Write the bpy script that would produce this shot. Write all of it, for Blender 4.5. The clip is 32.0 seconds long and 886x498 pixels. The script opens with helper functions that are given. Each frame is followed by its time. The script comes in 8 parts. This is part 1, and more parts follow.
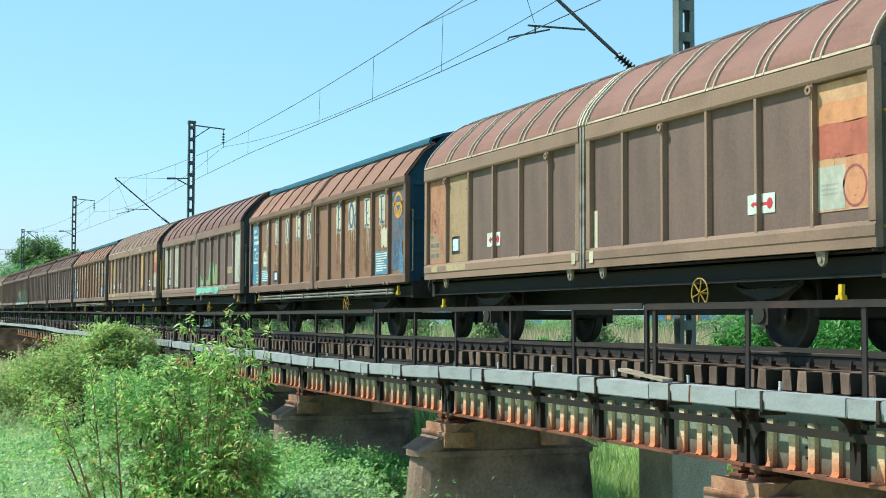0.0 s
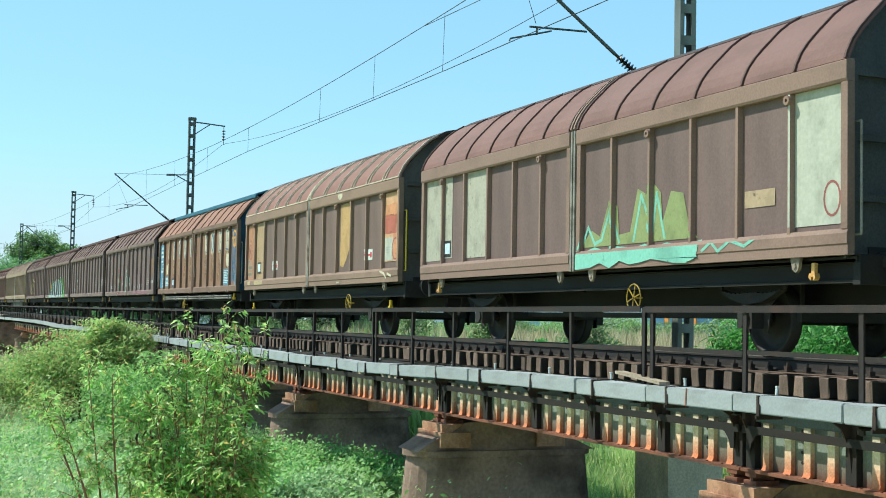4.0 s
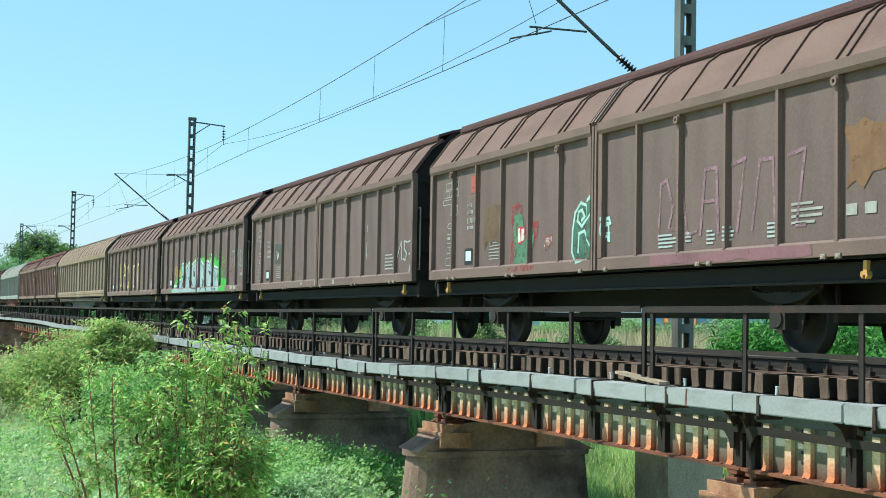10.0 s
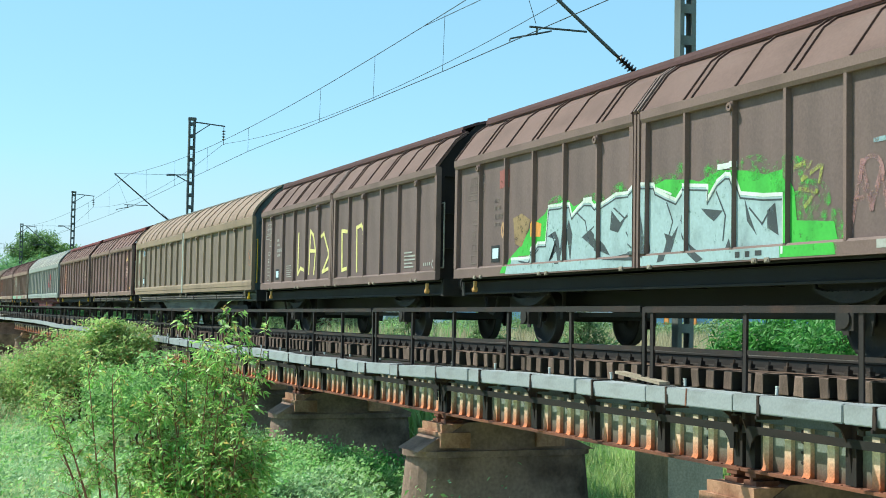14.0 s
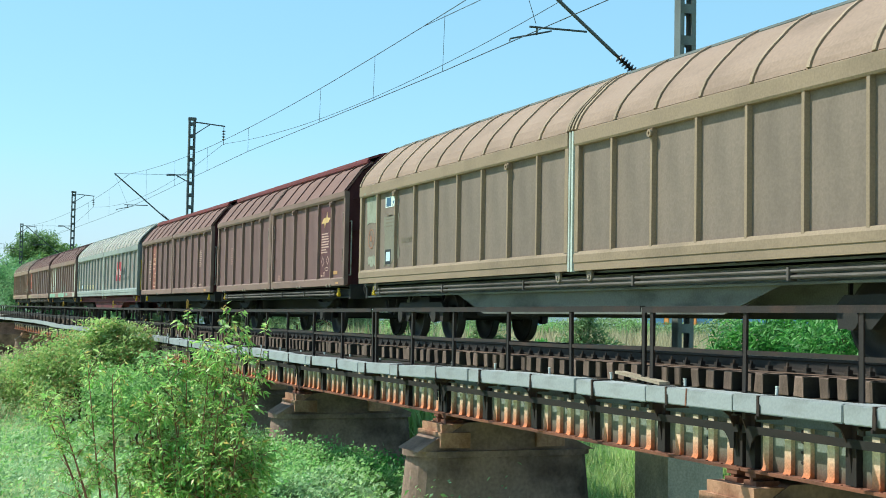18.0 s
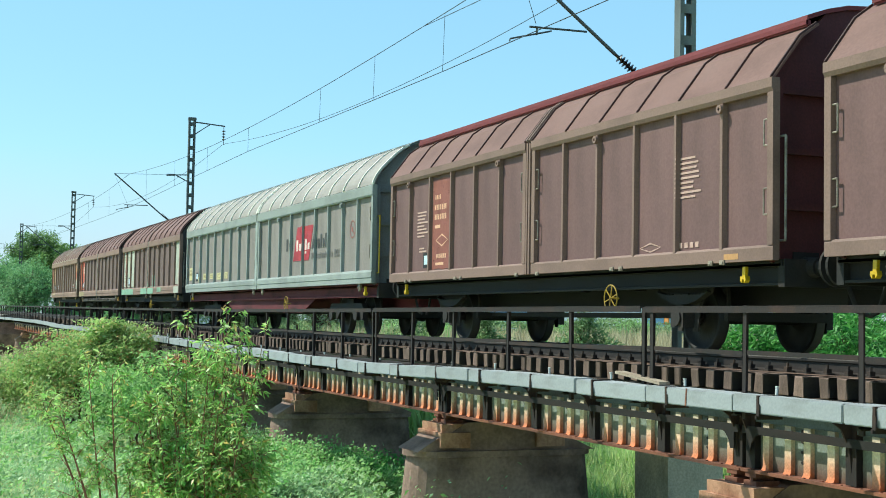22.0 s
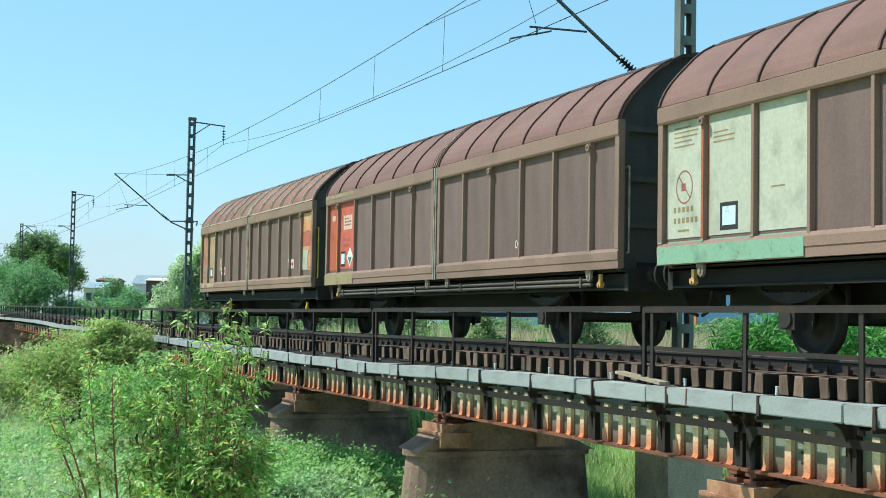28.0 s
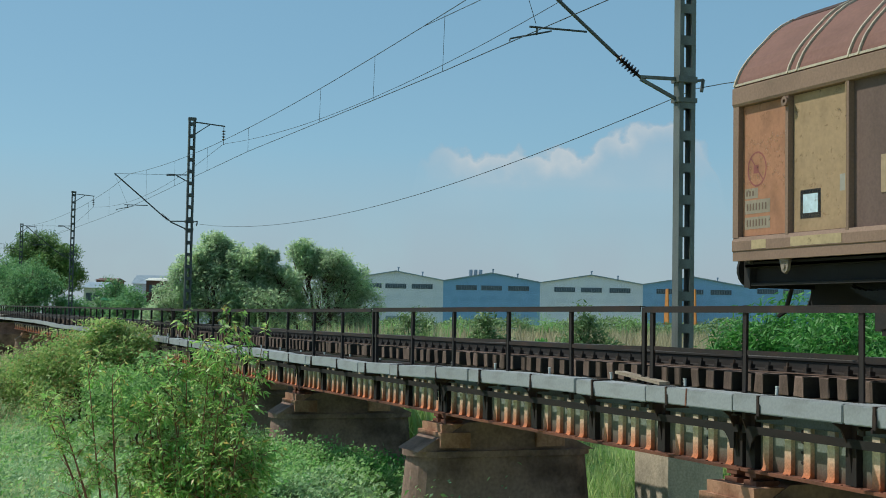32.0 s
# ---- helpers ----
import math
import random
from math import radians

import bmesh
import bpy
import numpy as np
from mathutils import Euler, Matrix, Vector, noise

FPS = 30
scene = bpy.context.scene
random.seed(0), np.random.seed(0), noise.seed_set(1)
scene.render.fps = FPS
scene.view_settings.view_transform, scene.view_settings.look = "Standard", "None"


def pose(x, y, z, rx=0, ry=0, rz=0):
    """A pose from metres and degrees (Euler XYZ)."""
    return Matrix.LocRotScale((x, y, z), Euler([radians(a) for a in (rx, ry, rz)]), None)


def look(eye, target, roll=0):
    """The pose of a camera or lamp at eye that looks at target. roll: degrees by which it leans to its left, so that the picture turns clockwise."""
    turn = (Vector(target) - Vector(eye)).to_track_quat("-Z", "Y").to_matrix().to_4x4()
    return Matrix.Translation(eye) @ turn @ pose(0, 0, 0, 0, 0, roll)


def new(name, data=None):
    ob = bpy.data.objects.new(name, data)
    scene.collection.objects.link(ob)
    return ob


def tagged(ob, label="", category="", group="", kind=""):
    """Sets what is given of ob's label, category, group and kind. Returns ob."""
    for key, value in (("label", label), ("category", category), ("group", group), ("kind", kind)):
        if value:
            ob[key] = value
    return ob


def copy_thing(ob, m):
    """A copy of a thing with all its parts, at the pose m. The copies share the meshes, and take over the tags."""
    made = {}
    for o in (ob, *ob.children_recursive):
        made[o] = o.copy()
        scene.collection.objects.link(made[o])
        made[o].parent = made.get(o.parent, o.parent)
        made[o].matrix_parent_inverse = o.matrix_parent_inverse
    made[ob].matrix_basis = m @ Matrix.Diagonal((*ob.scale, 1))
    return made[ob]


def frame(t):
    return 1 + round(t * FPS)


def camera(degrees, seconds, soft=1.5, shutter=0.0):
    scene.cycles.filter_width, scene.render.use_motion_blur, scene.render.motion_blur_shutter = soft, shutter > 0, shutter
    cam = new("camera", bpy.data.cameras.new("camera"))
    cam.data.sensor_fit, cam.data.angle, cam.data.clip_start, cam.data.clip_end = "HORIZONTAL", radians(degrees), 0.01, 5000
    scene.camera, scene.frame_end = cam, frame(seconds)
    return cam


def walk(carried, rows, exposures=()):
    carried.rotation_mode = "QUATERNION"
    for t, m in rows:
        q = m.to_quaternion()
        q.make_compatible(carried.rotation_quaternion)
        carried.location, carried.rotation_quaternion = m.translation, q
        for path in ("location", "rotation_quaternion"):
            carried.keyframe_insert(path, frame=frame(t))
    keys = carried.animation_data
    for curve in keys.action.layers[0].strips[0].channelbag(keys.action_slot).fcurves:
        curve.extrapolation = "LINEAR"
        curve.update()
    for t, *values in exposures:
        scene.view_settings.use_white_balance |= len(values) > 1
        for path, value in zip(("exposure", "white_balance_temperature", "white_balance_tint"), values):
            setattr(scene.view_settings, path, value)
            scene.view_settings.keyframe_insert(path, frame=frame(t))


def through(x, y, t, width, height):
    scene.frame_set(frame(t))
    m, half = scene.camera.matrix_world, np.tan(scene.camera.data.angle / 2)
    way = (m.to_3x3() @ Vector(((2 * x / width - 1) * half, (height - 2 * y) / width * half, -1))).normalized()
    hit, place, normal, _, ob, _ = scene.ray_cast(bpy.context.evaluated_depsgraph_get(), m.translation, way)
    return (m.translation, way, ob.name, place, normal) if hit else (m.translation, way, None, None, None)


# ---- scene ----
cam = camera(36.19, 32.0, soft=0.95)
EYE = Vector((0.0, -10.687, 0.352))


def aim(yaw, pitch, roll):
    """The camera on its tripod: yaw from the track's line, pitch and roll in degrees."""
    y, p = radians(yaw), radians(pitch)
    way = Vector((-math.cos(y) * math.cos(p), math.sin(y) * math.cos(p), math.sin(p)))
    return look(EYE, EYE + way, roll)


EARLY, LATE = aim(21.93, 3.055, 0.26), aim(21.985, 3.06, 1.04)
walk(cam, [(0.0, EARLY), (2.9, EARLY), (3.2, aim(21.945, 3.04, 0.42)), (3.5, aim(21.965, 3.03, 0.80)), (4.2, LATE), (32.0, LATE)],
     exposures=[(0.0, 0.3, 6330, -6), (22.0, 0.28, 6330, -6), (24.0, 0.13, 6330, -6), (25.4, 0.1, 6330, -6), (27.8, 0.23, 6330, -6), (29.6, 0.24, 6330, -6), (30.6, 0.08, 6330, -6), (31.3, -0.24, 6400, -3), (32.0, -0.54, 6450, 0)])

# ---- light ----
SUN_TO = Vector((-0.72, -1.0, 1.6)).normalized()
world = bpy.data.worlds.new("sky")
scene.world = world
world.use_nodes = True
wn = world.node_tree.nodes
sky = wn.new("ShaderNodeTexSky")
sky.sky_type = "NISHITA"
sky.sun_disc = False
sky.sun_elevation = math.asin(SUN_TO.z)
sky.sun_rotation = math.atan2(SUN_TO.x, SUN_TO.y)
sky.air_density, sky.dust_density, sky.ozone_density = 0.95, 0.15, 1.8
wn["Background"].inputs["Strength"].default_value = 0.15
# summer haze evens the sky out between zenith and horizon
haze = wn.new("ShaderNodeMix")
haze.data_type = "RGBA"
haze.inputs["Factor"].default_value = 0.55
haze.inputs["B"].default_value = (2.15, 4.15, 6.0, 1)
world.node_tree.links.new(sky.outputs[0], haze.inputs["A"])
world.node_tree.links.new(haze.outputs["Result"], wn["Background"].inputs[0])
sun = new("sun", bpy.data.lights.new("sun", "SUN"))
sun.data.energy, sun.data.angle, sun.data.color = 5.0, radians(0.6), (1.0, 0.95, 0.87)
sun.matrix_world = look((0, 0, 60), Vector((0, 0, 60)) - SUN_TO)


# ---- materials ----
def lin(r, g, b):
    return tuple((c / 255 / 12.92 if c < 10 else ((c / 255 + 0.055) / 1.055) ** 2.4) for c in (r, g, b)) + (1.0,)


def shade(c, f):
    return tuple(min(1.0, v * f) for v in c[:3]) + (1.0,)


MATS = {}


def surface(name, col, stain=None, grain=None, scale=(1.5, 1.5, 1.5), fine=40.0, rough=0.7, metal=0.0, bump=0.15, amount=0.5, vary=0.12, island=False, coord="Object", edge=0.12, low=None):
    """A weathered surface: a base colour, larger stains, fine grain, small relief, a change from piece to piece, and rust that has crept up from the foot (low)."""
    if name in MATS:
        return MATS[name]
    m = bpy.data.materials.new(name)
    m.use_nodes = True
    n, l = m.node_tree.nodes, m.node_tree.links
    bsdf = n["Principled BSDF"]
    tc, mp = n.new("ShaderNodeTexCoord"), n.new("ShaderNodeMapping")
    mp.inputs["Scale"].default_value = scale
    l.new(tc.outputs[coord], mp.inputs["Vector"])
    big, small = n.new("ShaderNodeTexNoise"), n.new("ShaderNodeTexNoise")
    big.inputs["Scale"].default_value, big.inputs["Detail"].default_value = 1.0, 6.0
    small.inputs["Scale"].default_value, small.inputs["Detail"].default_value = fine, 3.0
    l.new(mp.outputs[0], big.inputs["Vector"])
    l.new(tc.outputs[coord], small.inputs["Vector"])
    ramp = n.new("ShaderNodeValToRGB")
    ramp.color_ramp.elements[0].position, ramp.color_ramp.elements[1].position = 0.62 - amount * 0.35, 0.62 - amount * 0.35 + edge + 0.1
    ramp.color_ramp.elements[0].color, ramp.color_ramp.elements[1].color = col, stain or shade(col, 0.7)
    l.new(big.outputs["Fac"], ramp.inputs[0])
    if low:
        sx, mr0, base = n.new("ShaderNodeSeparateXYZ"), n.new("ShaderNodeMapRange"), n.new("ShaderNodeMix")
        base.data_type = "RGBA"
        add = n.new("ShaderNodeMath")
        add.operation = "MULTIPLY_ADD"
        add.inputs[1].default_value = 0.35
        l.new(tc.outputs[coord], sx.inputs[0])
        l.new(big.outputs["Fac"], add.inputs[0])
        l.new(sx.outputs["Z"], add.inputs[2])
        mr0.inputs["From Min"].default_value, mr0.inputs["From Max"].default_value = low[0] + 0.17, low[1] + 0.17
        mr0.inputs["To Min"].default_value, mr0.inputs["To Max"].default_value = 1.0, 0.0
        l.new(add.outputs[0], mr0.inputs["Value"])
        l.new(mr0.outputs[0], base.inputs["Factor"])
        l.new(ramp.outputs[0], base.inputs["A"])
        base.inputs["B"].default_value = low[2]
        ramp = base
    mix = n.new("ShaderNodeMix")
    mix.data_type, mix.blend_type = "RGBA", "MULTIPLY"
    mix.inputs["Factor"].default_value = 0.55
    gr = n.new("ShaderNodeValToRGB")
    gr.color_ramp.elements[0].position, gr.color_ramp.elements[1].position = 0.3, 0.72
    gr.color_ramp.elements[0].color = grain or (0.55, 0.53, 0.5, 1)
    gr.color_ramp.elements[1].color = (1.15, 1.15, 1.15, 1)
    l.new(small.outputs["Fac"], gr.inputs[0])
    l.new(ramp.outputs["Result" if low else 0], mix.inputs["A"])
    l.new(gr.outputs[0], mix.inputs["B"])
    rnd = n.new("ShaderNodeNewGeometry") if island else n.new("ShaderNodeObjectInfo")
    mr = n.new("ShaderNodeMapRange")
    mr.inputs["To Min"].default_value, mr.inputs["To Max"].default_value = 1 - vary, 1 + vary
    l.new(rnd.outputs["Random Per Island" if island else "Random"], mr.inputs["Value"])
    sc = n.new("ShaderNodeVectorMath")
    sc.operation = "SCALE"
    l.new(mix.outputs["Result"], sc.inputs[0])
    l.new(mr.outputs[0], sc.inputs["Scale"])
    l.new(sc.outputs[0], bsdf.inputs["Base Color"])
    rr = n.new("ShaderNodeMapRange")
    rr.inputs["To Min"].default_value, rr.inputs["To Max"].default_value = max(0.05, rough - 0.12), min(1.0, rough + 0.12)
    l.new(big.outputs["Fac"], rr.inputs["Value"])
    l.new(rr.outputs[0], bsdf.inputs["Roughness"])
    bsdf.inputs["Metallic"].default_value = metal
    if bump:
        b = n.new("ShaderNodeBump")
        b.inputs["Strength"].default_value, b.inputs["Distance"].default_value = bump, 0.02
        l.new(small.outputs["Fac"], b.inputs["Height"])
        l.new(b.outputs[0], bsdf.inputs["Normal"])
    MATS[name] = m
    return m


def leaf_material(name, a, b, through=0.35, rough=0.55, turned=None):
    """Leaves: two greens by leaf, a few turned yellow, some light through the blade."""
    if name in MATS:
        return MATS[name]
    m = bpy.data.materials.new(name)
    m.use_nodes = True
    n, l = m.node_tree.nodes, m.node_tree.links
    bsdf, out = n["Principled BSDF"], n["Material Output"]
    geo, ramp = n.new("ShaderNodeNewGeometry"), n.new("ShaderNodeValToRGB")
    ramp.color_ramp.elements[0].color, ramp.color_ramp.elements[1].color = a, b
    if turned:
        ramp.color_ramp.elements[1].position = 0.9
        ramp.color_ramp.elements.new(0.965).color = turned
    l.new(geo.outputs["Random Per Island"], ramp.inputs[0])
    tc, big = n.new("ShaderNodeTexCoord"), n.new("ShaderNodeTexNoise")
    big.inputs["Scale"].default_value = 0.7
    l.new(tc.outputs["Object"], big.inputs["Vector"])
    mr = n.new("ShaderNodeMapRange")
    mr.inputs["From Min"].default_value, mr.inputs["From Max"].default_value = 0.3, 0.7
    mr.inputs["To Min"].default_value, mr.inputs["To Max"].default_value = 0.7, 1.25
    l.new(big.outputs["Fac"], mr.inputs["Value"])
    sc = n.new("ShaderNodeVectorMath")
    sc.operation = "SCALE"
    l.new(ramp.outputs[0], sc.inputs[0])
    l.new(mr.outputs[0], sc.inputs["Scale"])
    l.new(sc.outputs[0], bsdf.inputs["Base Color"])
    bsdf.inputs["Roughness"].default_value = rough
    tr, mix = n.new("ShaderNodeBsdfTranslucent"), n.new("ShaderNodeMixShader")
    l.new(sc.outputs[0], tr.inputs["Color"])
    mix.inputs[0].default_value = through
    l.new(bsdf.outputs[0], mix.inputs[1])
    l.new(tr.outputs[0], mix.inputs[2])
    l.new(mix.outputs[0], out.inputs["Surface"])
    MATS[name] = m
    return m


RUST = lin(112, 66, 42)
STEEL_DARK = surface("old_dark_steel", lin(36, 28, 26), lin(58, 40, 33), scale=(2, 2, 2), rough=0.85, amount=0.5)
RAILING_MAT = surface("rusty_railing_paint", lin(38, 28, 27), lin(60, 40, 34), scale=(3, 3, 1), rough=0.8, amount=0.45)
WEB_MAT = surface("grey_girder_paint", lin(124, 132, 124), lin(106, 100, 90), scale=(0.9, 3, 1.2), rough=0.75, amount=0.3, bump=0.1, low=(-1.36, -1.05, lin(98, 62, 44)))
STIFF_MAT = surface("rust_streaked_cream_paint", lin(226, 214, 190), lin(204, 180, 150), scale=(2.5, 2.5, 2.2), rough=0.75, amount=0.4, low=(-1.33, -1.02, lin(206, 118, 74)))
CHAIR_MAT = surface("dark_rusty_chair", lin(50, 41, 37), lin(84, 64, 52), scale=(6, 6, 6), rough=0.85, amount=0.4)
FLANGE_MAT = surface("rusty_flange", lin(132, 82, 62), lin(92, 58, 46), scale=(2, 4, 4), rough=0.85, amount=0.5)
# sleeper wood in two tones: sun painted into ends and tops, shade into flanks
TIMBER_END = surface("sunlit_sleeper_wood", lin(128, 104, 94), lin(84, 67, 60), scale=(7, 7, 1.5), fine=60, rough=0.95, amount=0.5, vary=0.3, bump=0.4)
TIMBER_MAT = surface("shaded_sleeper_wood", lin(58, 50, 46), lin(34, 29, 27), scale=(2, 0.6, 5), fine=60, rough=0.9, amount=0.5, vary=0.3, bump=0.4)
RAIL_MAT = surface("rail_rust", lin(44, 32, 28), lin(32, 25, 23), scale=(0.5, 6, 6), rough=0.7, amount=0.5)
RAIL_TOP = surface("polished_rail_head", lin(150, 140, 132), lin(110, 96, 86), scale=(0.5, 4, 4), rough=0.4, metal=0.6, bump=0.0, amount=0.3)
TROUGH_MAT = surface("grey_trough_concrete", lin(152, 154, 157), lin(134, 134, 134), grain=(0.85, 0.85, 0.85, 1), scale=(1.2, 4, 4), rough=0.85, bump=0.04, amount=0.35, vary=0.07)
PIER_MAT = surface("stained_pier_masonry", lin(160, 130, 116), lin(84, 64, 56), scale=(0.7, 0.7, 0.9), fine=14, rough=0.9, amount=0.55, bump=0.5)
CONC_MAT = surface("pale_concrete", lin(206, 188, 168), lin(160, 146, 130), scale=(1.2, 1.2, 0.6), fine=22, rough=0.9, amount=0.5, bump=0.35)
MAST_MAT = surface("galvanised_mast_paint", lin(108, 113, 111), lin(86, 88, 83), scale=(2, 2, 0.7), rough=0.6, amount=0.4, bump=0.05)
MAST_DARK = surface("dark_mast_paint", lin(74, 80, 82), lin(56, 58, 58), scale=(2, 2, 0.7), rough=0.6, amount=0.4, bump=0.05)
WIRE_MAT = surface("aged_copper_wire", lin(52, 60, 64), lin(44, 48, 50), rough=0.6, bump=0)
INSUL_MAT = surface("brown_porcelain", lin(48, 34, 30), lin(40, 28, 25), rough=0.25, bump=0)
GALV_MAT = surface("galvanised_pipe", lin(146, 138, 130), lin(108, 98, 90), scale=(1, 5, 5), rough=0.55, metal=0.0, amount=0.5, bump=0.05)
BLACK_MAT = surface("grimy_running_gear", lin(37, 33, 32), lin(54, 45, 41), scale=(3, 3, 3), rough=0.85, amount=0.4)
WHEEL_MAT = surface("grimy_wheel_steel", lin(38, 33, 31), lin(54, 44, 39), scale=(4, 4, 4), rough=0.7, metal=0.2, amount=0.4)
YELLOW_MAT = surface("yellow_enamel", lin(226, 186, 30), lin(190, 150, 30), rough=0.5, amount=0.3, bump=0.03)
WHITE_MAT = surface("white_enamel", lin(222, 222, 216), lin(190, 188, 180), rough=0.6, amount=0.4, bump=0.03)
PALE_HOOK = surface("faded_orange_enamel", lin(226, 176, 104), lin(196, 140, 84), rough=0.6, amount=0.4, bump=0.03)


# ---- mesh helpers ----
def box(bm, x0, x1, y0, y1, z0, z1):
    v = [bm.verts.new((x, y, z)) for x in (x0, x1) for y in (y0, y1) for z in (z0, z1)]
    for f in ((0, 1, 3, 2), (4, 6, 7, 5), (0, 4, 5, 1), (2, 3, 7, 6), (0, 2, 6, 4), (1, 5, 7, 3)):
        bm.faces.new([v[i] for i in f])


def prism(bm, prof, x0, x1):
    """A closed outline of (y, z) drawn along x."""
    a = [bm.verts.new((x0, y, z)) for y, z in prof]
    b = [bm.verts.new((x1, y, z)) for y, z in prof]
    k = len(prof)
    for i in range(k):
        j = (i + 1) % k
        bm.faces.new((a[i], a[j], b[j], b[i]))
    bm.faces.new(a[::-1])
    bm.faces.new(b)


def plate(bm, outline, y0, y1):
    """A closed outline of (x, z) drawn along y."""
    a = [bm.verts.new((x, y0, z)) for x, z in outline]
    b = [bm.verts.new((x, y1, z)) for x, z in outline]
    k = len(outline)
    for i in range(k):
        j = (i + 1) % k
        bm.faces.new((a[i], b[i], b[j], a[j]))
    bm.faces.new(a)
    bm.faces.new(b[::-1])


def shell(bm, line, out, x0, x1):
    """An open line of (y, z) with a thickness, drawn along x."""
    prism(bm, list(line) + list(out)[::-1], x0, x1)


def tube(bm, p, q, r, k=8, r2=None):
    p, q = Vector(p), Vector(q)
    d = (q - p).normalized()
    u = d.orthogonal().normalized()
    w = d.cross(u)
    r2 = r if r2 is None else r2
    rings = []
    for c, rr in ((p, r), (q, r2)):
        rings.append([bm.verts.new(c + rr * (math.cos(2 * math.pi * i / k) * u + math.sin(2 * math.pi * i / k) * w)) for i in range(k)])
    for i in range(k):
        j = (i + 1) % k
        bm.faces.new((rings[0][i], rings[0][j], rings[1][j], rings[1][i]))
    bm.faces.new(rings[0][::-1])
    bm.faces.new(rings[1])


def bar(bm, p, q, w, h, up=(0, 0, 1)):
    """A straight bar of w by h from p to q."""
    p, q = Vector(p), Vector(q)
    d = (q - p).normalized()
    s = d.cross(Vector(up)).normalized()
    t = s.cross(d)
    ends = []
    for c in (p, q):
        ends.append([bm.verts.new(c + a * s * w / 2 + b * t * h / 2) for a, b in ((-1, -1), (1, -1), (1, 1), (-1, 1))])
    for i in range(4):
        j = (i + 1) % 4
        bm.faces.new((ends[0][i], ends[0][j], ends[1][j], ends[1][i]))
    bm.faces.new(ends[0][::-1])
    bm.faces.new(ends[1])


def lathe(bm, prof, k, axis="y", at=(0, 0, 0)):
    """A closed outline of (along, radius) turned round an axis."""
    rows = []
    for i in range(k):
        a = 2 * math.pi * i / k
        c, s = math.cos(a), math.sin(a)
        ring = []
        for h, r in prof:
            p = {"y": (r * c, h, r * s), "z": (r * c, r * s, h), "x": (h, r * c, r * s)}[axis]
            ring.append(bm.verts.new((p[0] + at[0], p[1] + at[1], p[2] + at[2])))
        rows.append(ring)
    m = len(prof)
    for i in range(k):
        for j in range(m):
            bm.faces.new((rows[i][j], rows[(i + 1) % k][j], rows[(i + 1) % k][(j + 1) % m], rows[i][(j + 1) % m]))


def mesh_of(name, bm, mat):
    bmesh.ops.recalc_face_normals(bm, faces=bm.faces)
    me = bpy.data.meshes.new(name)
    bm.to_mesh(me)
    bm.free()
    for x in (mat if isinstance(mat, (list, tuple)) else (mat,)):
        me.materials.append(x)
    return me


def part(name, bm, mat, parent=None, label=""):
    ob = new(name, mesh_of(name, bm, mat))
    ob.parent = parent
    return tagged(ob, label)


def share(name, me, parent, m, label=""):
    """One more piece on the same mesh."""
    ob = new(name, me)
    ob.parent = parent
    ob.matrix_basis = m
    return tagged(ob, label)


def thing(name, label, category, m=None, group="", kind=""):
    ob = new(name)
    ob.empty_display_size = 0.3
    if m is not None:
        ob.matrix_world = m
    return tagged(ob, label, category, group, kind)


def smooth(me, angle=40):
    for p in me.polygons:
        p.use_smooth = True
    return me


# ---- ground ----
def step(a, b, v):
    t = np.clip((v - a) / (b - a), 0, 1)
    return t * t * (3 - 2 * t)


def ground_height(x, y):
    """The flood plain, with the bank on which the camera stands and the fills at both ends of the bridge."""
    x, y = np.asarray(x, float), np.asarray(y, float)
    z = -3.4 + 0.12 * np.sin(x * 0.31 + 1.3) * np.cos(y * 0.27) + 0.08 * np.sin(x * 0.9) * np.sin(y * 0.8 + 0.5)
    bank = 1 - step(4.0, 17.0, np.hypot(x - 2.5, (y + 13.5)))
    z = z + 2.15 * bank
    fill = (step(4.0, 10.0, x) + 1 - step(-136.0, -126.0, x)) * (1 - step(3.0, 8.5, np.abs(y)))
    z = z * (1 - fill) + fill * (-0.62 + 0.5 * (x < -60))
    # the stream's bed beneath the bridge
    z = z - 0.95 * np.exp(-((x + 25.5) / 6.5) ** 2 - ((y - 5.2) / 3.4) ** 2)
    plain = step(40.0, 140.0, y)
    return z + plain * 0.9


GROUND_MAT = surface("summer_grass_ground", lin(158, 158, 108), lin(116, 142, 78), grain=(0.6, 0.62, 0.5, 1), scale=(0.12, 0.12, 0.12), fine=3.0, rough=0.95, amount=0.6, bump=0.6, edge=0.2)
gx = np.concatenate([-np.geomspace(2600, 140, 34), np.linspace(-136, 24, 150), np.geomspace(30, 1200, 20)])
gy = np.concatenate([-np.geomspace(1200, 45, 22), np.linspace(-42, 60, 110), np.geomspace(66, 2600, 34)])
GX, GY = np.meshgrid(gx, gy, indexing="ij")
GZ = ground_height(GX, GY)
gme = bpy.data.meshes.new("ground")
ni, nj = GX.shape
quads = [(i * nj + j, (i + 1) * nj + j, (i + 1) * nj + j + 1, i * nj + j + 1) for i in range(ni - 1) for j in range(nj - 1)]
gme.from_pydata(np.stack([GX, GY, GZ], -1).reshape(-1, 3).tolist(), [], quads)
gme.materials.append(GROUND_MAT)
smooth(gme)
ground = tagged(new("ground", gme), "overgrown river flat of grass and herbs", "ground", kind="structure")

# ---- bridge ----
def grade(x):
    """The track is level by the camera and climbs gently beyond."""
    d = max(0.0, -33.0 - x)
    return 0.0058 * d * d / (d + 8.0)


def lean(xa, xb):
    """The turn about y of a straight piece laid from xa to xb on the track."""
    return math.degrees(math.atan2(grade(xa) - grade(xb), xb - xa))


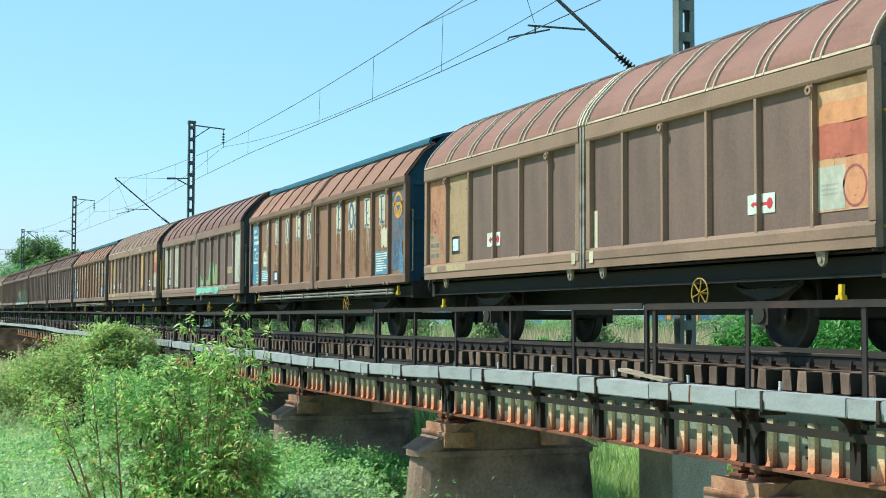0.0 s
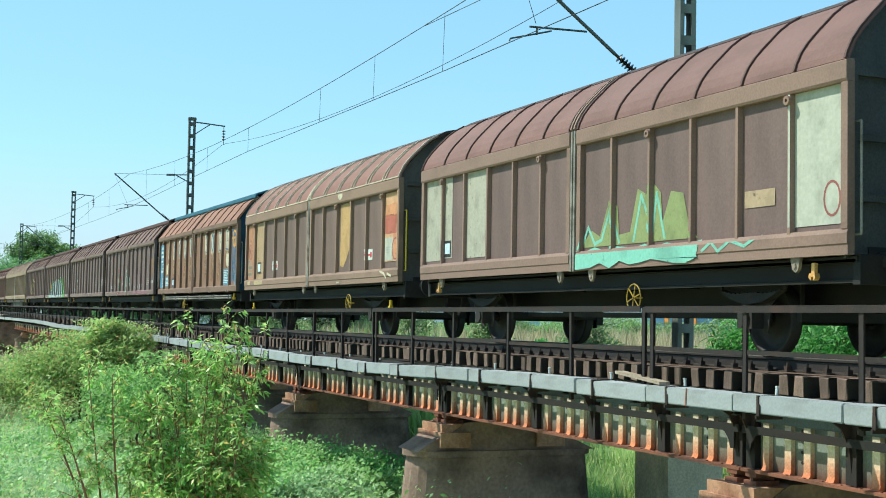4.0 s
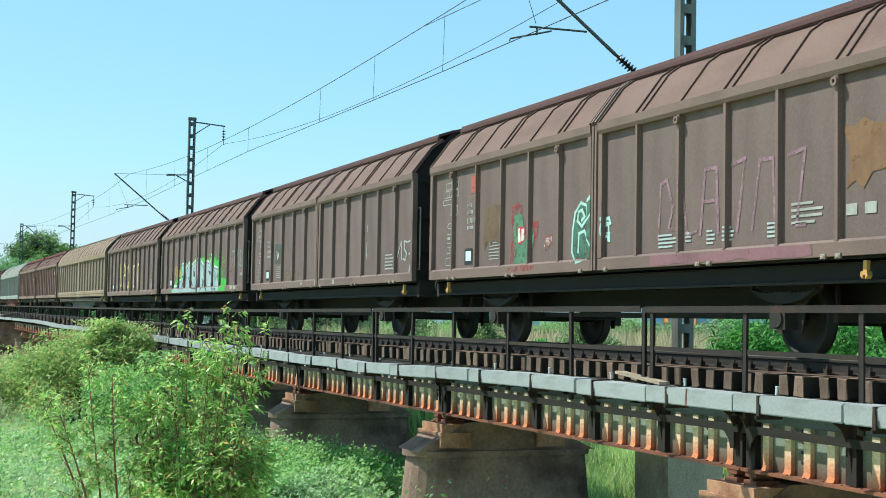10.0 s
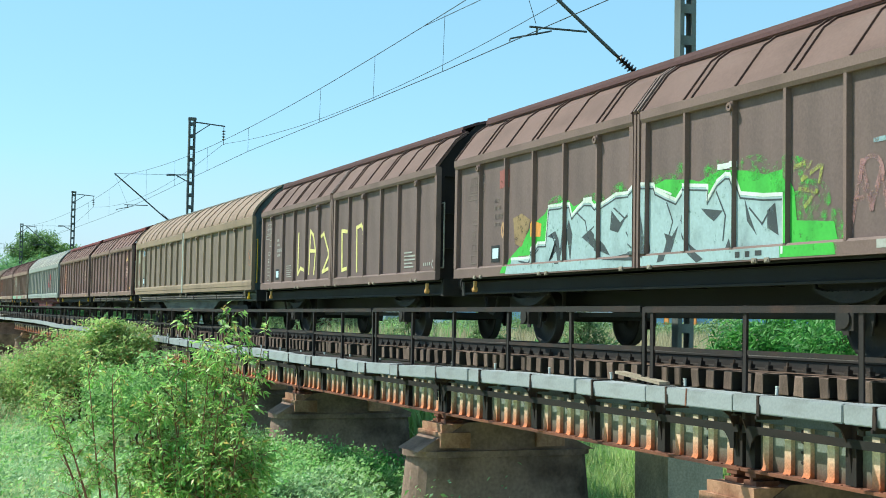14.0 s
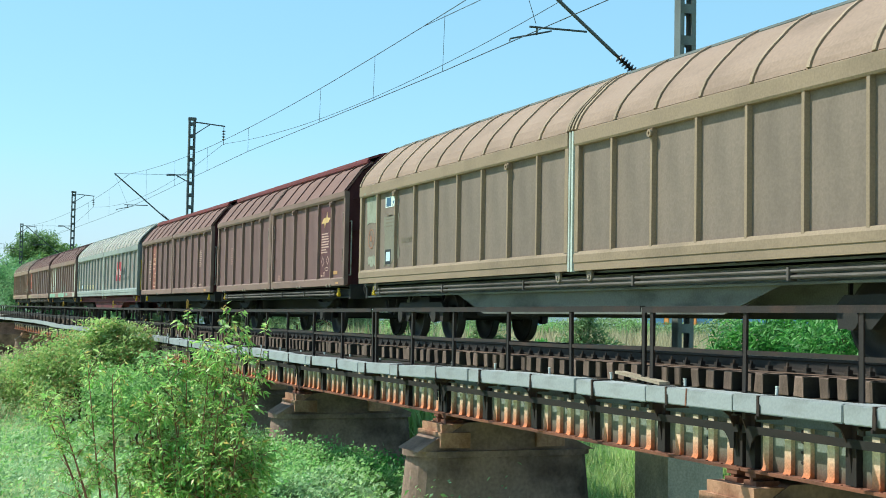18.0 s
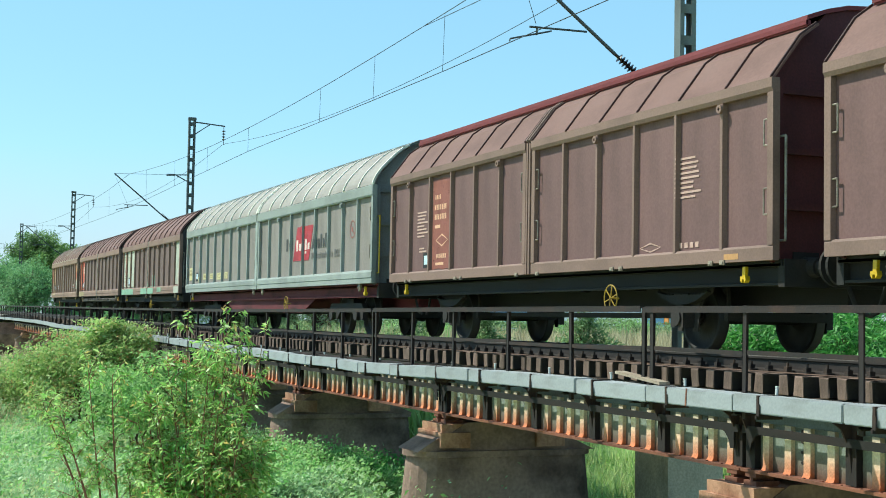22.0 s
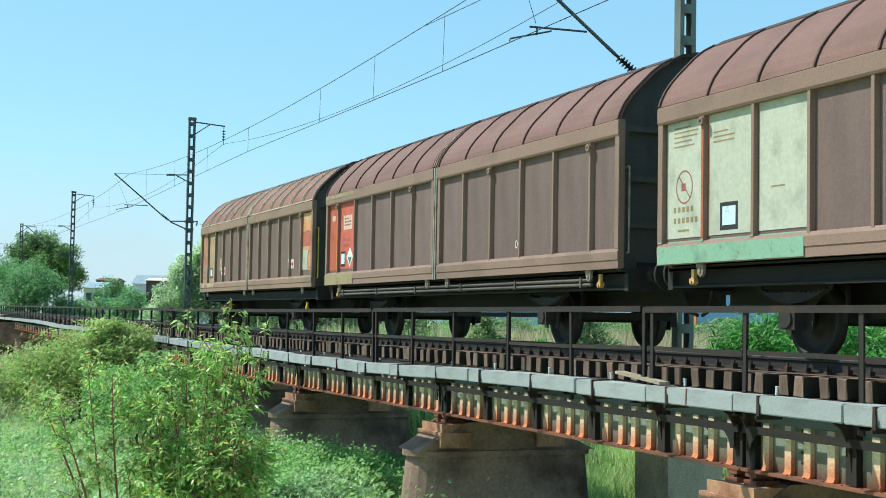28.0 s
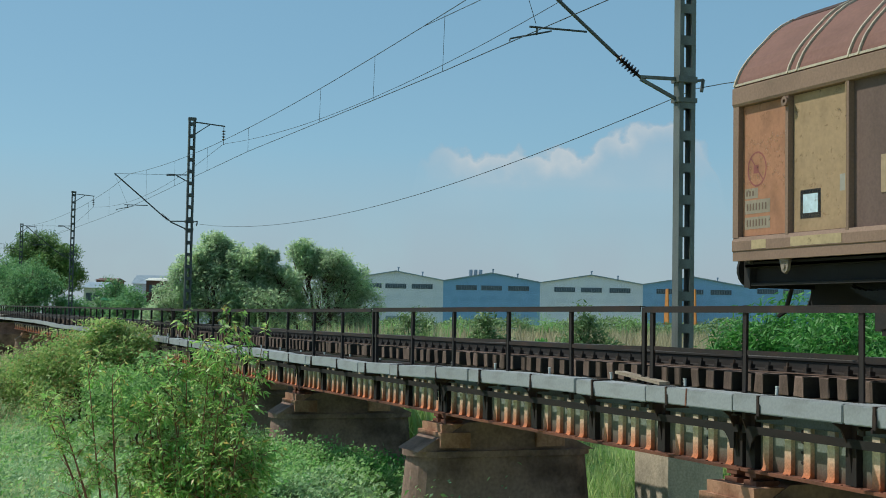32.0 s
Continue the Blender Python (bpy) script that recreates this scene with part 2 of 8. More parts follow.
SPAN = 9.82
PIERS = [-14.03 + SPAN * k for k in range(2, -12, -1)]
BRACKET = SPAN / 5


def build_span():
    """One plate-girder span, origin at its left bearing, on the rails' level."""
    sp = thing("bridge_span", "rusty grey steel plate girder span on masonry piers", "bridge span", group="spans of the bridge")
    L = SPAN - 0.06
    for s, nm in ((-1, "girder"), (1, "girder")):
        bm = bmesh.new()
        box(bm, 0.03, L, s * 0.9 - 0.008, s * 0.9 + 0.008, -1.36, -0.45)
        web = part(nm, bm, WEB_MAT, sp)
        bm = bmesh.new()
        box(bm, 0.0, L + 0.03, s * 0.9 - 0.17, s * 0.9 + 0.17, -1.395, -1.36)
        for i in range(30):
            for o in (-0.12, 0.12):
                x = 0.2 + i * (L - 0.3) / 29
                box(bm, x - 0.014, x + 0.014, s * 0.9 + o - 0.014, s * 0.9 + o + 0.014, -1.362, -1.348)
        part("bottom_flange", bm, FLANGE_MAT, web, "rust-red bottom flange with rivets")
        bm = bmesh.new()
        box(bm, 0.0, L + 0.03, s * 0.9 - 0.3, s * 0.9 + 0.3, -0.45, -0.425)
        part("top_flange", bm, STEEL_DARK, web)
        bm = bmesh.new()
        box(bm, -0.062, 0.062, min(s * 0.955, s * 0.968), max(s * 0.955, s * 0.968), -1.3, -0.455)
        foot = [(0.955, -1.3), (0.968, -1.3), (0.976, -1.33), (0.996, -1.358), (0.955, -1.358)]
        prism(bm, [(s * a, b) for a, b in foot], -0.064, 0.068)
        box(bm, 0.05, 0.062, min(s * 0.91, s * 0.955), max(s * 0.91, s * 0.955), -1.355, -0.455)
        me = mesh_of("stiffener", bm, STIFF_MAT)
        for b in range(5):
            for k in range(4):
                share("stiffener", me, web, pose(b * BRACKET + BRACKET * (k + 1) / 5 + (0.02 if k % 2 else -0.015), 0, 0))
        bm = bmesh.new()
        box(bm, 0.03, L, min(s * 0.972, s * 0.984), max(s * 0.972, s * 0.984), -0.79, -0.452)
        part("cover_plate", bm, surface("dull_grey_cover_plate", lin(92, 98, 96), lin(66, 62, 58), scale=(0.8, 3, 2), rough=0.8, amount=0.45, bump=0.1), web, "dull grey cover plate below the top flange")
        bm = bmesh.new()
        for b in range(5):
            x = b * BRACKET + BRACKET * 0.52
            for z in (-1.2, -1.08, -0.96, -0.84, -0.72):
                tube(bm, (x, s * 0.905, z), (x, s * 0.93, z), 0.02, 6)
        part("rivets", bm, STEEL_DARK, web)["kind"] = "stuff"
    bm = bmesh.new()
    prism(bm, [(-0.91, -0.46), (-2.5, -0.46), (-2.5, -0.56), (-1.35, -0.6), (-1.13, -0.74), (-1.03, -0.95), (-0.98, -1.33), (-0.91, -1.33)], -0.012, 0.012)
    box(bm, -0.09, 0.09, -0.995, -0.98, -1.35, -0.46)
    box(bm, -0.09, -0.075, -0.98, -0.91, -1.35, -0.46)
    box(bm, 0.075, 0.09, -0.98, -0.91, -1.35, -0.46)
    box(bm, -0.05, 0.05, -2.5, -0.93, -0.475, -0.46)
    box(bm, -0.05, 0.05, -2.5, -1.35, -0.575, -0.56)
    me = mesh_of("bracket", bm, STEEL_DARK)
    for b in range(6):
        share("bracket", me, sp, pose((0.1, 1.964, 3.928, 5.892, 7.856, 9.66)[b], 0, 0), "dark cantilever bracket of riveted steel")
    bm = bmesh.new()
    box(bm, 0.02, L, -1.062, -1.037, -0.935, -0.84)
    for x in (0.1, 9.66):
        for d in (-1, 1):
            if 0.0 < x + d * 0.5 < L:
                plate(bm, [(x, -0.9), (x + d * 0.34, -0.9), (x + d * 0.2, -0.95), (x + d * 0.11, -1.04), (x + d * 0.08, -1.14), (x, -1.14)], -1.06, -1.04)
    part("longitudinal_angle", bm, surface("tarred_steel", lin(24, 20, 19), lin(38, 29, 26), scale=(1, 4, 4), rough=0.85, amount=0.4), sp)
    for yy, nm in ((-2.3, "stringer"),):
        bm = bmesh.new()
        box(bm, 0.02, L, yy - 0.05, yy + 0.05, -0.46, -0.375)
        part(nm, bm, STEEL_DARK, sp)
    bm = bmesh.new()
    bar(bm, (0, -0.86, -1.3), (0, 0.86, -0.55), 0.07, 0.07)
    bar(bm, (0, -0.86, -0.55), (0, 0.86, -1.3), 0.07, 0.07)
    bar(bm, (0, -0.88, -0.52), (0, 0.88, -0.52), 0.08, 0.08)
    me = mesh_of("cross_brace", bm, STEEL_DARK)
    for k in range(5):
        share("cross_brace", me, sp, pose(0.2 + k * 2.33, 0, 0))
    return sp


span0 = build_span()
span0.matrix_world = pose(PIERS[1], 0, 0)
for px_ in PIERS[2:]:
    copy_thing(span0, pose(px_, 0, grade(px_), 0, lean(px_, px_ + SPAN), 0))


def build_pier(name="bridge_pier"):
    pr = thing(name, "weathered brown masonry pier with rounded ends", "bridge pier", group="piers of the bridge")
    bm = bmesh.new()

    def ring(z, hx, hy, k=10):
        pts = []
        for i in range(k + 1):
            a = -math.pi / 2 + math.pi * i / k
            pts.append((hx * math.sin(a) * -1, -(hy - 0.27 - hx) - hx * math.cos(a), z))
        for i in range(k + 1):
            a = math.pi / 2 - math.pi * i / k
            pts.append((hx * math.sin(a) * -1, (hy - hx) + hx * math.cos(a), z))
        return [bm.verts.new(p) for p in pts]

    levels = [(-4.5, 0.68, 2.2), (-2.16, 0.56, 1.96), (-2.15, 0.62, 2.04), (-2.04, 0.62, 2.04)]
    rings = [ring(*v) for v in levels]
    for a, b in zip(rings, rings[1:]):
        for i in range(len(a)):
            j = (i + 1) % len(a)
            bm.faces.new((a[i], a[j], b[j], b[i]))
    bm.faces.new(rings[0][::-1])
    bm.faces.new(rings[-1])
    prism(bm, [(-1.7, -2.05), (-1.26, -1.78), (-1.12, -1.76), (-0.72, -1.52), (1.0, -1.5), (1.35, -1.78), (1.95, -2.05)], -0.52, 0.52)
    part("shaft", bm, PIER_MAT, pr)
    for s in (-1, 1):
        bm = bmesh.new()
        box(bm, -0.6, 0.6, s * 0.98 - 0.29, s * 0.98 + 0.3, -1.98, -1.7)
        box(bm, -0.5, 0.5, s * 0.98 - 0.24, s * 0.98 + 0.24, -1.7, -1.55)
        blk = part("bearing_block", bm, surface("rusty_bearing_stone", lin(178, 134, 108), lin(132, 88, 66), scale=(2, 2, 2), fine=18, rough=0.9, amount=0.5, bump=0.5), pr, "stepped rust-stained bearing block")
        for o in (-0.2, 0.2):
            bm = bmesh.new()
            box(bm, o - 0.13, o + 0.13, s * 0.9 - 0.17, s * 0.9 + 0.17, -1.55, -1.49)
            tube(bm, (o, s * 0.9 - 0.15, -1.47), (o, s * 0.9 + 0.15, -1.47), 0.035, 10)
            box(bm, o - 0.11, o + 0.11, s * 0.9 - 0.16, s * 0.9 + 0.16, -1.45, -1.395)
            part("bearing", bm, FLANGE_MAT, blk)
    return pr


pier0 = build_pier()
pier0.matrix_world = pose(PIERS[1], 0, 0)
for px_ in PIERS[2:-1]:
    copy_thing(pier0, pose(px_, 0, grade(px_)))
for px_, s in ((PIERS[0], 1), (PIERS[-1], -1)):
    bm = bmesh.new()
    box(bm, min(px_ - s * 0.4, px_ + s * 3), max(px_ - s * 0.4, px_ + s * 3), -2.6, 2.6, -4.6, -1.4)
    box(bm, min(px_ + s * 0.45, px_ + s * 3), max(px_ + s * 0.45, px_ + s * 3), -2.6, 2.6, -1.4, -0.45)
    part("abutment", bm, PIER_MAT)
    tagged(bpy.data.objects["abutment" if s > 0 else "abutment.001"], "brown masonry abutment at the bridge's end", "abutment", kind="structure")

# railing, one thing a span
bm = bmesh.new()
box(bm, -0.035, 0.035, -2.44, -2.428, -0.62, 0.56)
box(bm, -0.035, -0.023, -2.44, -2.37, -0.62, 0.56)
POST_ME = mesh_of("post", bm, RAILING_MAT)
rnd = random.Random(4)
for px_ in PIERS[1:]:
    rg = thing("railing", "dark rusty steel angle railing along the bridge", "railing", pose(px_, 0, grade(px_), 0, lean(px_, px_ + SPAN), 0), group="railings of the bridge")
    for x in (0.18, 2.05, 3.9, 5.97, 7.94, SPAN - 0.01):
        share("post", POST_ME, rg, pose(x, 0, 0, rnd.uniform(-0.5, 0.5), rnd.uniform(-0.6, 0.6), 0))
    bm = bmesh.new()
    dz = rnd.uniform(-0.012, 0.012)
    box(bm, 0.04, SPAN - 0.06, -2.455, -2.385, 0.565 + dz, 0.577 + dz)
    box(bm, 0.04, SPAN - 0.06, -2.455, -2.443, 0.505 + dz, 0.566 + dz)
    part("top_rail", bm, RAILING_MAT, rg)
    bm = bmesh.new()
    xs_ = (0.06, 2.05, 3.9, 5.97, 7.94, SPAN - 0.03)
    for a, b in zip(xs_, xs_[1:]):
        h0, h1 = 0.09 + rnd.uniform(-0.015, 0.02), 0.09 + rnd.uniform(-0.015, 0.02)
        bar(bm, (a, -2.425, h0 - 0.02), (b, -2.425, h1 - 0.02), 0.012, 0.048)
    part("mid_rail", bm, RAILING_MAT, rg)

# cable trough in lengths, sagging along the bridge
TROUGH_X = (-122, -115, -88, -73, -61.5, -52.6, -43, -38, -33, -28, -25.7, -24, -21.9, -19.9, -17.5, -14.9, -13.1, -11.2, -9.6, -4, 6)
TROUGH_Z = (0.12, 0.08, 0.0, -0.18, -0.2, -0.23, -0.3, -0.37, -0.38, -0.43, -0.41, -0.44, -0.40, -0.365, -0.34, -0.335, -0.333, -0.335, -0.333, -0.34, -0.34)
trough = thing("cable_trough", "grey concrete cable trough laid in lengths beside the railing", "cable trough")
TLEN = 1.743
bm = bmesh.new()
box(bm, 0.006, TLEN - 0.006, -0.14, 0.14, -0.185, 0.0)
bmesh.ops.bevel(bm, geom=bm.edges[:], offset=0.012, segments=2, affect="EDGES")
SEG_ME = mesh_of("trough_length", bm, TROUGH_MAT)
bm = bmesh.new()
box(bm, 0.0, 0.035, -0.147, 0.147, -0.235, 0.006)
box(bm, 0.035, 0.06, -0.158, -0.147, -0.2, -0.08)
box(bm, 0.005, 0.03, -0.165, -0.147, -0.23, -0.195)
CLAMP_ME = mesh_of("clamp", bm, STEEL_DARK)
bm = bmesh.new()
tube(bm, (0, 0, 0), (0, 0, 0.11), 0.016, 8)
tube(bm, (0, 0, 0.105), (0, 0, 0.12), 0.02, 8)
PEG_ME = mesh_of("peg", bm, WHITE_MAT)
x = -10.15 + 9 * TLEN
while x > -121.5:
    x -= TLEN
    za, zb = np.interp([x, x + TLEN], TROUGH_X, TROUGH_Z)
    zc = float(np.interp(x + 0.44, TROUGH_X, TROUGH_Z))
    share("trough_length", SEG_ME, trough, pose(x, -2.5 + rnd.uniform(-0.014, 0.014), za + rnd.uniform(-0.012, 0.012), rnd.uniform(-1.8, 1.8), -math.degrees(math.atan2(zb - za, TLEN)), rnd.uniform(-0.5, 0.5)))
    if x > -60:
        share("clamp", CLAMP_ME, trough, pose(x + 0.43, -2.5, zc - 0.002, 0, rnd.uniform(-5, 5), 0), "thin dark steel clamp")
    if x > -70:
        share("peg", PEG_ME, trough, pose(x + 0.36 + rnd.uniform(-0.04, 0.04), -2.33, zc - 0.03, rnd.uniform(-4, 4), rnd.uniform(-4, 4), 0), "white marker peg")
bm = bmesh.new()
box(bm, -0.012, 0.012, -0.146, -0.139, -0.19, 0.004)
share("rust_streak", mesh_of("rust_streak", bm, FLANGE_MAT), trough, pose(-12.76, -2.5, float(np.interp(-12.76, TROUGH_X, TROUGH_Z)), 0, 6, 0), "red-brown rust streak")

bm = bmesh.new()
bar(bm, (-14.78, -2.33, -0.235), (-13.45, -2.5, -0.308), 0.13, 0.035)
tagged(part("loose_plank", bm, surface("bleached_board", lin(176, 160, 142), lin(140, 122, 104), scale=(1, 6, 6), rough=0.9, amount=0.5)), "bleached wooden plank lying on the cable trough", "plank")

# ---- track ----
track = thing("railway_track", "single railway track on close-set weathered timber sleepers", "railway track", kind="structure")
RP = [(-0.07, -0.17), (0.07, -0.17), (0.07, -0.155), (0.012, -0.14), (0.012, -0.045), (0.036, -0.03), (0.036, -0.008), (0.026, 0.0), (-0.026, 0.0), (-0.036, -0.008), (-0.036, -0.03), (-0.012, -0.045), (-0.012, -0.14), (-0.07, -0.155)]
RAIL_XS = [60.0, -33.0] + [-36.0 - 4 * k for k in range(74)]


def sweep(bm, prof):
    """A closed outline of (y, z) laid along the track with its grade."""
    rows = [[bm.verts.new((x, y, z + grade(x))) for y, z in prof] for x in RAIL_XS]
    k = len(prof)
    for a, b in zip(rows, rows[1:]):
        for i in range(k):
            j = (i + 1) % k
            bm.faces.new((a[i], a[j], b[j], b[i]))
    bm.faces.new(rows[0])
    bm.faces.new(rows[-1][::-1])


for yy in (-0.753, 0.753):
    bm = bmesh.new()
    sweep(bm, [(yy + a, b) for a, b in RP])
    rl = part("rail", bm, RAIL_MAT, track)
    bm = bmesh.new()
    sweep(bm, [(yy - 0.022, 0.0), (yy + 0.022, 0.0), (yy + 0.022, 0.003), (yy - 0.022, 0.003)])
    part("running_surface", bm, RAIL_TOP, rl)
def sunlit_ends(me):
    """Gives a sleeper's ends and tops the sunlit tone; its flanks keep the tone with shade painted in."""
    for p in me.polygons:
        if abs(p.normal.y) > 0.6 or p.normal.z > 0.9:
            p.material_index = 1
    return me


SLEEPERS = []
for k in range(5):
    bm = bmesh.new()
    w = (0.078, 0.086, 0.074, 0.082, 0.09)[k]
    box(bm, -w, w, -1.24 + 0.02 * (k % 3), 1.24, -0.42, -0.174)
    bmesh.ops.bevel(bm, geom=bm.edges[:], offset=0.014, segments=1, affect="EDGES")
    for v in bm.verts:
        v.co += Vector((rnd.uniform(-0.012, 0.012), rnd.uniform(-0.012, 0.012), -rnd.uniform(0.0, 0.008) if v.co.z > -0.2 else rnd.uniform(0.0, 0.012)))
    SLEEPERS.append(sunlit_ends(mesh_of("sleeper", bm, [TIMBER_MAT, TIMBER_END])))
fast = bmesh.new()
x, k = 5.4, 0
more = bmesh.new()
while x > -122:
    if x > -104:
        share("sleeper", rnd.choice(SLEEPERS), track, pose(x + rnd.uniform(-0.02, 0.02), rnd.uniform(-0.03, 0.03), grade(x) - rnd.uniform(0.0, 0.012), 0, rnd.uniform(-4.5, 4.5), rnd.uniform(-1.8, 1.8)))
    else:
        box(more, x - 0.1, x + 0.1, -1.27, 1.27, grade(x) - 0.42, grade(x) - 0.172)
    if x > -70:
        g = grade(x)
        for yy in (-0.753, 0.753):
            box(fast, x - 0.08, x + 0.08, yy - 0.19, yy + 0.19, g - 0.172, g - 0.155)
            for o in (-0.115, 0.115):
                box(fast, x - 0.03, x + 0.03, yy + o - 0.035, yy + o + 0.035, g - 0.156, g - 0.105)
                tube(fast, (x, yy + o, g - 0.11), (x, yy + o, g - 0.06), 0.016, 6)
    x -= 0.368
part("rail_fastenings", fast, CHAIR_MAT, track, "rusty chairs and bolts")["kind"] = "stuff"
for a, b in ((5.5, 60), (-330, -122.3)):
    x = a + 0.4
    while x < b:
        box(more, x - 0.12, x + 0.12, -1.28, 1.28, grade(x) - 0.4, grade(x) - 0.172)
        x += 0.6
part("far_sleepers", more, TIMBER_MAT, track)["kind"] = "stuff"
for yy in (-1.19, 1.19):
    bm = bmesh.new()
    sweep(bm, [(yy - 0.03, -0.168), (yy + 0.03, -0.168), (yy + 0.03, -0.158), (yy - 0.03, -0.158)])
    part("tie_strip", bm, surface("rusty_tie_strip", lin(120, 92, 80), lin(84, 62, 54), scale=(1, 6, 6), rough=0.85, amount=0.5), track, "thin rusty strip along the sleeper ends")
bm = bmesh.new()
prism(bm, [(-1.75, -0.24), (1.75, -0.24), (3.0, -0.72), (-3.0, -0.72)], 8.3, 60)
prism(bm, [(-1.75, -0.24), (1.75, -0.24), (3.0, -0.72), (-3.0, -0.72)], -330, -124.6)
for v in bm.verts:
    v.co.z += grade(v.co.x)
BALLAST = surface("grey_ballast", lin(150, 140, 128), lin(104, 95, 86), scale=(3, 3, 3), fine=26, rough=0.95, amount=0.5, bump=0.8)
tagged(part("ballast", bm, BALLAST), "stone ballast bed beyond the bridge", "ballast", kind="structure")


# ---- overhead line ----
def build_mast(m, near):
    """A lattice mast with its swivelling arm; y = 0 at the mast, the track lies at y = -3.4."""
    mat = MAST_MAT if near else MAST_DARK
    ms = thing("catenary_mast", "grey steel lattice mast carrying the overhead line" if near else "dark steel lattice mast carrying the overhead line", "mast", m, group="masts along the track")
    top = 10.55
    for s in (-1, 1):
        bm = bmesh.new()
        prof = [(-0.11, 0.178), (0.11, 0.178), (0.11, 0.085), (0.1, 0.085), (0.1, 0.166), (-0.1, 0.166), (-0.1, 0.085), (-0.11, 0.085)]
        lo, hi = ([bm.verts.new((x, s * y, z)) for x, y in prof] for z in (-0.3, top))
        for i in range(8):
            bm.faces.new((lo[i], lo[(i + 1) % 8], hi[(i + 1) % 8], hi[i]))
        bm.faces.new(lo[::-1])
        bm.faces.new(hi)
        part("channel", bm, mat, ms)
    bm = bmesh.new()
    box(bm, -0.004, 0.004, -0.16, 0.16, -0.09, 0.09)
    me = mesh_of("batten", bm, mat)
    z = 0.3
    while z < top:
        share("batten", me, ms, pose(0.115, 0, z))
        share("batten", me, ms, pose(-0.115, 0, z))
        z += 0.62
    bm = bmesh.new()
    box(bm, -0.14, 0.14, -0.2, 0.2, top - 0.12, top + 0.02)
    part("cap", bm, mat, ms)
    # top arm with the hanging feeder insulator
    bm = bmesh.new()
    bar(bm, (0, 0.1, top - 0.2), (0, 1.75, top - 0.32), 0.06, 0.06)
    bar(bm, (0, 0.15, top - 0.85), (0, 0.95, top - 0.28), 0.05, 0.05)
    part("feeder_arm", bm, mat, ms)
    bm = bmesh.new()
    tube(bm, (0, 1.68, top - 0.3), (0, 1.68, top - 1.28), 0.018, 6)
    for k in range(4):
        lathe(bm, [(0, 0.02), (0.03, 0.1), (0.05, 0.1), (0.08, 0.02)], 10, "z", (0, 1.68, top - 0.62 - k * 0.15))
    part("insulator", bm, INSUL_MAT, ms)
    # swivelling arm
    bm = bmesh.new()
    bar(bm, (0, -0.15, 5.13), (0, -1.0, 5.10), 0.07, 0.06)
    bar(bm, (0, -0.15, 4.72), (0, -0.98, 5.06), 0.06, 0.06)
    box(bm, -0.14, 0.14, -0.22, 0.2, 5.06, 5.18)
    box(bm, -0.14, 0.14, -0.22, 0.2, 4.67, 4.76)
    tube(bm, (0, 0.15, 5.1), (0, 0.42, 5.16), 0.03, 6)
    tube(bm, (0, 0.42, 5.16), (0, 0.38, 4.92), 0.035, 6)
    part("arm_bracket", bm, mat, ms)
    bm = bmesh.new()
    p, q = Vector((0, -1.0, 5.1)), Vector((0, -1.55, 5.49))
    tube(bm, p, q, 0.03, 8)
    d = q - p
    for k in range(7):
        a = p + d * (0.12 + 0.11 * k)
        tube(bm, a, a + d * 0.045, 0.03, 10, 0.095)
        tube(bm, a + d * 0.045, a + d * 0.075, 0.095, 10, 0.03)
    part("arm_insulator", bm, INSUL_MAT, ms, "ribbed brown insulator")
    bm = bmesh.new()
    tip = (0, -3.62, 7.04) if near else (0, -3.9, 7.42)
    tube(bm, q, tip, 0.035, 8)
    arm_tube = part("arm_tube", bm, MAST_DARK, ms)
    bm = bmesh.new()
    tube(bm, (0, -2.16, 5.86), (0, -3.35, 5.84), 0.022, 6)
    tube(bm, (0, -3.2, 5.86), (0, -3.2, 5.7), 0.02, 6)
    tube(bm, (0, -2.9, 5.80), (0, -3.74, 5.58), 0.018, 6)
    tube(bm, (0, -3.74, 5.58), (0, -3.76, 5.53), 0.016, 6)
    tube(bm, (0, -3.22, 5.9), tip, 0.006, 4)
    part("registration_arm", bm, MAST_DARK, arm_tube)
    bm = bmesh.new()
    bar(bm, (0, -0.15, 7.55), (0, -0.8, 7.52), 0.06, 0.05)
    bar(bm, (0, -0.15, 7.2), (0, -0.75, 7.5), 0.05, 0.05)
    tube(bm, (0, -0.8, 7.52), (0, -1.25, 7.5), 0.055, 8)
    tube(bm, (0, -1.25, 7.5), tip, 0.009, 5)
    part("top_tie", bm, MAST_DARK, ms)
    return ms


MASTS = (25.3, -22.5, -70.2, -120.5, -172.0, -224.0)
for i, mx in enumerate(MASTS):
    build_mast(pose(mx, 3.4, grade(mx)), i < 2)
    if -124 < mx < 5:
        bm = bmesh.new()
        box(bm, mx - 0.72, mx + 0.5, 2.8, 4.0, -4.4, -0.3)
        tagged(part("mast_foundation", bm, CONC_MAT), "pale concrete pillar carrying the mast beside the bridge", "foundation", kind="structure")


def cable(name, label, pts, r):
    cu = bpy.data.curves.new(name, "CURVE")
    cu.dimensions = "3D"
    cu.bevel_depth, cu.bevel_resolution = r, 1
    for line in pts:
        s = cu.splines.new("POLY")
        s.points.add(len(line) - 1)
        for p, c in zip(s.points, line):
            p.co = (*c, 1)
    cu.materials.append(WIRE_MAT)
    return tagged(new(name, cu), label, "overhead wire")


def hang(x, za, low):
    """Height of a wire that hangs between the masts."""
    for a, b in zip(MASTS, MASTS[1:]):
        if b <= x <= a:
            u = (x - b) / (a - b)
            return za - low * 4 * u * (1 - u)
    return za


xs = np.arange(25.3, -224, -1.0)


def stagger(x):
    return -0.3 * math.cos((x + 22.5) / 48.0 * math.pi) - 0.02


wx = [float(v) for v in xs]


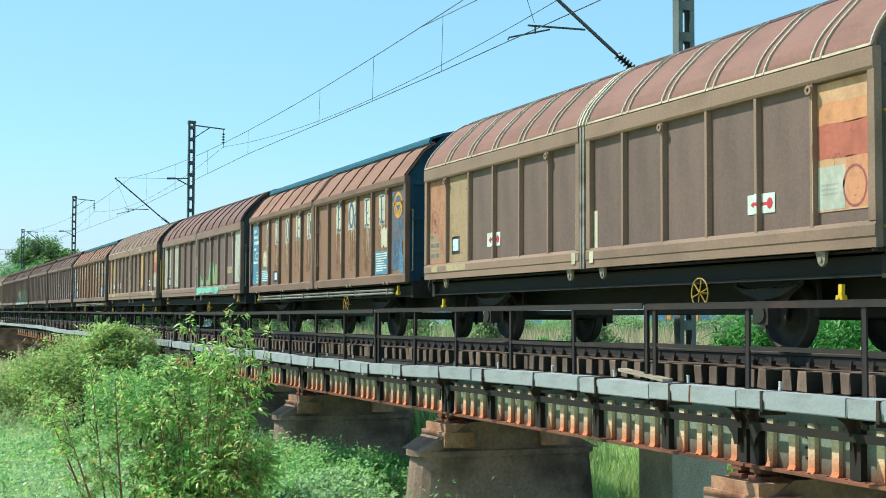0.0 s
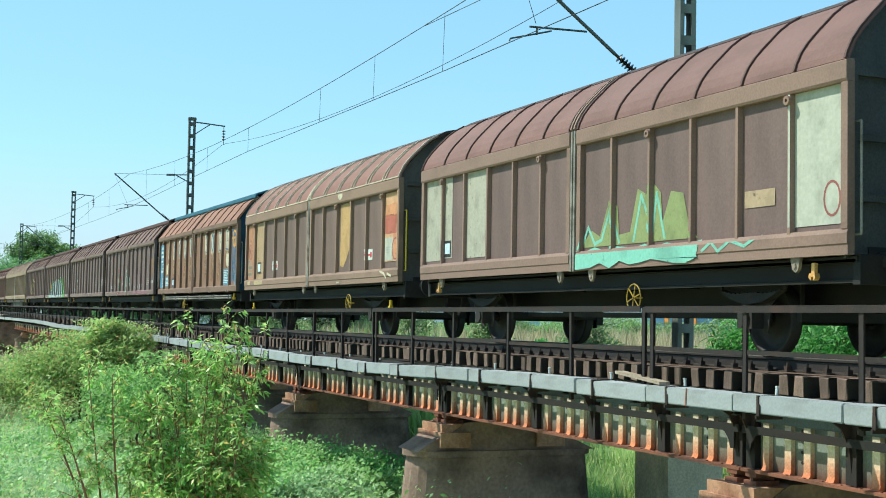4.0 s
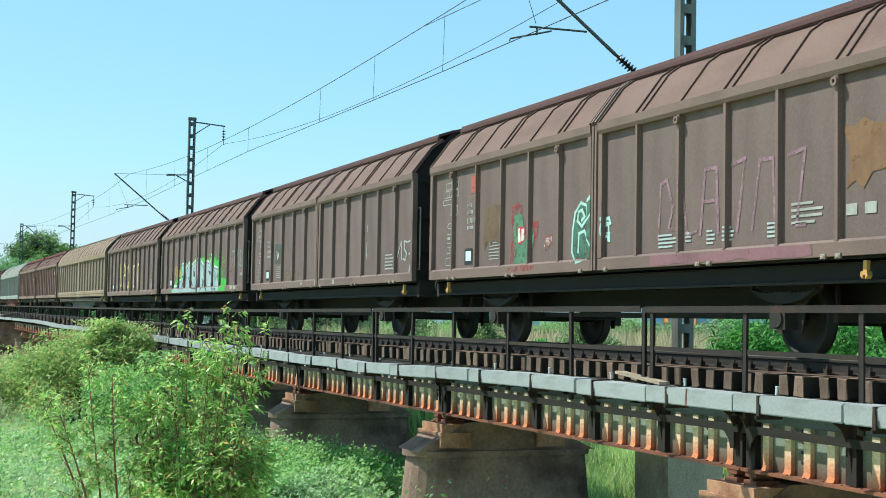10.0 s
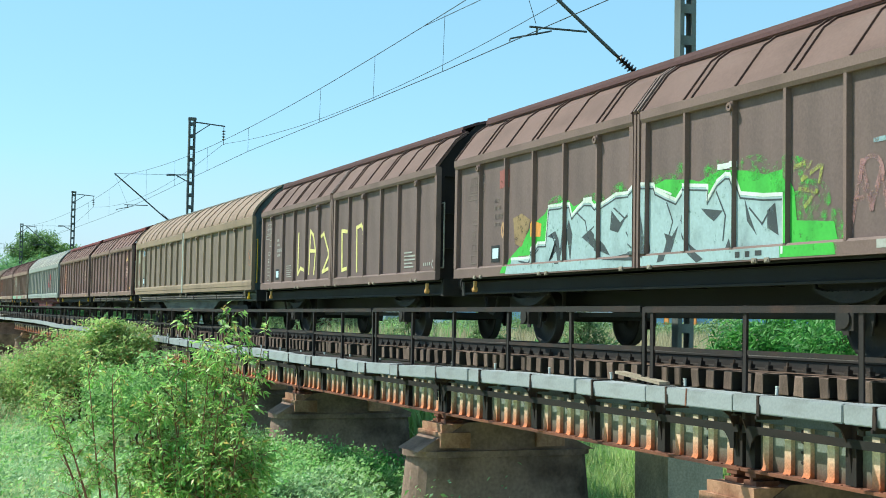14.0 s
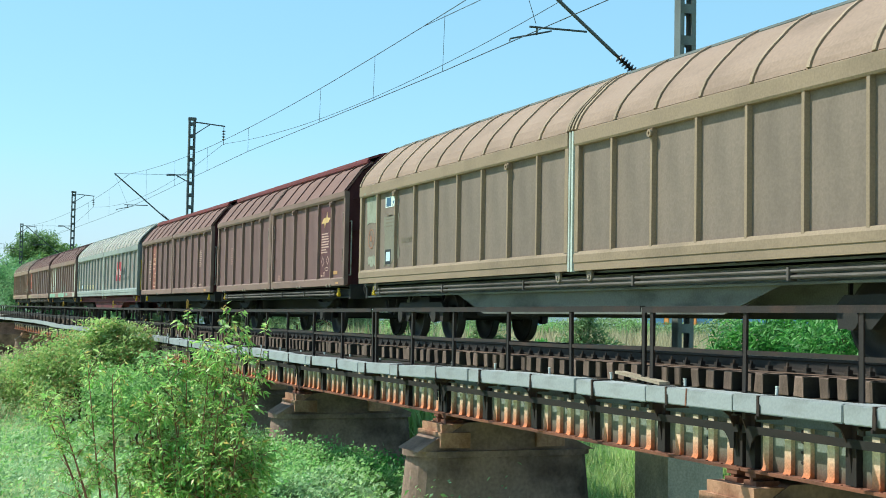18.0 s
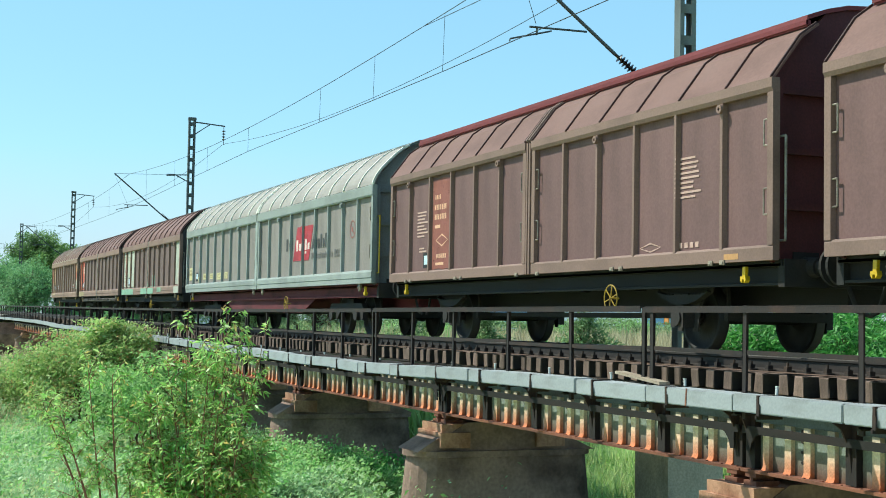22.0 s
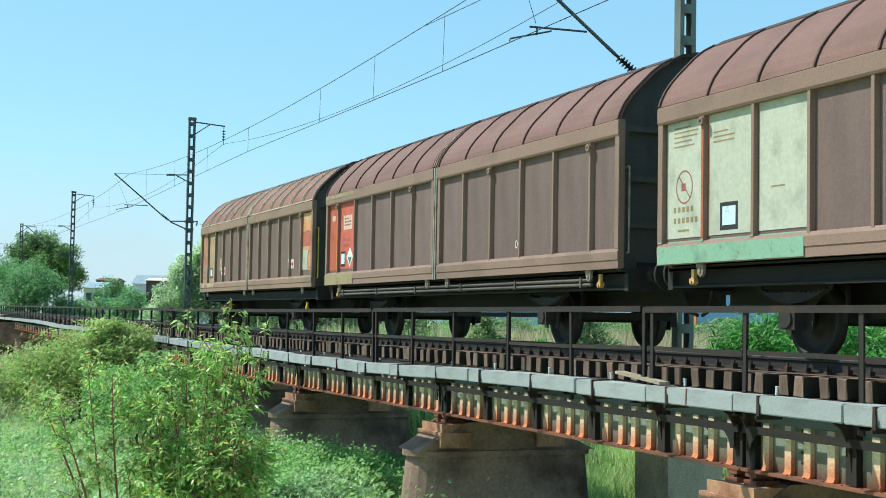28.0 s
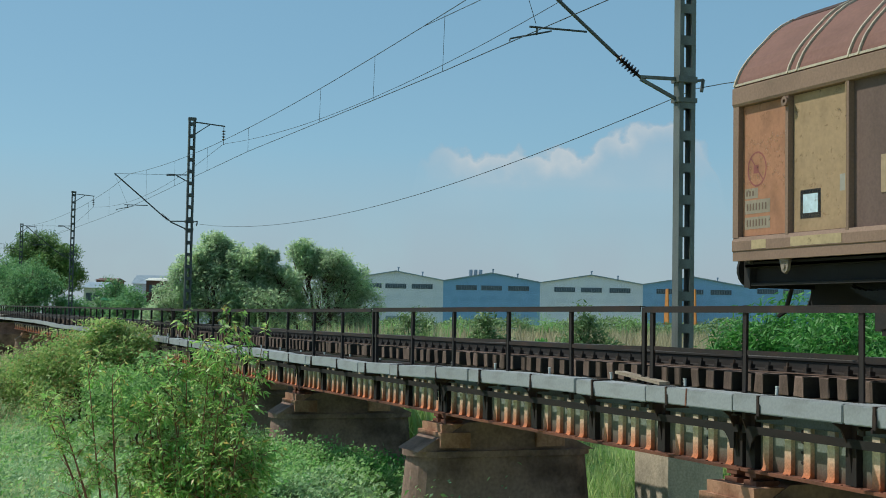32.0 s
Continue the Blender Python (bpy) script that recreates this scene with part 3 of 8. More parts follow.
def contact_z(x):
    """The contact wire rises from the near mast towards the far ones."""
    return float(np.interp(-x, (21.0, 26.0, 30.0, 35.0, 43.6, 56.0, 70.2), (5.52, 5.53, 5.58, 5.66, 5.79, 5.8, 5.72))) + grade(x)


def messenger_z(x):
    d = min(max(0.0, -22.5 - x), 47.7)
    return hang(x, 6.87, 0.56) + 0.012 * d + grade(x)


cable("contact_wire", "thin copper contact wire over the track", [[(v, stagger(v), contact_z(v)) for v in wx]], 0.0085)
cable("messenger_wire", "messenger cable sagging between the masts", [[(v, stagger(v) * 0.9, messenger_z(v)) for v in wx]], 0.0085)
cable("stitch_wire", "stitch wire below the messenger at the mast", [[(v, -0.31, messenger_z(v) - 0.03 - 0.2 * min(1.0, (v + 27.0) / 3.6, (-18.0 - v) / 3.6)) for v in np.linspace(-27.0, -18.0, 19)]], 0.007)
cable("dropper_wire", "thin droppers between messenger and contact wire", [[(v, stagger(v), contact_z(v) + 0.01), (v, stagger(v) * 0.9, messenger_z(v))] for v in (-18.4, -25.9, -30.4, -35.0, -43.6, -50.5, -57.5, -65.0, -77, -85, -93, -101, -109, -115)], 0.005)
cable("feeder_wire", "feeder cable on the mast tops", [[(v, 5.08, hang(v, 9.3, 0.97) + grade(v)) for v in wx]], 0.0095)
cable("return_wire", "return cable along the masts", [[(v, 3.78, hang(v, 5.03, 1.02) + grade(v)) for v in wx if v > -71]], 0.0085)


# ---- train ----
SIDE = -1.378     # face of the wall panels
RIB = -1.445      # face of ribs and frames
LIVERY = {}


def livery(key, panel, frame_, roof, rib=None, cap=None, end=None, under=None, stain=None, amount=0.42, roofrib=None):
    LIVERY[key] = dict(
        panel=surface(key + "_panel_paint", lin(*panel), lin(*(stain or [v * 0.78 for v in panel])), scale=(1.6, 1.6, 0.35), fine=30, grain=(0.76, 0.75, 0.74, 1), rough=0.72, amount=amount, vary=0.07, bump=0.05, edge=0.25),
        frame=surface(key + "_frame_paint", lin(*frame_), lin(*[v * 0.8 for v in frame_]), scale=(0.9, 2, 1.2), fine=34, grain=(0.76, 0.75, 0.74, 1), rough=0.75, amount=0.4, vary=0.05, bump=0.06, edge=0.2),
        roof=surface(key + "_roof_paint", lin(*roof), lin(*[v * 0.82 for v in roof]), scale=(0.9, 1.5, 1.5), fine=26, grain=(0.76, 0.75, 0.74, 1), rough=0.75, amount=0.45, vary=0.06, bump=0.08, edge=0.25),
        roofrib=surface(key + "_roof_rib_paint", lin(*(roofrib or [v * 0.72 for v in roof])), None, scale=(3, 3, 1.5), rough=0.75, amount=0.4, vary=0.12, bump=0.06),
        cap=surface(key + "_roof_cap_paint", lin(*(cap or [v * 0.55 for v in roof])), None, scale=(0.7, 3, 3), rough=0.75, amount=0.4, bump=0.06),
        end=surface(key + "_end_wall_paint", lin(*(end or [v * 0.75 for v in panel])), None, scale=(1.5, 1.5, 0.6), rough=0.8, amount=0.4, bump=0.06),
        under=surface(key + "_underframe_paint", lin(*(under or (32, 28, 27))), lin(*([v * 0.7 for v in under] if under else (40, 32, 29))), scale=(1.2, 3, 3), rough=0.85, amount=0.4, bump=0.1))


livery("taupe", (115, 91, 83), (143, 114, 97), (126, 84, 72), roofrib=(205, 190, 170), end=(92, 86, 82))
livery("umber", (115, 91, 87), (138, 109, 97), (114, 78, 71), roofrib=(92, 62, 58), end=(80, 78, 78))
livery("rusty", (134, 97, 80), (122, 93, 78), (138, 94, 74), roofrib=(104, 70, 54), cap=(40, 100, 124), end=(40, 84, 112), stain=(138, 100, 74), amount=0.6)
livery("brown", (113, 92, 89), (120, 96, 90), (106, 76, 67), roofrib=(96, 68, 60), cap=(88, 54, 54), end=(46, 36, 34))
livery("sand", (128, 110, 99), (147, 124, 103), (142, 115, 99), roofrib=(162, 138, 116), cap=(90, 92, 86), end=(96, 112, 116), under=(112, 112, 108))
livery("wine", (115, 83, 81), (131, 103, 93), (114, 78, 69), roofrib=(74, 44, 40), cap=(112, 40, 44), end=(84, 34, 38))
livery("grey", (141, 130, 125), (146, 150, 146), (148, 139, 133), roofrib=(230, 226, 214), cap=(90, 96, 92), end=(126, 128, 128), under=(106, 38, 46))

ARC = [(-1.445, 3.21), (-1.42, 3.29), (-1.355, 3.42), (-1.26, 3.55), (-1.15, 3.67), (-1.04, 3.78), (-0.92, 3.90), (-0.78, 4.01), (-0.6, 4.11)]
FACET = [(-1.455, 3.22), (-1.06, 3.74), (-0.82, 3.91)]
CAPS = {"round": [(-0.64, 4.1), (-0.45, 4.2), (-0.2, 4.25), (0, 4.26), (0.2, 4.25), (0.45, 4.2), (0.64, 4.1)],
        "facet": [(-0.9, 3.93), (-0.885, 4.02), (-0.6, 4.12), (-0.3, 4.19), (0, 4.21), (0.3, 4.19), (0.6, 4.12), (0.885, 4.02), (0.9, 3.93)]}


POST_MAT = surface("pale_post_paint", lin(186, 190, 184), lin(150, 150, 142), scale=(4, 4, 1), rough=0.6, amount=0.4, bump=0.03)
HANDLE_MAT = surface("worn_handle_paint", lin(146, 134, 122), lin(96, 82, 74), scale=(4, 4, 4), rough=0.6, amount=0.5, bump=0.03)


def offset(line, d):
    """The line moved outwards, away from the wagon's middle."""
    out = []
    for i, (y, z) in enumerate(line):
        a, b = line[max(0, i - 1)], line[min(len(line) - 1, i + 1)]
        ty, tz = b[0] - a[0], b[1] - a[1]
        k = math.hypot(ty, tz)
        out.append((y - d * tz / k, z + d * ty / k))
    return out


def mirror(bm, s):
    if s > 0:
        for v in bm.verts:
            v.co.y = -v.co.y


def panel_edges(a, b, n, short):
    """Where the panels of a door meet: the one at the wagon's end may be narrower."""
    wide = (b - a) / (n - 1 + short)
    first = short if a < 1 else 1.0
    return [a] + [a + wide * (first + k) for k in range(n - 1)] + [b]


def door(wg, style, lv, a, b, n, s, tall, short):
    """A sliding wall from a to b with n panels; near (s = -1) in pieces, far (s = 1) in one."""
    line = ARC if style == "round" else FACET
    sill_top, eave0, eave1 = (1.41, 2.97, 3.21) if style == "round" else (1.30, 3.06, 3.22)
    if s > 0:
        inner = [(-1.36, eave1 - 0.02), (-1.36, 1.12)]
        outer = [(RIB, 1.12), (RIB, sill_top), (SIDE, sill_top + 0.02), (SIDE, eave0), (RIB - 0.02, eave0 + 0.03)] + list(line)
        bm = bmesh.new()
        prism(bm, [(-y, z) for y, z in outer + offset(line, -0.03)[::-1] + inner], a, b)
        part("sliding_door", bm, lv["frame"], wg)
        return
    bm = bmesh.new()
    box(bm, a + 0.01, b - 0.01, -1.36, -1.345, 1.14, 3.19)
    dr = part("sliding_door", bm, lv["frame"], wg)
    # frame: sill, eave band, end posts
    bm = bmesh.new()
    if style == "round":
        prism(bm, [(-1.36, 1.13), (RIB, 1.13), (RIB, 1.24), (RIB - 0.012, 1.25), (RIB - 0.012, 1.36), (RIB + 0.01, 1.41), (-1.36, 1.41)], a, b)
    else:
        prism(bm, [(-1.36, 1.12), (RIB, 1.12), (RIB, sill_top - 0.03), (RIB + 0.02, sill_top), (-1.36, sill_top)], a, b)
    part("sill", bm, lv["frame"], dr)
    bm = bmesh.new()
    if style == "round":
        prism(bm, [(-1.36, eave0), (RIB - 0.005, eave0), (RIB - 0.02, eave0 + 0.03), (RIB - 0.02, eave1 - 0.02), (-1.43, eave1), (-1.36, eave1)], a, b)
    else:
        prism(bm, [(-1.36, eave0), (RIB, eave0), (RIB - 0.025, eave0 + 0.05), (RIB - 0.025, eave1), (-1.36, eave1)], a, b)
    part("eave_band", bm, lv["frame"], dr)
    for u, v in ((a, a + 0.11), (b - 0.11, b)):
        bm = bmesh.new()
        box(bm, u, v, RIB - 0.004, -1.36, sill_top - 0.005, eave0 - 0.002)
        part("end_post", bm, lv["frame"], dr)
    # panels and ribs
    edges = panel_edges(a, b, n, short)
    pitch = max(v - u for u, v in zip(edges, edges[1:]))
    pb = bmesh.new()
    w = pitch - 0.05
    z0, z1 = sill_top - 0.02, eave0 + 0.02
    nx, nz = 6, 6
    grid = [[pb.verts.new((w * i / nx, SIDE + 0.0014 * math.sin(math.pi * i / nx) * math.sin(2.2 * math.pi * j / nz), z0 + (z1 - z0) * j / nz)) for j in range(nz + 1)] for i in range(nx + 1)]
    for i in range(nx):
        for j in range(nz):
            pb.faces.new((grid[i][j], grid[i + 1][j], grid[i + 1][j + 1], grid[i][j + 1]))
    rim = [grid[i][0] for i in range(nx)] + [grid[nx][j] for j in range(nz)] + [grid[i][nz] for i in range(nx, 0, -1)] + [grid[0][j] for j in range(nz, 0, -1)]
    back = [pb.verts.new((v.co.x, -1.362, v.co.z)) for v in rim]
    for i in range(len(rim)):
        j = (i + 1) % len(rim)
        pb.faces.new((rim[j], rim[i], back[i], back[j]))
    pb.faces.new(back[::-1])
    me = mesh_of("panel", pb, lv["panel"])
    for i in range(n):
        share("panel", me, dr, pose(edges[i] + 0.025, 0, 0) @ Matrix.Diagonal(((edges[i + 1] - edges[i] - 0.05) / w, 1, 1, 1)))
    rb = bmesh.new()
    wr = 0.026
    prof = ((-wr - 0.012, SIDE + 0.02), (-wr, RIB), (wr, RIB), (wr + 0.012, SIDE + 0.02))
    verts = [[rb.verts.new((x, y, z)) for x, y in prof] for z in (z0, z1)]
    for i in range(4):
        j = (i + 1) % 4
        rb.faces.new((verts[0][i], verts[0][j], verts[1][j], verts[1][i]))
    rb.faces.new(verts[0])
    rb.faces.new(verts[1][::-1])
    rme = mesh_of("rib", rb, lv["frame"])
    for i in range(1, n):
        share("rib", rme, dr, pose(edges[i], 0, 0))
    # roof leaf and its ribs
    bm = bmesh.new()
    shell(bm, line, offset(line, -0.03), a + 0.005, b - 0.005)
    part("roof_leaf", bm, lv["roof"], dr)
    rr = bmesh.new()
    rw = 0.012 if style == "facet" else 0.011 if tall == "double" else 0.028 if n == 9 else 0.016
    shell(rr, offset(line, 0.024 if style == "facet" else 0.026), offset(line, -0.01), -rw, rw)
    marks = [u + 0.11 for u in edges[1:-1]]
    if tall == "paired":
        marks = [u + o for k, u in enumerate(marks) for o in ((0.0,) if k % 2 else (-0.09, 0.09))]
    if tall == "double":
        marks = [x + o for x in marks for o in (-0.085, 0.085)]
        tb = bmesh.new()
        y0, h0 = line[0]
        prism(tb, [(y0 - 0.012, h0 + 0.004), (y0 - 0.012, h0 + 0.03), (y0 + 0.012, h0 + 0.034), (y0 + 0.012, h0 + 0.004)], a + 0.05, b - 0.05)
        part("roof_trim", tb, lv["roofrib"], dr)
    rme = mesh_of("roof_rib", rr, lv["roofrib"])
    for x in marks + [a + 0.03, b - 0.03]:
        share("roof_rib", rme, dr, pose(x, 0, 0))
    # lifting eyes and grab handles
    for i in (1 if a < 1 else 2, n - 1) if n == 6 else (2, n - 2):
        hb = bmesh.new()
        lathe(hb, [(-0.02, 0.022), (-0.02, 0.055), (0.02, 0.055), (0.02, 0.022)], 12, "y", (edges[i], RIB - 0.022, eave0 - 0.07))
        part("lifting_eye", hb, lv["frame"], dr)
    mid_x = (a + b) / 2
    for x in (a + 0.2, b - 0.2) if lv in (LIVERY["rusty"], LIVERY["wine"], LIVERY["grey"]) else ():
        for z in (1.65, 2.45):
            hb = bmesh.new()
            e = -0.1 if x < mid_x else 0.1
            tube(hb, (x + e, SIDE - 0.045, z), (x, SIDE - 0.05, z), 0.011, 6)
            tube(hb, (x, SIDE - 0.05, z), (x, SIDE - 0.05, z + 0.3), 0.011, 6)
            tube(hb, (x, SIDE - 0.05, z + 0.3), (x + e, SIDE - 0.045, z + 0.3), 0.011, 6)
            part("grab_handle", hb, HANDLE_MAT, dr)


def wheel_meshes():
    bm = bmesh.new()
    prof = [(-0.07, 0.46), (0.055, 0.455), (0.065, 0.47), (0.065, 0.41), (0.03, 0.39), (0.015, 0.16), (0.06, 0.13), (0.06, 0.07), (-0.07, 0.07), (-0.07, 0.13), (-0.01, 0.16), (0.0, 0.39), (-0.07, 0.41)]
    lathe(bm, prof, 28, "y")
    wh = smooth(mesh_of("wheel", bm, WHEEL_MAT))
    bm = bmesh.new()
    tube(bm, (0, -1.12, 0), (0, 1.12, 0), 0.075, 12)
    return wh, mesh_of("wheelset", bm, WHEEL_MAT)


WHEEL_ME, AXLE_ME = wheel_meshes()
WHEELSETS = []


def wheelset(wg, x):
    ax = share("wheelset", AXLE_ME, wg, pose(x, 0, 0.46))
    share("wheel", WHEEL_ME, ax, pose(0, -0.753, 0))
    share("wheel", WHEEL_ME, ax, pose(0, 0.753, 0, 0, 0, 180))
    WHEELSETS.append((ax, x))


def guard_meshes(s):
    """Guard plate, axle box and leaf spring of one wheel."""
    bm = bmesh.new()
    y0, y1 = sorted((s * 1.0, s * 1.02))
    plate(bm, [(-0.62, 0.92), (0.62, 0.92), (0.3, 0.62), (0.24, 0.28), (0.13, 0.28), (0.13, 0.62), (-0.13, 0.62), (-0.13, 0.28), (-0.24, 0.28), (-0.3, 0.62)], y0, y1)
    guard = mesh_of("axle_guard", bm, BLACK_MAT)
    bm = bmesh.new()
    box(bm, -0.15, 0.15, s * 1.08 - 0.11, s * 1.08 + 0.11, 0.33, 0.6)
    tube(bm, (0, s * 1.17, 0.46), (0, s * 1.215, 0.46), 0.11, 12)
    axle_box = mesh_of("axle_box", bm, BLACK_MAT)
    bm = bmesh.new()
    for k in range(6):
        h = 0.62 - 0.09 * k
        for j in range(-4, 4):
            u0, u1 = h * j / 4, h * (j + 1) / 4
            z0, z1 = (0.64 + 0.022 * k + 0.16 * (u / 0.62) ** 2 for u in (u0, u1))
            bar(bm, (u0, s * 1.08, z0), (u1, s * 1.08, z1), 0.1, 0.024)
    for e in (-0.64, 0.64):
        bar(bm, (e, s * 1.08, 0.8), (e * 1.13, s * 1.08, 0.98), 0.03, 0.06)
    return (("axle_guard", guard), ("axle_box", axle_box), ("leaf_spring", mesh_of("leaf_spring", bm, BLACK_MAT)))


GUARD_MES = guard_meshes(-1) + guard_meshes(1)


def buffer_mesh():
    bm = bmesh.new()
    tube(bm, (0, 0, 0), (0.26, 0, 0), 0.13, 14, 0.11)
    tube(bm, (0.26, 0, 0), (0.52, 0, 0), 0.08, 14)
    tube(bm, (0.52, 0, 0), (0.56, 0, 0), 0.23, 20)
    box(bm, -0.03, 0.0, -0.18, 0.18, -0.18, 0.18)
    return mesh_of("buffer", bm, BLACK_MAT)


BUFFER_ME = buffer_mesh()


def tag_mesh(mat):
    bm = bmesh.new()
    plate(bm, [(-0.035, 0.12), (0.045, 0.12), (0.035, -0.04), (-0.045, -0.04)], -0.03, 0.03)
    plate(bm, [(-0.075, -0.04), (0.06, -0.04), (0.075, -0.1), (0.03, -0.15), (0.02, -0.09), (-0.03, -0.09), (-0.04, -0.15), (-0.09, -0.1)], -0.045, 0.045)
    return mesh_of("lashing_hook", bm, mat)


TAG_ME, TAG_PALE = tag_mesh(YELLOW_MAT), tag_mesh(PALE_HOOK)


def handwheel_mesh():
    bm = bmesh.new()
    ring = [(-0.014 + 0.009 * math.cos(a), 0.185 + 0.010 * math.sin(a)) for a in np.linspace(0, 2 * math.pi, 7)[:-1]]
    lathe(bm, ring, 24, "y")
    for k in range(3):
        a = k * math.pi / 3 + 0.3
        bar(bm, (0.19 * math.cos(a), -0.014, 0.19 * math.sin(a)), (-0.19 * math.cos(a), -0.014, -0.19 * math.sin(a)), 0.012, 0.012, (0, 1, 0))
    tube(bm, (0, -0.03, 0), (0, 0.12, 0), 0.012, 8)
    return mesh_of("brake_handwheel", bm, surface("dull_yellow_paint", lin(186, 152, 52), lin(120, 96, 46), scale=(5, 5, 5), rough=0.6, amount=0.5, bump=0.03))


HANDWHEEL_ME = handwheel_mesh()


bm = bmesh.new()
box(bm, -0.045, 0.045, RIB - 0.016, RIB + 0.01, 1.095, 1.15)
box(bm, -0.03, 0.03, RIB - 0.024, RIB - 0.016, 1.11, 1.135)
CLIP_ME = mesh_of("sill_clip", bm, surface("worn_clip_paint", lin(172, 158, 142), lin(120, 102, 90), scale=(6, 6, 6), rough=0.7, amount=0.5, vary=0.2))
bm = bmesh.new()
plate(bm, [(-0.09, 1.13), (0.09, 1.13), (0.06, 1.0), (0.01, 0.96), (-0.05, 1.0)], -1.405, -1.365)
tube(bm, (0, -1.42, 1.04), (0, -1.35, 1.04), 0.03, 8)
BRACKET_ME = mesh_of("door_bracket", bm, surface("worn_bracket_paint", lin(150, 136, 122), lin(104, 88, 78), scale=(6, 6, 6), rough=0.7, amount=0.5, vary=0.15))


def wagon(label, L, style, key, pitch_n, seam, axles, wheel_at=None, pipes=False, tall="", hook_x=(0.7, None), rail_end=YELLOW_MAT, bogies=False, short=1.0):
    """A sliding-wall wagon, origin at its rear end on the rails."""
    lv = LIVERY[key]
    wg = thing("freight_wagon", label, "freight wagon", group="wagons of the train")
    mid = L / 2
    for s in (-1, 1):
        door(wg, style, lv, 0.0, mid - seam / 2, pitch_n, s, tall, short)
        door(wg, style, lv, mid + seam / 2, L, pitch_n, s, tall, short)
    # centre post between the doors, over wall and roof
    line = ARC if style == "round" else FACET
    for s in (-1, 1):
        bm = bmesh.new()
        box(bm, mid - 0.1, mid + 0.1, min(s * 1.36, s * 1.42), max(s * 1.36, s * 1.42), 1.12, 3.2)
        n9 = pitch_n == 9
        post = part("centre_post", bm, POST_MAT if n9 else GALV_MAT if style == "round" else lv["frame"], wg)
        for o in ((-0.07, -0.02), (0.02, 0.07)):
            bm = bmesh.new()
            box(bm, mid + o[0], mid + o[1], min(s * 1.421, s * 1.46), max(s * 1.421, s * 1.46), 1.12, 3.2)
            part("seal_strip", bm, POST_MAT if n9 else GALV_MAT if style == "round" else lv["frame"], post)
    bm = bmesh.new()
    for o in (-0.05, 0.05):
        shell(bm, offset(line, 0.035), offset(line, -0.02), mid + o - 0.02, mid + o + 0.02)
    part("roof_seam", bm, lv["roofrib"] if key in ("taupe", "grey") else lv["frame"], wg)
    # roof cap
    bm = bmesh.new()
    cp = CAPS[style]
    shell(bm, cp, [(y * 0.985, z - 0.05) for y, z in cp], 0.12 if style == "facet" else -0.01, L - (0.12 if style == "facet" else -0.01))
    if style == "facet":
        for s in (-1, 1):
            box(bm, 0.12, L - 0.12, min(s * 0.84, s * 0.91), max(s * 0.84, s * 0.91), 3.905, 3.96)
    part("roof_cap", bm, lv["cap"], wg)
    # end walls with posts, rails and a grab pole
    prof = [(-1.34, 1.1), (-1.34, 3.2)] + [(y * 0.95, z - 0.04) for y, z in line] + [(y * 0.96, z - 0.035) for y, z in CAPS[style] if -0.87 < y <= 0]
    prof = prof + [(-y, z) for y, z in prof[::-1][1:]]
    for x, d in ((0.16, 1), (L - 0.16, -1)):
        bm = bmesh.new()
        prism(bm, prof, min(x, x + d * 0.04), max(x, x + d * 0.04))
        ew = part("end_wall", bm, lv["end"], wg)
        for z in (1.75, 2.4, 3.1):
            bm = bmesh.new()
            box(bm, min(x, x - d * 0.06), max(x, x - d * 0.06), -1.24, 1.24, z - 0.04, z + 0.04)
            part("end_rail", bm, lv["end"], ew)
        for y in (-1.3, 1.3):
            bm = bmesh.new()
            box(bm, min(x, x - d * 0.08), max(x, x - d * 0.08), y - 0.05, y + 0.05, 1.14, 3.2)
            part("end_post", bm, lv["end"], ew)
        xx = x - d * 0.2
        for y in (-1.3, 1.3):
            bm = bmesh.new()
            tube(bm, (xx, y, 1.35), (xx, y, 2.55), 0.016, 6)
            for z in (1.35, 2.55):
                tube(bm, (xx, y, z), (x, y, z), 0.014, 6)
            part("grab_pole", bm, rail_end, ew)
    # underframe
    for s in (-1, 1):
        bm = bmesh.new()
        prism(bm, [(s * 1.17, 0.84), (s * 1.27, 0.84), (s * 1.27, 0.87), (s * 1.19, 0.88), (s * 1.19, 1.05), (s * 1.30, 1.06), (s * 1.30, 1.09), (s * 1.17, 1.09)], 0.05, L - 0.05)
        part("solebar", bm, lv["under"], wg)
    bm = bmesh.new()
    box(bm, 0.05, L - 0.05, -0.35, 0.35, 0.62, 1.06)
    part("centre_sill", bm, lv["under"], wg)
    bm = bmesh.new()
    box(bm, 0.03, L - 0.03, -1.3, 1.3, 1.06, 1.12)
    part("floor", bm, lv["under"], wg)
    bm = bmesh.new()
    box(bm, -0.05, 0.05, -1.18, 1.18, 0.86, 1.06)
    cross = mesh_of("cross_member", bm, lv["under"])
    for x in np.linspace(1.2, L - 1.2, 7):
        share("cross_member", cross, wg, pose(x, 0, 0))
    if bogies:
        bm = bmesh.new()
        for s in (-1, 1):
            y0, y1 = sorted((s * 1.16, s * 1.18))
            plate(bm, [(axles[1] + 1.2, 0.85), (axles[1] + 2.4, 0.5), (axles[2] - 2.4, 0.5), (axles[2] - 1.2, 0.85)], y0, y1)
        part("side_truss", bm, lv["under"], wg)
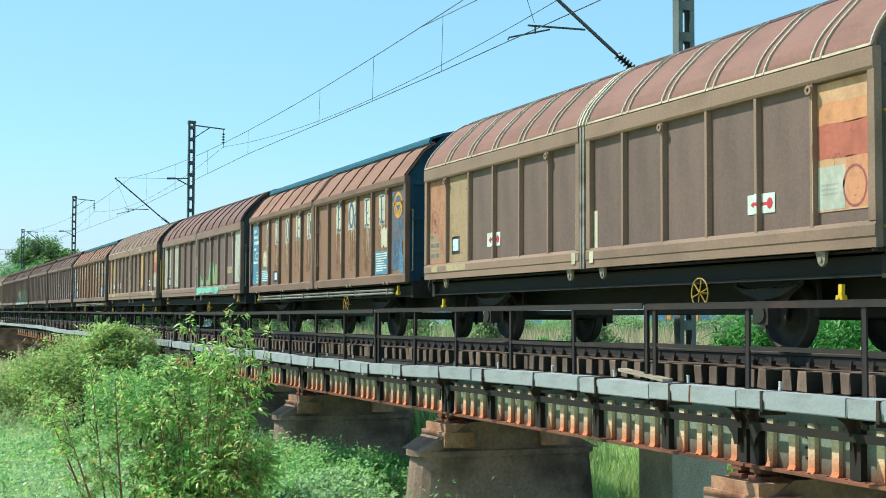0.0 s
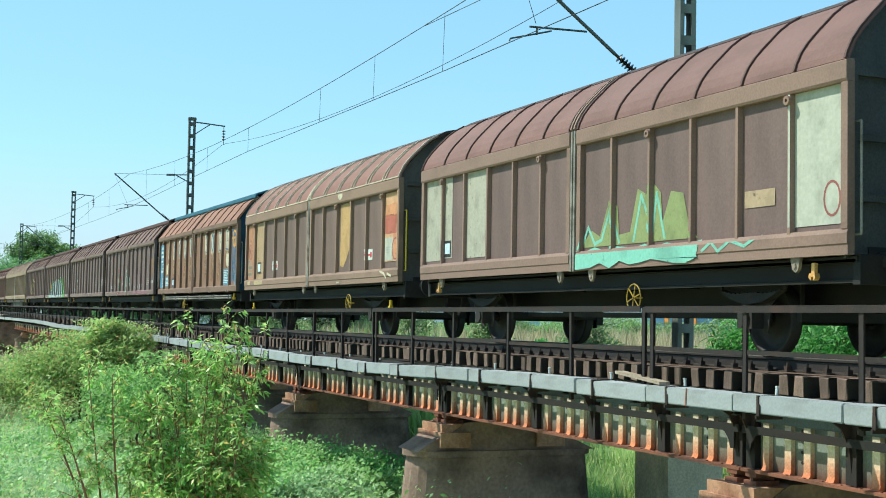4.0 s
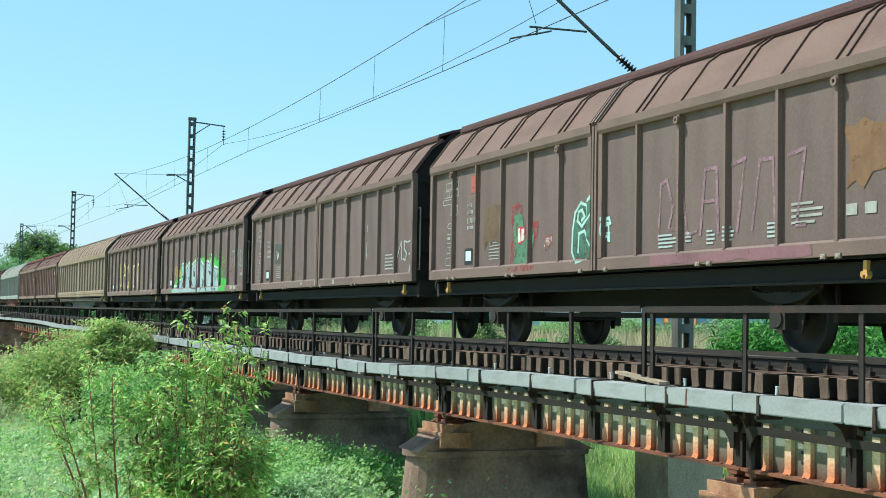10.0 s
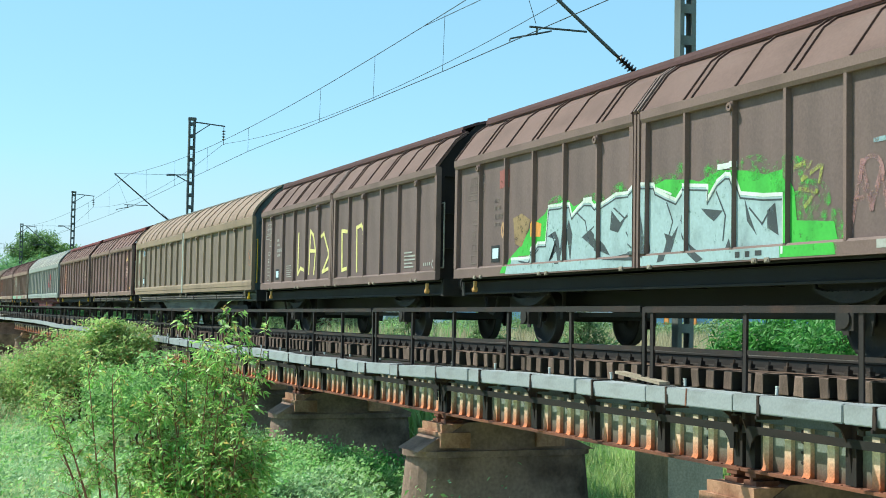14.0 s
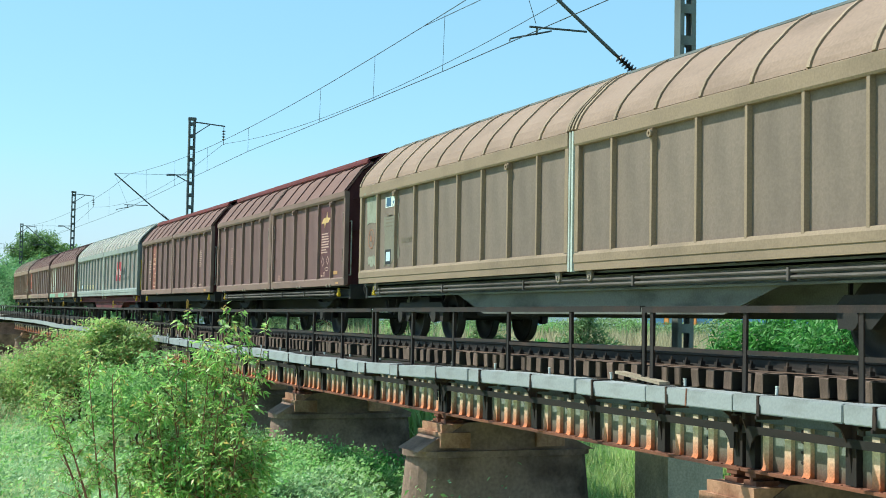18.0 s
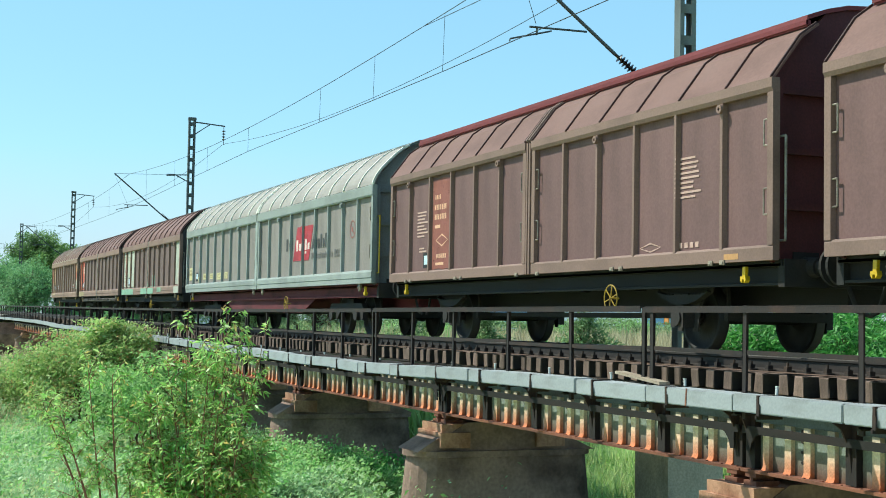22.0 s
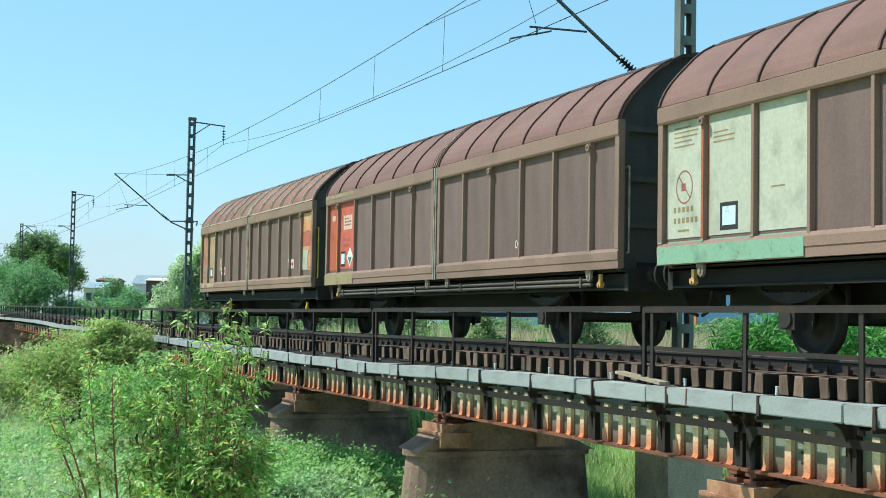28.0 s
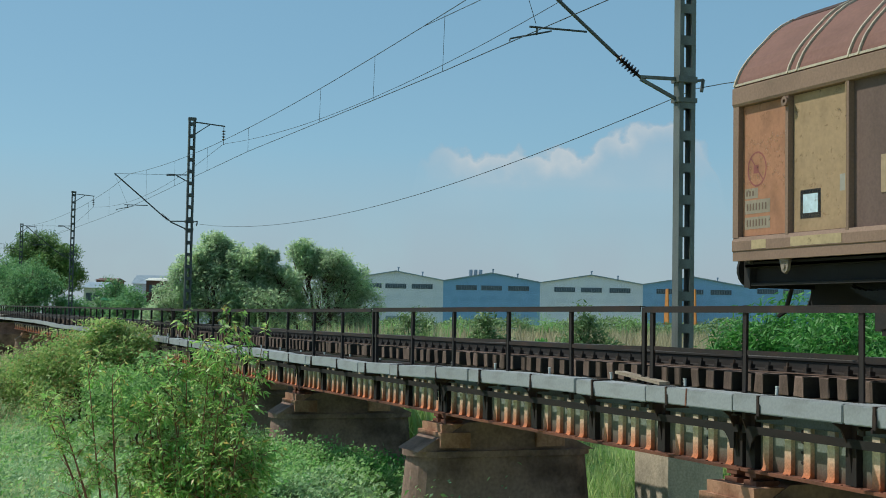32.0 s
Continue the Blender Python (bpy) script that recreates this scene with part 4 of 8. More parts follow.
    for x, d in ((0.0, -1), (L, 1)):
        bm = bmesh.new()
        box(bm, min(x, x - d * 0.12), max(x, x - d * 0.12), -1.28, 1.28, 0.82, 1.14)
        bar(bm, (x, 0, 1.0), (x + d * 0.32, 0, 0.98), 0.08, 0.1)
        tube(bm, (x + d * 0.2, -0.05, 0.95), (x + d * 0.45, 0.0, 0.62), 0.03, 6)
        part("headstock", bm, BLACK_MAT, wg)
        for y in (-0.875, 0.875):
            share("buffer", BUFFER_ME, wg, pose(x - d * 0.14, y, 1.05, 0, 0, 0 if d > 0 else 180))
        bm = bmesh.new()
        hx = x + d * 0.1
        pts = [Vector((hx, -0.5, 0.9)), Vector((hx + d * 0.18, -0.48, 0.55)), Vector((hx + d * 0.36, -0.45, 0.5))]
        for p, q in zip(pts, pts[1:]):
            tube(bm, p, q, 0.028, 6)
        part("brake_hose", bm, BLACK_MAT, wg)
    for x in axles:
        wheelset(wg, x)
        if not bogies:
            for nm, me in GUARD_MES:
                share(nm, me, wg, pose(x, 0, 0))
    if bogies:
        for u, v in ((axles[0], axles[1]), (axles[2], axles[3])):
            bm = bmesh.new()
            for s in (-1, 1):
                y0, y1 = sorted((s * 0.98, s * 1.1))
                plate(bm, [(u - 0.35, 0.6), (u - 0.2, 0.72), (v + 0.2, 0.72), (v + 0.35, 0.6), (v + 0.3, 0.35), (v - 0.25, 0.35), (v - 0.45, 0.52), (u + 0.45, 0.52), (u + 0.25, 0.35), (u - 0.3, 0.35)], y0, y1)
                for w in (u, v):
                    tube(bm, (w, s * 1.1, 0.46), (w, s * 1.18, 0.46), 0.13, 12)
            box(bm, (u + v) / 2 - 0.25, (u + v) / 2 + 0.25, -1.0, 1.0, 0.5, 0.82)
            part("bogie_frame", bm, BLACK_MAT, wg)
    # brake gear, tank, rods
    bm = bmesh.new()
    tube(bm, (mid + 1.1, 0.35, 0.66), (mid + 2.2, 0.35, 0.66), 0.2, 12)
    part("air_tank", bm, BLACK_MAT, wg)
    bm = bmesh.new()
    bar(bm, (axles[0] + 0.6, -0.5, 0.5), (axles[-1] - 0.6, -0.5, 0.5), 0.05, 0.07)
    bar(bm, (axles[0] + 0.6, 0.5, 0.5), (axles[-1] - 0.6, 0.5, 0.5), 0.05, 0.07)
    for x in axles:
        for e in (-0.55, 0.55):
            bar(bm, (x + e, -0.8, 0.48), (x + e, 0.8, 0.48), 0.09, 0.12)
            bar(bm, (x + e, -0.75, 0.45), (x + e * 0.95, -0.75, 0.95), 0.05, 0.03)
    part("brake_rigging", bm, BLACK_MAT, wg)
    if pipes:
        bm = bmesh.new()
        for z in (0.99, 0.92):
            tube(bm, (0.9, -1.36, z), (L - 0.9, -1.36, z), 0.024, 8)
        for x in np.linspace(1.2, L - 1.2, 6):
            box(bm, x - 0.02, x + 0.02, -1.4, -1.28, 0.88, 1.03)
        part("operating_rod", bm, GALV_MAT if key == "rusty" else surface("grimy_rod_paint", lin(98, 88, 84), lin(70, 60, 56), scale=(1, 4, 4), rough=0.7, amount=0.5), wg, "grimy operating rods under the doors")
    if wheel_at:
        share("brake_handwheel", HANDWHEEL_ME, wg, pose(wheel_at, -1.36, 0.72), "yellow spoked handbrake wheel")
    for x in hook_x:
        pale = key in ("brown", "umber")
        hz = 0.68 if key == "taupe" else 0.98
        share("lashing_hook", TAG_PALE if pale else TAG_ME, wg, pose(x if x else L - 0.7, -1.33, hz) @ Matrix.Scale(0.72, 4), "faded orange lashing hook" if pale else "yellow lashing hook")
    if style == "facet":
        for x in (0.95, 1.2, 3.45, 3.7, 6.0, 6.75, 9.1, 9.35, 11.55, 11.8):
            share("sill_clip", CLIP_ME, wg, pose(x * L / 12.8, 0, 0), "small pale clip on the sill")
    else:
        for x in (0.95, mid - 0.5, mid + 0.5, L - 0.95):
            share("door_bracket", BRACKET_ME, wg, pose(x, 0, 0), "pale bracket below the door")
    wg["pitch_n"] = pitch_n
    return wg


# front edges are at rear + length; positions at the start of the clip
AHEAD = 66.94, 2.3036, -0.1796


def run(t):
    u = t / 10
    return AHEAD[0] * u + AHEAD[1] * u * u + AHEAD[2] * u ** 3


TRAIN = []


def couple(rear, L, style, key, label, n=6, seam=0.22, **kw):
    if "axles" not in kw:
        kw["axles"] = (L / 2 - 4.0, L / 2 + 4.0)
    kw.setdefault("rail_end", GALV_MAT if style == "facet" or key == "umber" else YELLOW_MAT)
    wg = wagon(label, L, style, key, n, seam, **kw)
    TRAIN.append((wg, rear, L, n, seam, style, kw.get("short", 1.0)))
    wg.matrix_world = pose(rear, 0, 0)
    return wg


BOGIE = (1.9, 3.7, 15.85, 17.65)
W0 = couple(-23.89, 12.75, "round", "taupe", "taupe-brown sliding-wall wagon with pale roof ribs and an orange end panel", wheel_at=9.36, tall="double")
W1 = couple(-37.62, 12.68, "facet", "rusty", "rusty brown sliding-wall wagon with blue lettering shapes and a teal roof", wheel_at=8.7, pipes=True)
W2 = couple(-51.15, 12.45, "round", "umber", "umber sliding-wall wagon with pale end panels and green graffiti", wheel_at=7.9)
W3 = couple(-65.09, 12.70, "round", "taupe", "taupe-brown sliding-wall wagon with an ochre patch and orange ends", wheel_at=9.36, tall="double")
W4 = couple(-78.80, 12.68, "facet", "rusty", "rust-streaked brown wagon with blue lettering shapes and a teal roof", wheel_at=4.7, pipes=True)
W5 = couple(-92.63, 12.86, "facet", "brown", "dark brown sliding-wall wagon with faint pink graffiti", tall="paired")
W6 = couple(-106.28, 12.73, "facet", "brown", "dark brown sliding-wall wagon with worn white markings", tall="paired")
W7 = couple(-120.10, 12.85, "facet", "brown", "dark brown sliding-wall wagon with a large silver and green graffiti", tall="paired")
W8 = couple(-133.87, 12.88, "facet", "brown", "dark brown sliding-wall wagon with thin yellow graffiti letters", tall="paired")
W9 = couple(-154.61, 19.70, "round", "sand", "long sand-coloured bogie wagon with sliding walls", n=9, axles=BOGIE, bogies=True, pipes=True)
W10 = couple(-168.46, 12.80, "facet", "wine", "dark red sliding-wall wagon with pale markings and a wine-red roof", wheel_at=None, pipes=True)
W11 = couple(-182.26, 12.88, "facet", "wine", "dark red sliding-wall wagon with a faded orange-red panel", wheel_at=9.0)
W12 = couple(-202.87, 19.50, "round", "grey", "long pale grey bogie wagon with a red sign and wine-red underframe", n=9, axles=BOGIE, bogies=True, wheel_at=12.62)
W13 = couple(-216.94, 12.86, "round", "umber", "umber sliding-wall wagon with mint-green patches at its ends", wheel_at=6.9)
W14 = couple(-231.72, 13.74, "round", "umber", "umber sliding-wall wagon with a bright red end panel", pipes=True, short=0.74)
W15 = couple(-245.58, 12.75, "round", "taupe", "taupe-brown sliding-wall wagon at the train's end with orange panels", wheel_at=4.1, hook_x=(None,), tall="double")


# ---- markings and graffiti on the wagons ----
def ink(name, r, g, b, rough=0.7, worn=0.35, flake=0.2, cover=0.96):
    """Spray or stencil paint: worn in colour, thin in places, with flaked spots through which the wall shows."""
    known = "paint_" + name in MATS
    m = surface("paint_" + name, lin(r, g, b), shade(lin(r, g, b), 0.72), scale=(3, 3, 2), grain=(0.82, 0.82, 0.8, 1), fine=22, rough=rough, amount=worn, bump=0.02, vary=0.04)
    if known:
        return m
    n, l = m.node_tree.nodes, m.node_tree.links
    tc, spots, mr = n.new("ShaderNodeTexCoord"), n.new("ShaderNodeTexNoise"), n.new("ShaderNodeMapRange")
    spots.inputs["Scale"].default_value, spots.inputs["Detail"].default_value, spots.inputs["Roughness"].default_value = 7.0, 8.0, 0.68
    l.new(tc.outputs["Object"], spots.inputs["Vector"])
    mr.inputs["From Min"].default_value, mr.inputs["From Max"].default_value = flake + 0.02, flake + 0.2
    mr.inputs["To Max"].default_value = cover
    l.new(spots.outputs["Fac"], mr.inputs["Value"])
    l.new(mr.outputs[0], n["Principled BSDF"].inputs["Alpha"])
    return m


CREAM, INKBLUE, SKYBLUE = ink("cream", 214, 202, 176, worn=0.4, flake=0.25, cover=0.86), ink("letter_blue", 62, 98, 130), ink("placard_blue", 88, 134, 164)
WHITEP, ORANGE, BRICKRED = ink("white", 216, 220, 214), ink("orange", 178, 124, 94), ink("brick_red", 182, 88, 62)
PALEP, MINT, SILVER = ink("pale_panel", 184, 182, 168, flake=0.14), ink("mint", 138, 172, 148), ink("silver", 164, 184, 188)
GREENP, PINKP, YELLP = ink("spray_green", 78, 178, 66), ink("spray_pink", 168, 122, 134), ink("spray_yellow", 222, 208, 136)
REDP, DARKP, OCHRE = ink("sign_red", 170, 50, 62), ink("dark_ink", 62, 62, 64), ink("ochre", 190, 150, 98)
RUSTRUN, TURQ, PLUM = ink("rust_run", 158, 112, 74, flake=0.34, cover=0.8), ink("turquoise", 132, 190, 172), ink("plum", 110, 84, 92)
TANP, BLACKP, LIGHTB = ink("tan_patch", 176, 150, 122), ink("black_frame", 34, 34, 38), ink("label_white", 206, 222, 232)
DUSKY, GREYWHITE = ink("dusky_red", 150, 86, 80), ink("grey_white", 172, 168, 162)
ARROW = ink("arrow_red", 196, 60, 72)


def clip(poly, axis, limit, keep_above):
    out = []
    for i, p in enumerate(poly):
        q = poly[(i + 1) % len(poly)]
        a, b = p[axis] - limit, q[axis] - limit
        if not keep_above:
            a, b = -a, -b
        if a >= 0:
            out.append(p)
        if a * b < 0:
            u = a / (a - b)
            out.append((p[0] + u * (q[0] - p[0]), p[1] + u * (q[1] - p[1])))
    return out


def cells(L, n, seam, style, short):
    """The steps of a wall: x from, x to, z from, z to, face."""
    sill, eave = (1.41, 2.97) if style == "round" else (1.30, 3.06)
    out = []
    for a, b in ((0.0, L / 2 - seam / 2), (L / 2 + seam / 2, L)):
        inner = panel_edges(a, b, n, short)[1:-1]
        cuts = [(a, a + 0.11, RIB - 0.004), (b - 0.11, b, RIB - 0.004)] + [(u - 0.026, u + 0.026, RIB) for u in inner]
        cuts.sort()
        at = a
        for u, v, f in cuts:
            if u > at + 0.012:
                out.append((at, u - 0.012, sill, eave, SIDE - 0.0075))
            out.append((u, v, sill, eave, f - 0.003))
            at = v + 0.012
        low = RIB - 0.0155 if style == "round" else RIB - 0.003
        out.append((a, b, 1.13, sill - (0.045 if style == "round" else 0.03), low))
        out.append((a, b, eave + 0.05, 3.17 if style == "round" else 3.21, RIB - (0.024 if style == "round" else 0.029)))
    return out


CELLS = {wg.name: cells(L, n, seam, style, short) for wg, rear, L, n, seam, style, short in TRAIN}


def spray(wg, name, polys, mat, label="", layer=0):
    """Paint laid over panels, ribs and sill alike; patches are pieces of their own, fine print is one."""
    if name.endswith(("_patch", "_panel", "_plate", "_post", "_sill")) and len(polys) > 1:
        return [spray(wg, name, [p], mat, label, layer + 0.12 * k) for k, p in enumerate(polys)][0]
    bm = bmesh.new()
    for i, poly in enumerate(polys):
        lift = 0.0012 * layer + 0.00014 * (i % 8)
        xs_, zs_ = [p[0] for p in poly], [p[1] for p in poly]
        for x0, x1, z0, z1, f in CELLS[wg.name]:
            if max(xs_) < x0 or min(xs_) > x1 or max(zs_) < z0 or min(zs_) > z1:
                continue
            c = clip(clip(clip(clip(poly, 0, x0, True), 0, x1, False), 1, z0, True), 1, z1, False)
            if len(c) > 2:
                try:
                    bm.faces.new([bm.verts.new((x, f - lift, z)) for x, z in c])
                except ValueError:
                    pass
    if not bm.faces:
        bm.free()
        return None
    ob = part(name, bm, mat, wg, label)
    if name.endswith(("_mark", "_print", "_sign", "_run", "graffiti", "_splash")) and len(polys) > 2:
        ob["kind"] = "stuff"
    return ob


def rect(x0, z0, x1, z1):
    return [(x0, z0), (x1, z0), (x1, z1), (x0, z1)]


def disc(x, z, rx, rz, k=16):
    return [(x + rx * math.cos(2 * math.pi * i / k), z + rz * math.sin(2 * math.pi * i / k)) for i in range(k)]


def ring(x, z, rx, rz, w=0.03, k=18):
    out = []
    for i in range(k):
        a, b = 2 * math.pi * i / k, 2 * math.pi * (i + 1) / k
        out.append([(x + rx * math.cos(a), z + rz * math.sin(a)), (x + rx * math.cos(b), z + rz * math.sin(b)), (x + (rx - w) * math.cos(b), z + (rz - w) * math.sin(b)), (x + (rx - w) * math.cos(a), z + (rz - w) * math.sin(a))])
    return out


def stroke(pts, w):
    out = []
    for (x0, z0), (x1, z1) in zip(pts, pts[1:]):
        k = math.hypot(x1 - x0, z1 - z0) or 1
        ux, uz = (x1 - x0) / k * w * 0.45, (z1 - z0) / k * w * 0.45
        nx, nz = -(z1 - z0) / k * w / 2, (x1 - x0) / k * w / 2
        x0, z0, x1, z1 = x0 - ux, z0 - uz, x1 + ux, z1 + uz
        out.append([(x0 + nx, z0 + nz), (x1 + nx, z1 + nz), (x1 - nx, z1 - nz), (x0 - nx, z0 - nz)])
    return out


def bars(x0, z1, w, rows, h=0.03, gap=0.055, seed=1):
    """Lines of small print, as plain bars."""
    r = random.Random(seed)
    out = []
    for i in range(rows):
        out.append(rect(x0, z1 - i * gap - h, x0 + w * r.uniform(0.6, 1.0), z1 - i * gap))
    return out


def ticks(x0, z0, w, h, k, duty=0.6):
    return [rect(x0 + w * i / k, z0, x0 + w * (i + duty) / k, z0 + h) for i in range(k)]


def ragged(x0, z0, x1, z1, seed, amp=0.06, k=5):
    """A worn patch with an uneven outline."""
    r = random.Random(seed)
    j = lambda: r.uniform(-amp, amp)
    top = [(x0 + (x1 - x0) * i / k, z1 + j()) for i in range(k + 1)]
    bot = [(x1 - (x1 - x0) * i / k, z0 + j()) for i in range(k + 1)]
    side = [(x1 + j() * 0.6, z1 - (z1 - z0) * i / k) for i in range(1, k)]
    left = [(x0 + j() * 0.6, z0 + (z1 - z0) * i / k) for i in range(1, k)]
    return top + side + bot + left


def drips(x0, x1, ztop, seed, count=3, length=0.7, w=0.035):
    r = random.Random(seed)
    out = []
    for i in range(count):
        x = r.uniform(x0, x1)
        e = ztop - length * r.uniform(0.4, 1.0)
        out.append([(x - w, ztop + 0.05), (x + w, ztop + 0.05), (x + w * 0.6, e + 0.1), (x, e), (x - w * 0.7, e + 0.15)])
    return out


def label_box(wg, x, z, w=0.3, h=0.3):
    """A black label holder with a pale paper in it."""
    spray(wg, "label_holder", [rect(x, z, x + w, z + h)], BLACKP, "black label holder with a pale paper", 1)
    spray(wg, "label_paper", [rect(x + 0.05, z + 0.06, x + w - 0.05, z + h - 0.05)], LIGHTB, "", 2)


def no_entry(wg, x, z, r, mat):
    spray(wg, "warning_sign", ring(x, z, r * 0.86, r * 0.95, 0.022) + stroke([(x - r * 0.55, z + r * 0.6), (x + r * 0.55, z - r * 0.6)], 0.018) + [rect(x - 0.07, z - 0.05, x + 0.03, z + 0.05)], mat, "round crossed-out warning sign", 1)


def arrow_plate(wg, x, z):
    spray(wg, "arrow_plate", [rect(x, z, x + 0.54, z + 0.23)], WHITEP, "white plate with a red arrow", 1)
    spray(wg, "arrow_print", [rect(x + 0.18, z + 0.09, x + 0.44, z + 0.13), [(x + 0.06, z + 0.11), (x + 0.2, z + 0.03), (x + 0.2, z + 0.19)], disc(x + 0.44, z + 0.11, 0.06, 0.07, 8)], ARROW, "", 2)


def taupe_ends(wg, seed, front=True):
    """The orange end panels of the taupe wagons."""
    L = 12.75
    spray(wg, "faded_panel", [rect(0.12, 1.42, 1.02, 2.96)], ORANGE, "faded orange end panel")
    spray(wg, "faded_panel", [rect(1.1, 1.42, 2.08, 2.96)], ink("orange_tan", 170, 140, 108), "faded orange-tan panel")
    spray(wg, "faded_patch", [ragged(0.16, 1.95, 0.98, 2.6, seed + 2, 0.06)], ink("worn_salmon", 184, 138, 108, flake=0.5, cover=0.65), "", 1)
    spray(wg, "faded_patch", [ragged(1.16, 1.52, 2.0, 2.1, seed + 3, 0.08)], ink("worn_orange", 180, 126, 92, flake=0.55, cover=0.6), "", 1)
    no_entry(wg, 0.4, 2.2, 0.22, DUSKY)
    spray(wg, "pale_plate", [rect(0.16, 1.86, 0.42, 1.98), rect(0.16, 1.68, 0.66, 1.84), rect(0.16, 1.5, 0.66, 1.64)], ink("number_ground", 168, 154, 136, cover=0.8), "pale number plate", 2)
    spray(wg, "number_mark", ticks(0.19, 1.89, 0.18, 0.06, 3, 0.5) + ticks(0.2, 1.72, 0.42, 0.08, 7, 0.5) + ticks(0.2, 1.53, 0.42, 0.08, 7, 0.5), ink("sepia_number", 112, 90, 76), "", 3)
    spray(wg, "pale_plate", [rect(1.9, 1.82, 2.04, 2.0)], ink("small_grey", 166, 158, 148), "", 2)
    spray(wg, "sill_patch", [rect(0.4, 1.26, 0.68, 1.4), rect(1.14, 1.26, 2.02, 1.4)], ink("sill_tan", 184, 160, 124))
    label_box(wg, 1.22, 1.56, 0.36, 0.32)
    arrow_plate(wg, 2.8, 1.62)
    arrow_plate(wg, 10.42, 1.62)
    if front:
        spray(wg, "faded_panel", [rect(11.72, 1.55, L - 0.13, 2.95)], ink("sunset_tan", 208, 160, 122), "faded sunset-orange end panel")
        spray(wg, "faded_patch", [ragged(11.73, 2.5, 12.6, 2.72, seed + 7, 0.02)], ink("sunset_orange", 206, 142, 100), "", 1)
        spray(wg, "faded_patch", [ragged(11.73, 2.12, 12.6, 2.5, seed + 8, 0.015)], ink("sunset_red", 178, 98, 80), "", 1)
        spray(wg, "faded_patch", [ragged(12.22, 1.58, 12.6, 2.12, seed + 9, 0.015)], ink("sunset_amber", 202, 136, 102), "", 1)
        spray(wg, "pale_plate", [rect(11.74, 1.57, 12.2, 2.04)], PALEP, "pale worn plate", 2)
        spray(wg, "print_mark", bars(11.8, 1.85, 0.36, 3, 0.02, 0.05, seed), GREYWHITE, "", 3)
        spray(wg, "warning_sign", ring(12.36, 1.8, 0.2, 0.23, 0.03), DUSKY, "faded round warning sign", 2)


taupe_ends(W0, 10)
taupe_ends(W3, 30)
taupe_ends(W15, 50)
spray(W15, "tan_plate", [rect(2.55, 1.75, 2.8, 2.14)], TANP, "tan repair patch")
spray(W3, "ochre_patch", [[(8.72, 2.93), (9.45, 2.96), (9.6, 2.8), (9.55, 2.4), (9.42, 2.1), (9.36, 1.9), (9.18, 1.7), (8.95, 1.52), (8.72, 1.56)]], OCHRE, "large flaking ochre patch")
spray(W3, "ochre_patch", [disc(8.88, 3.14, 0.17, 0.1)], CREAM)
spray(W3, "cream_splash", stroke([(11.65, 1.36), (11.9, 1.3), (12.0, 1.22)], 0.05) + stroke([(12.1, 1.3), (12.3, 1.25)], 0.05) + [rect(8.7, 1.16, 8.9, 1.2)], CREAM)
spray(W0, "cream_patch", [rect(6.05, 1.2, 6.16, 1.95), rect(6.6, 1.2, 6.72, 1.95)], ink("bleached_cream", 206, 196, 170))


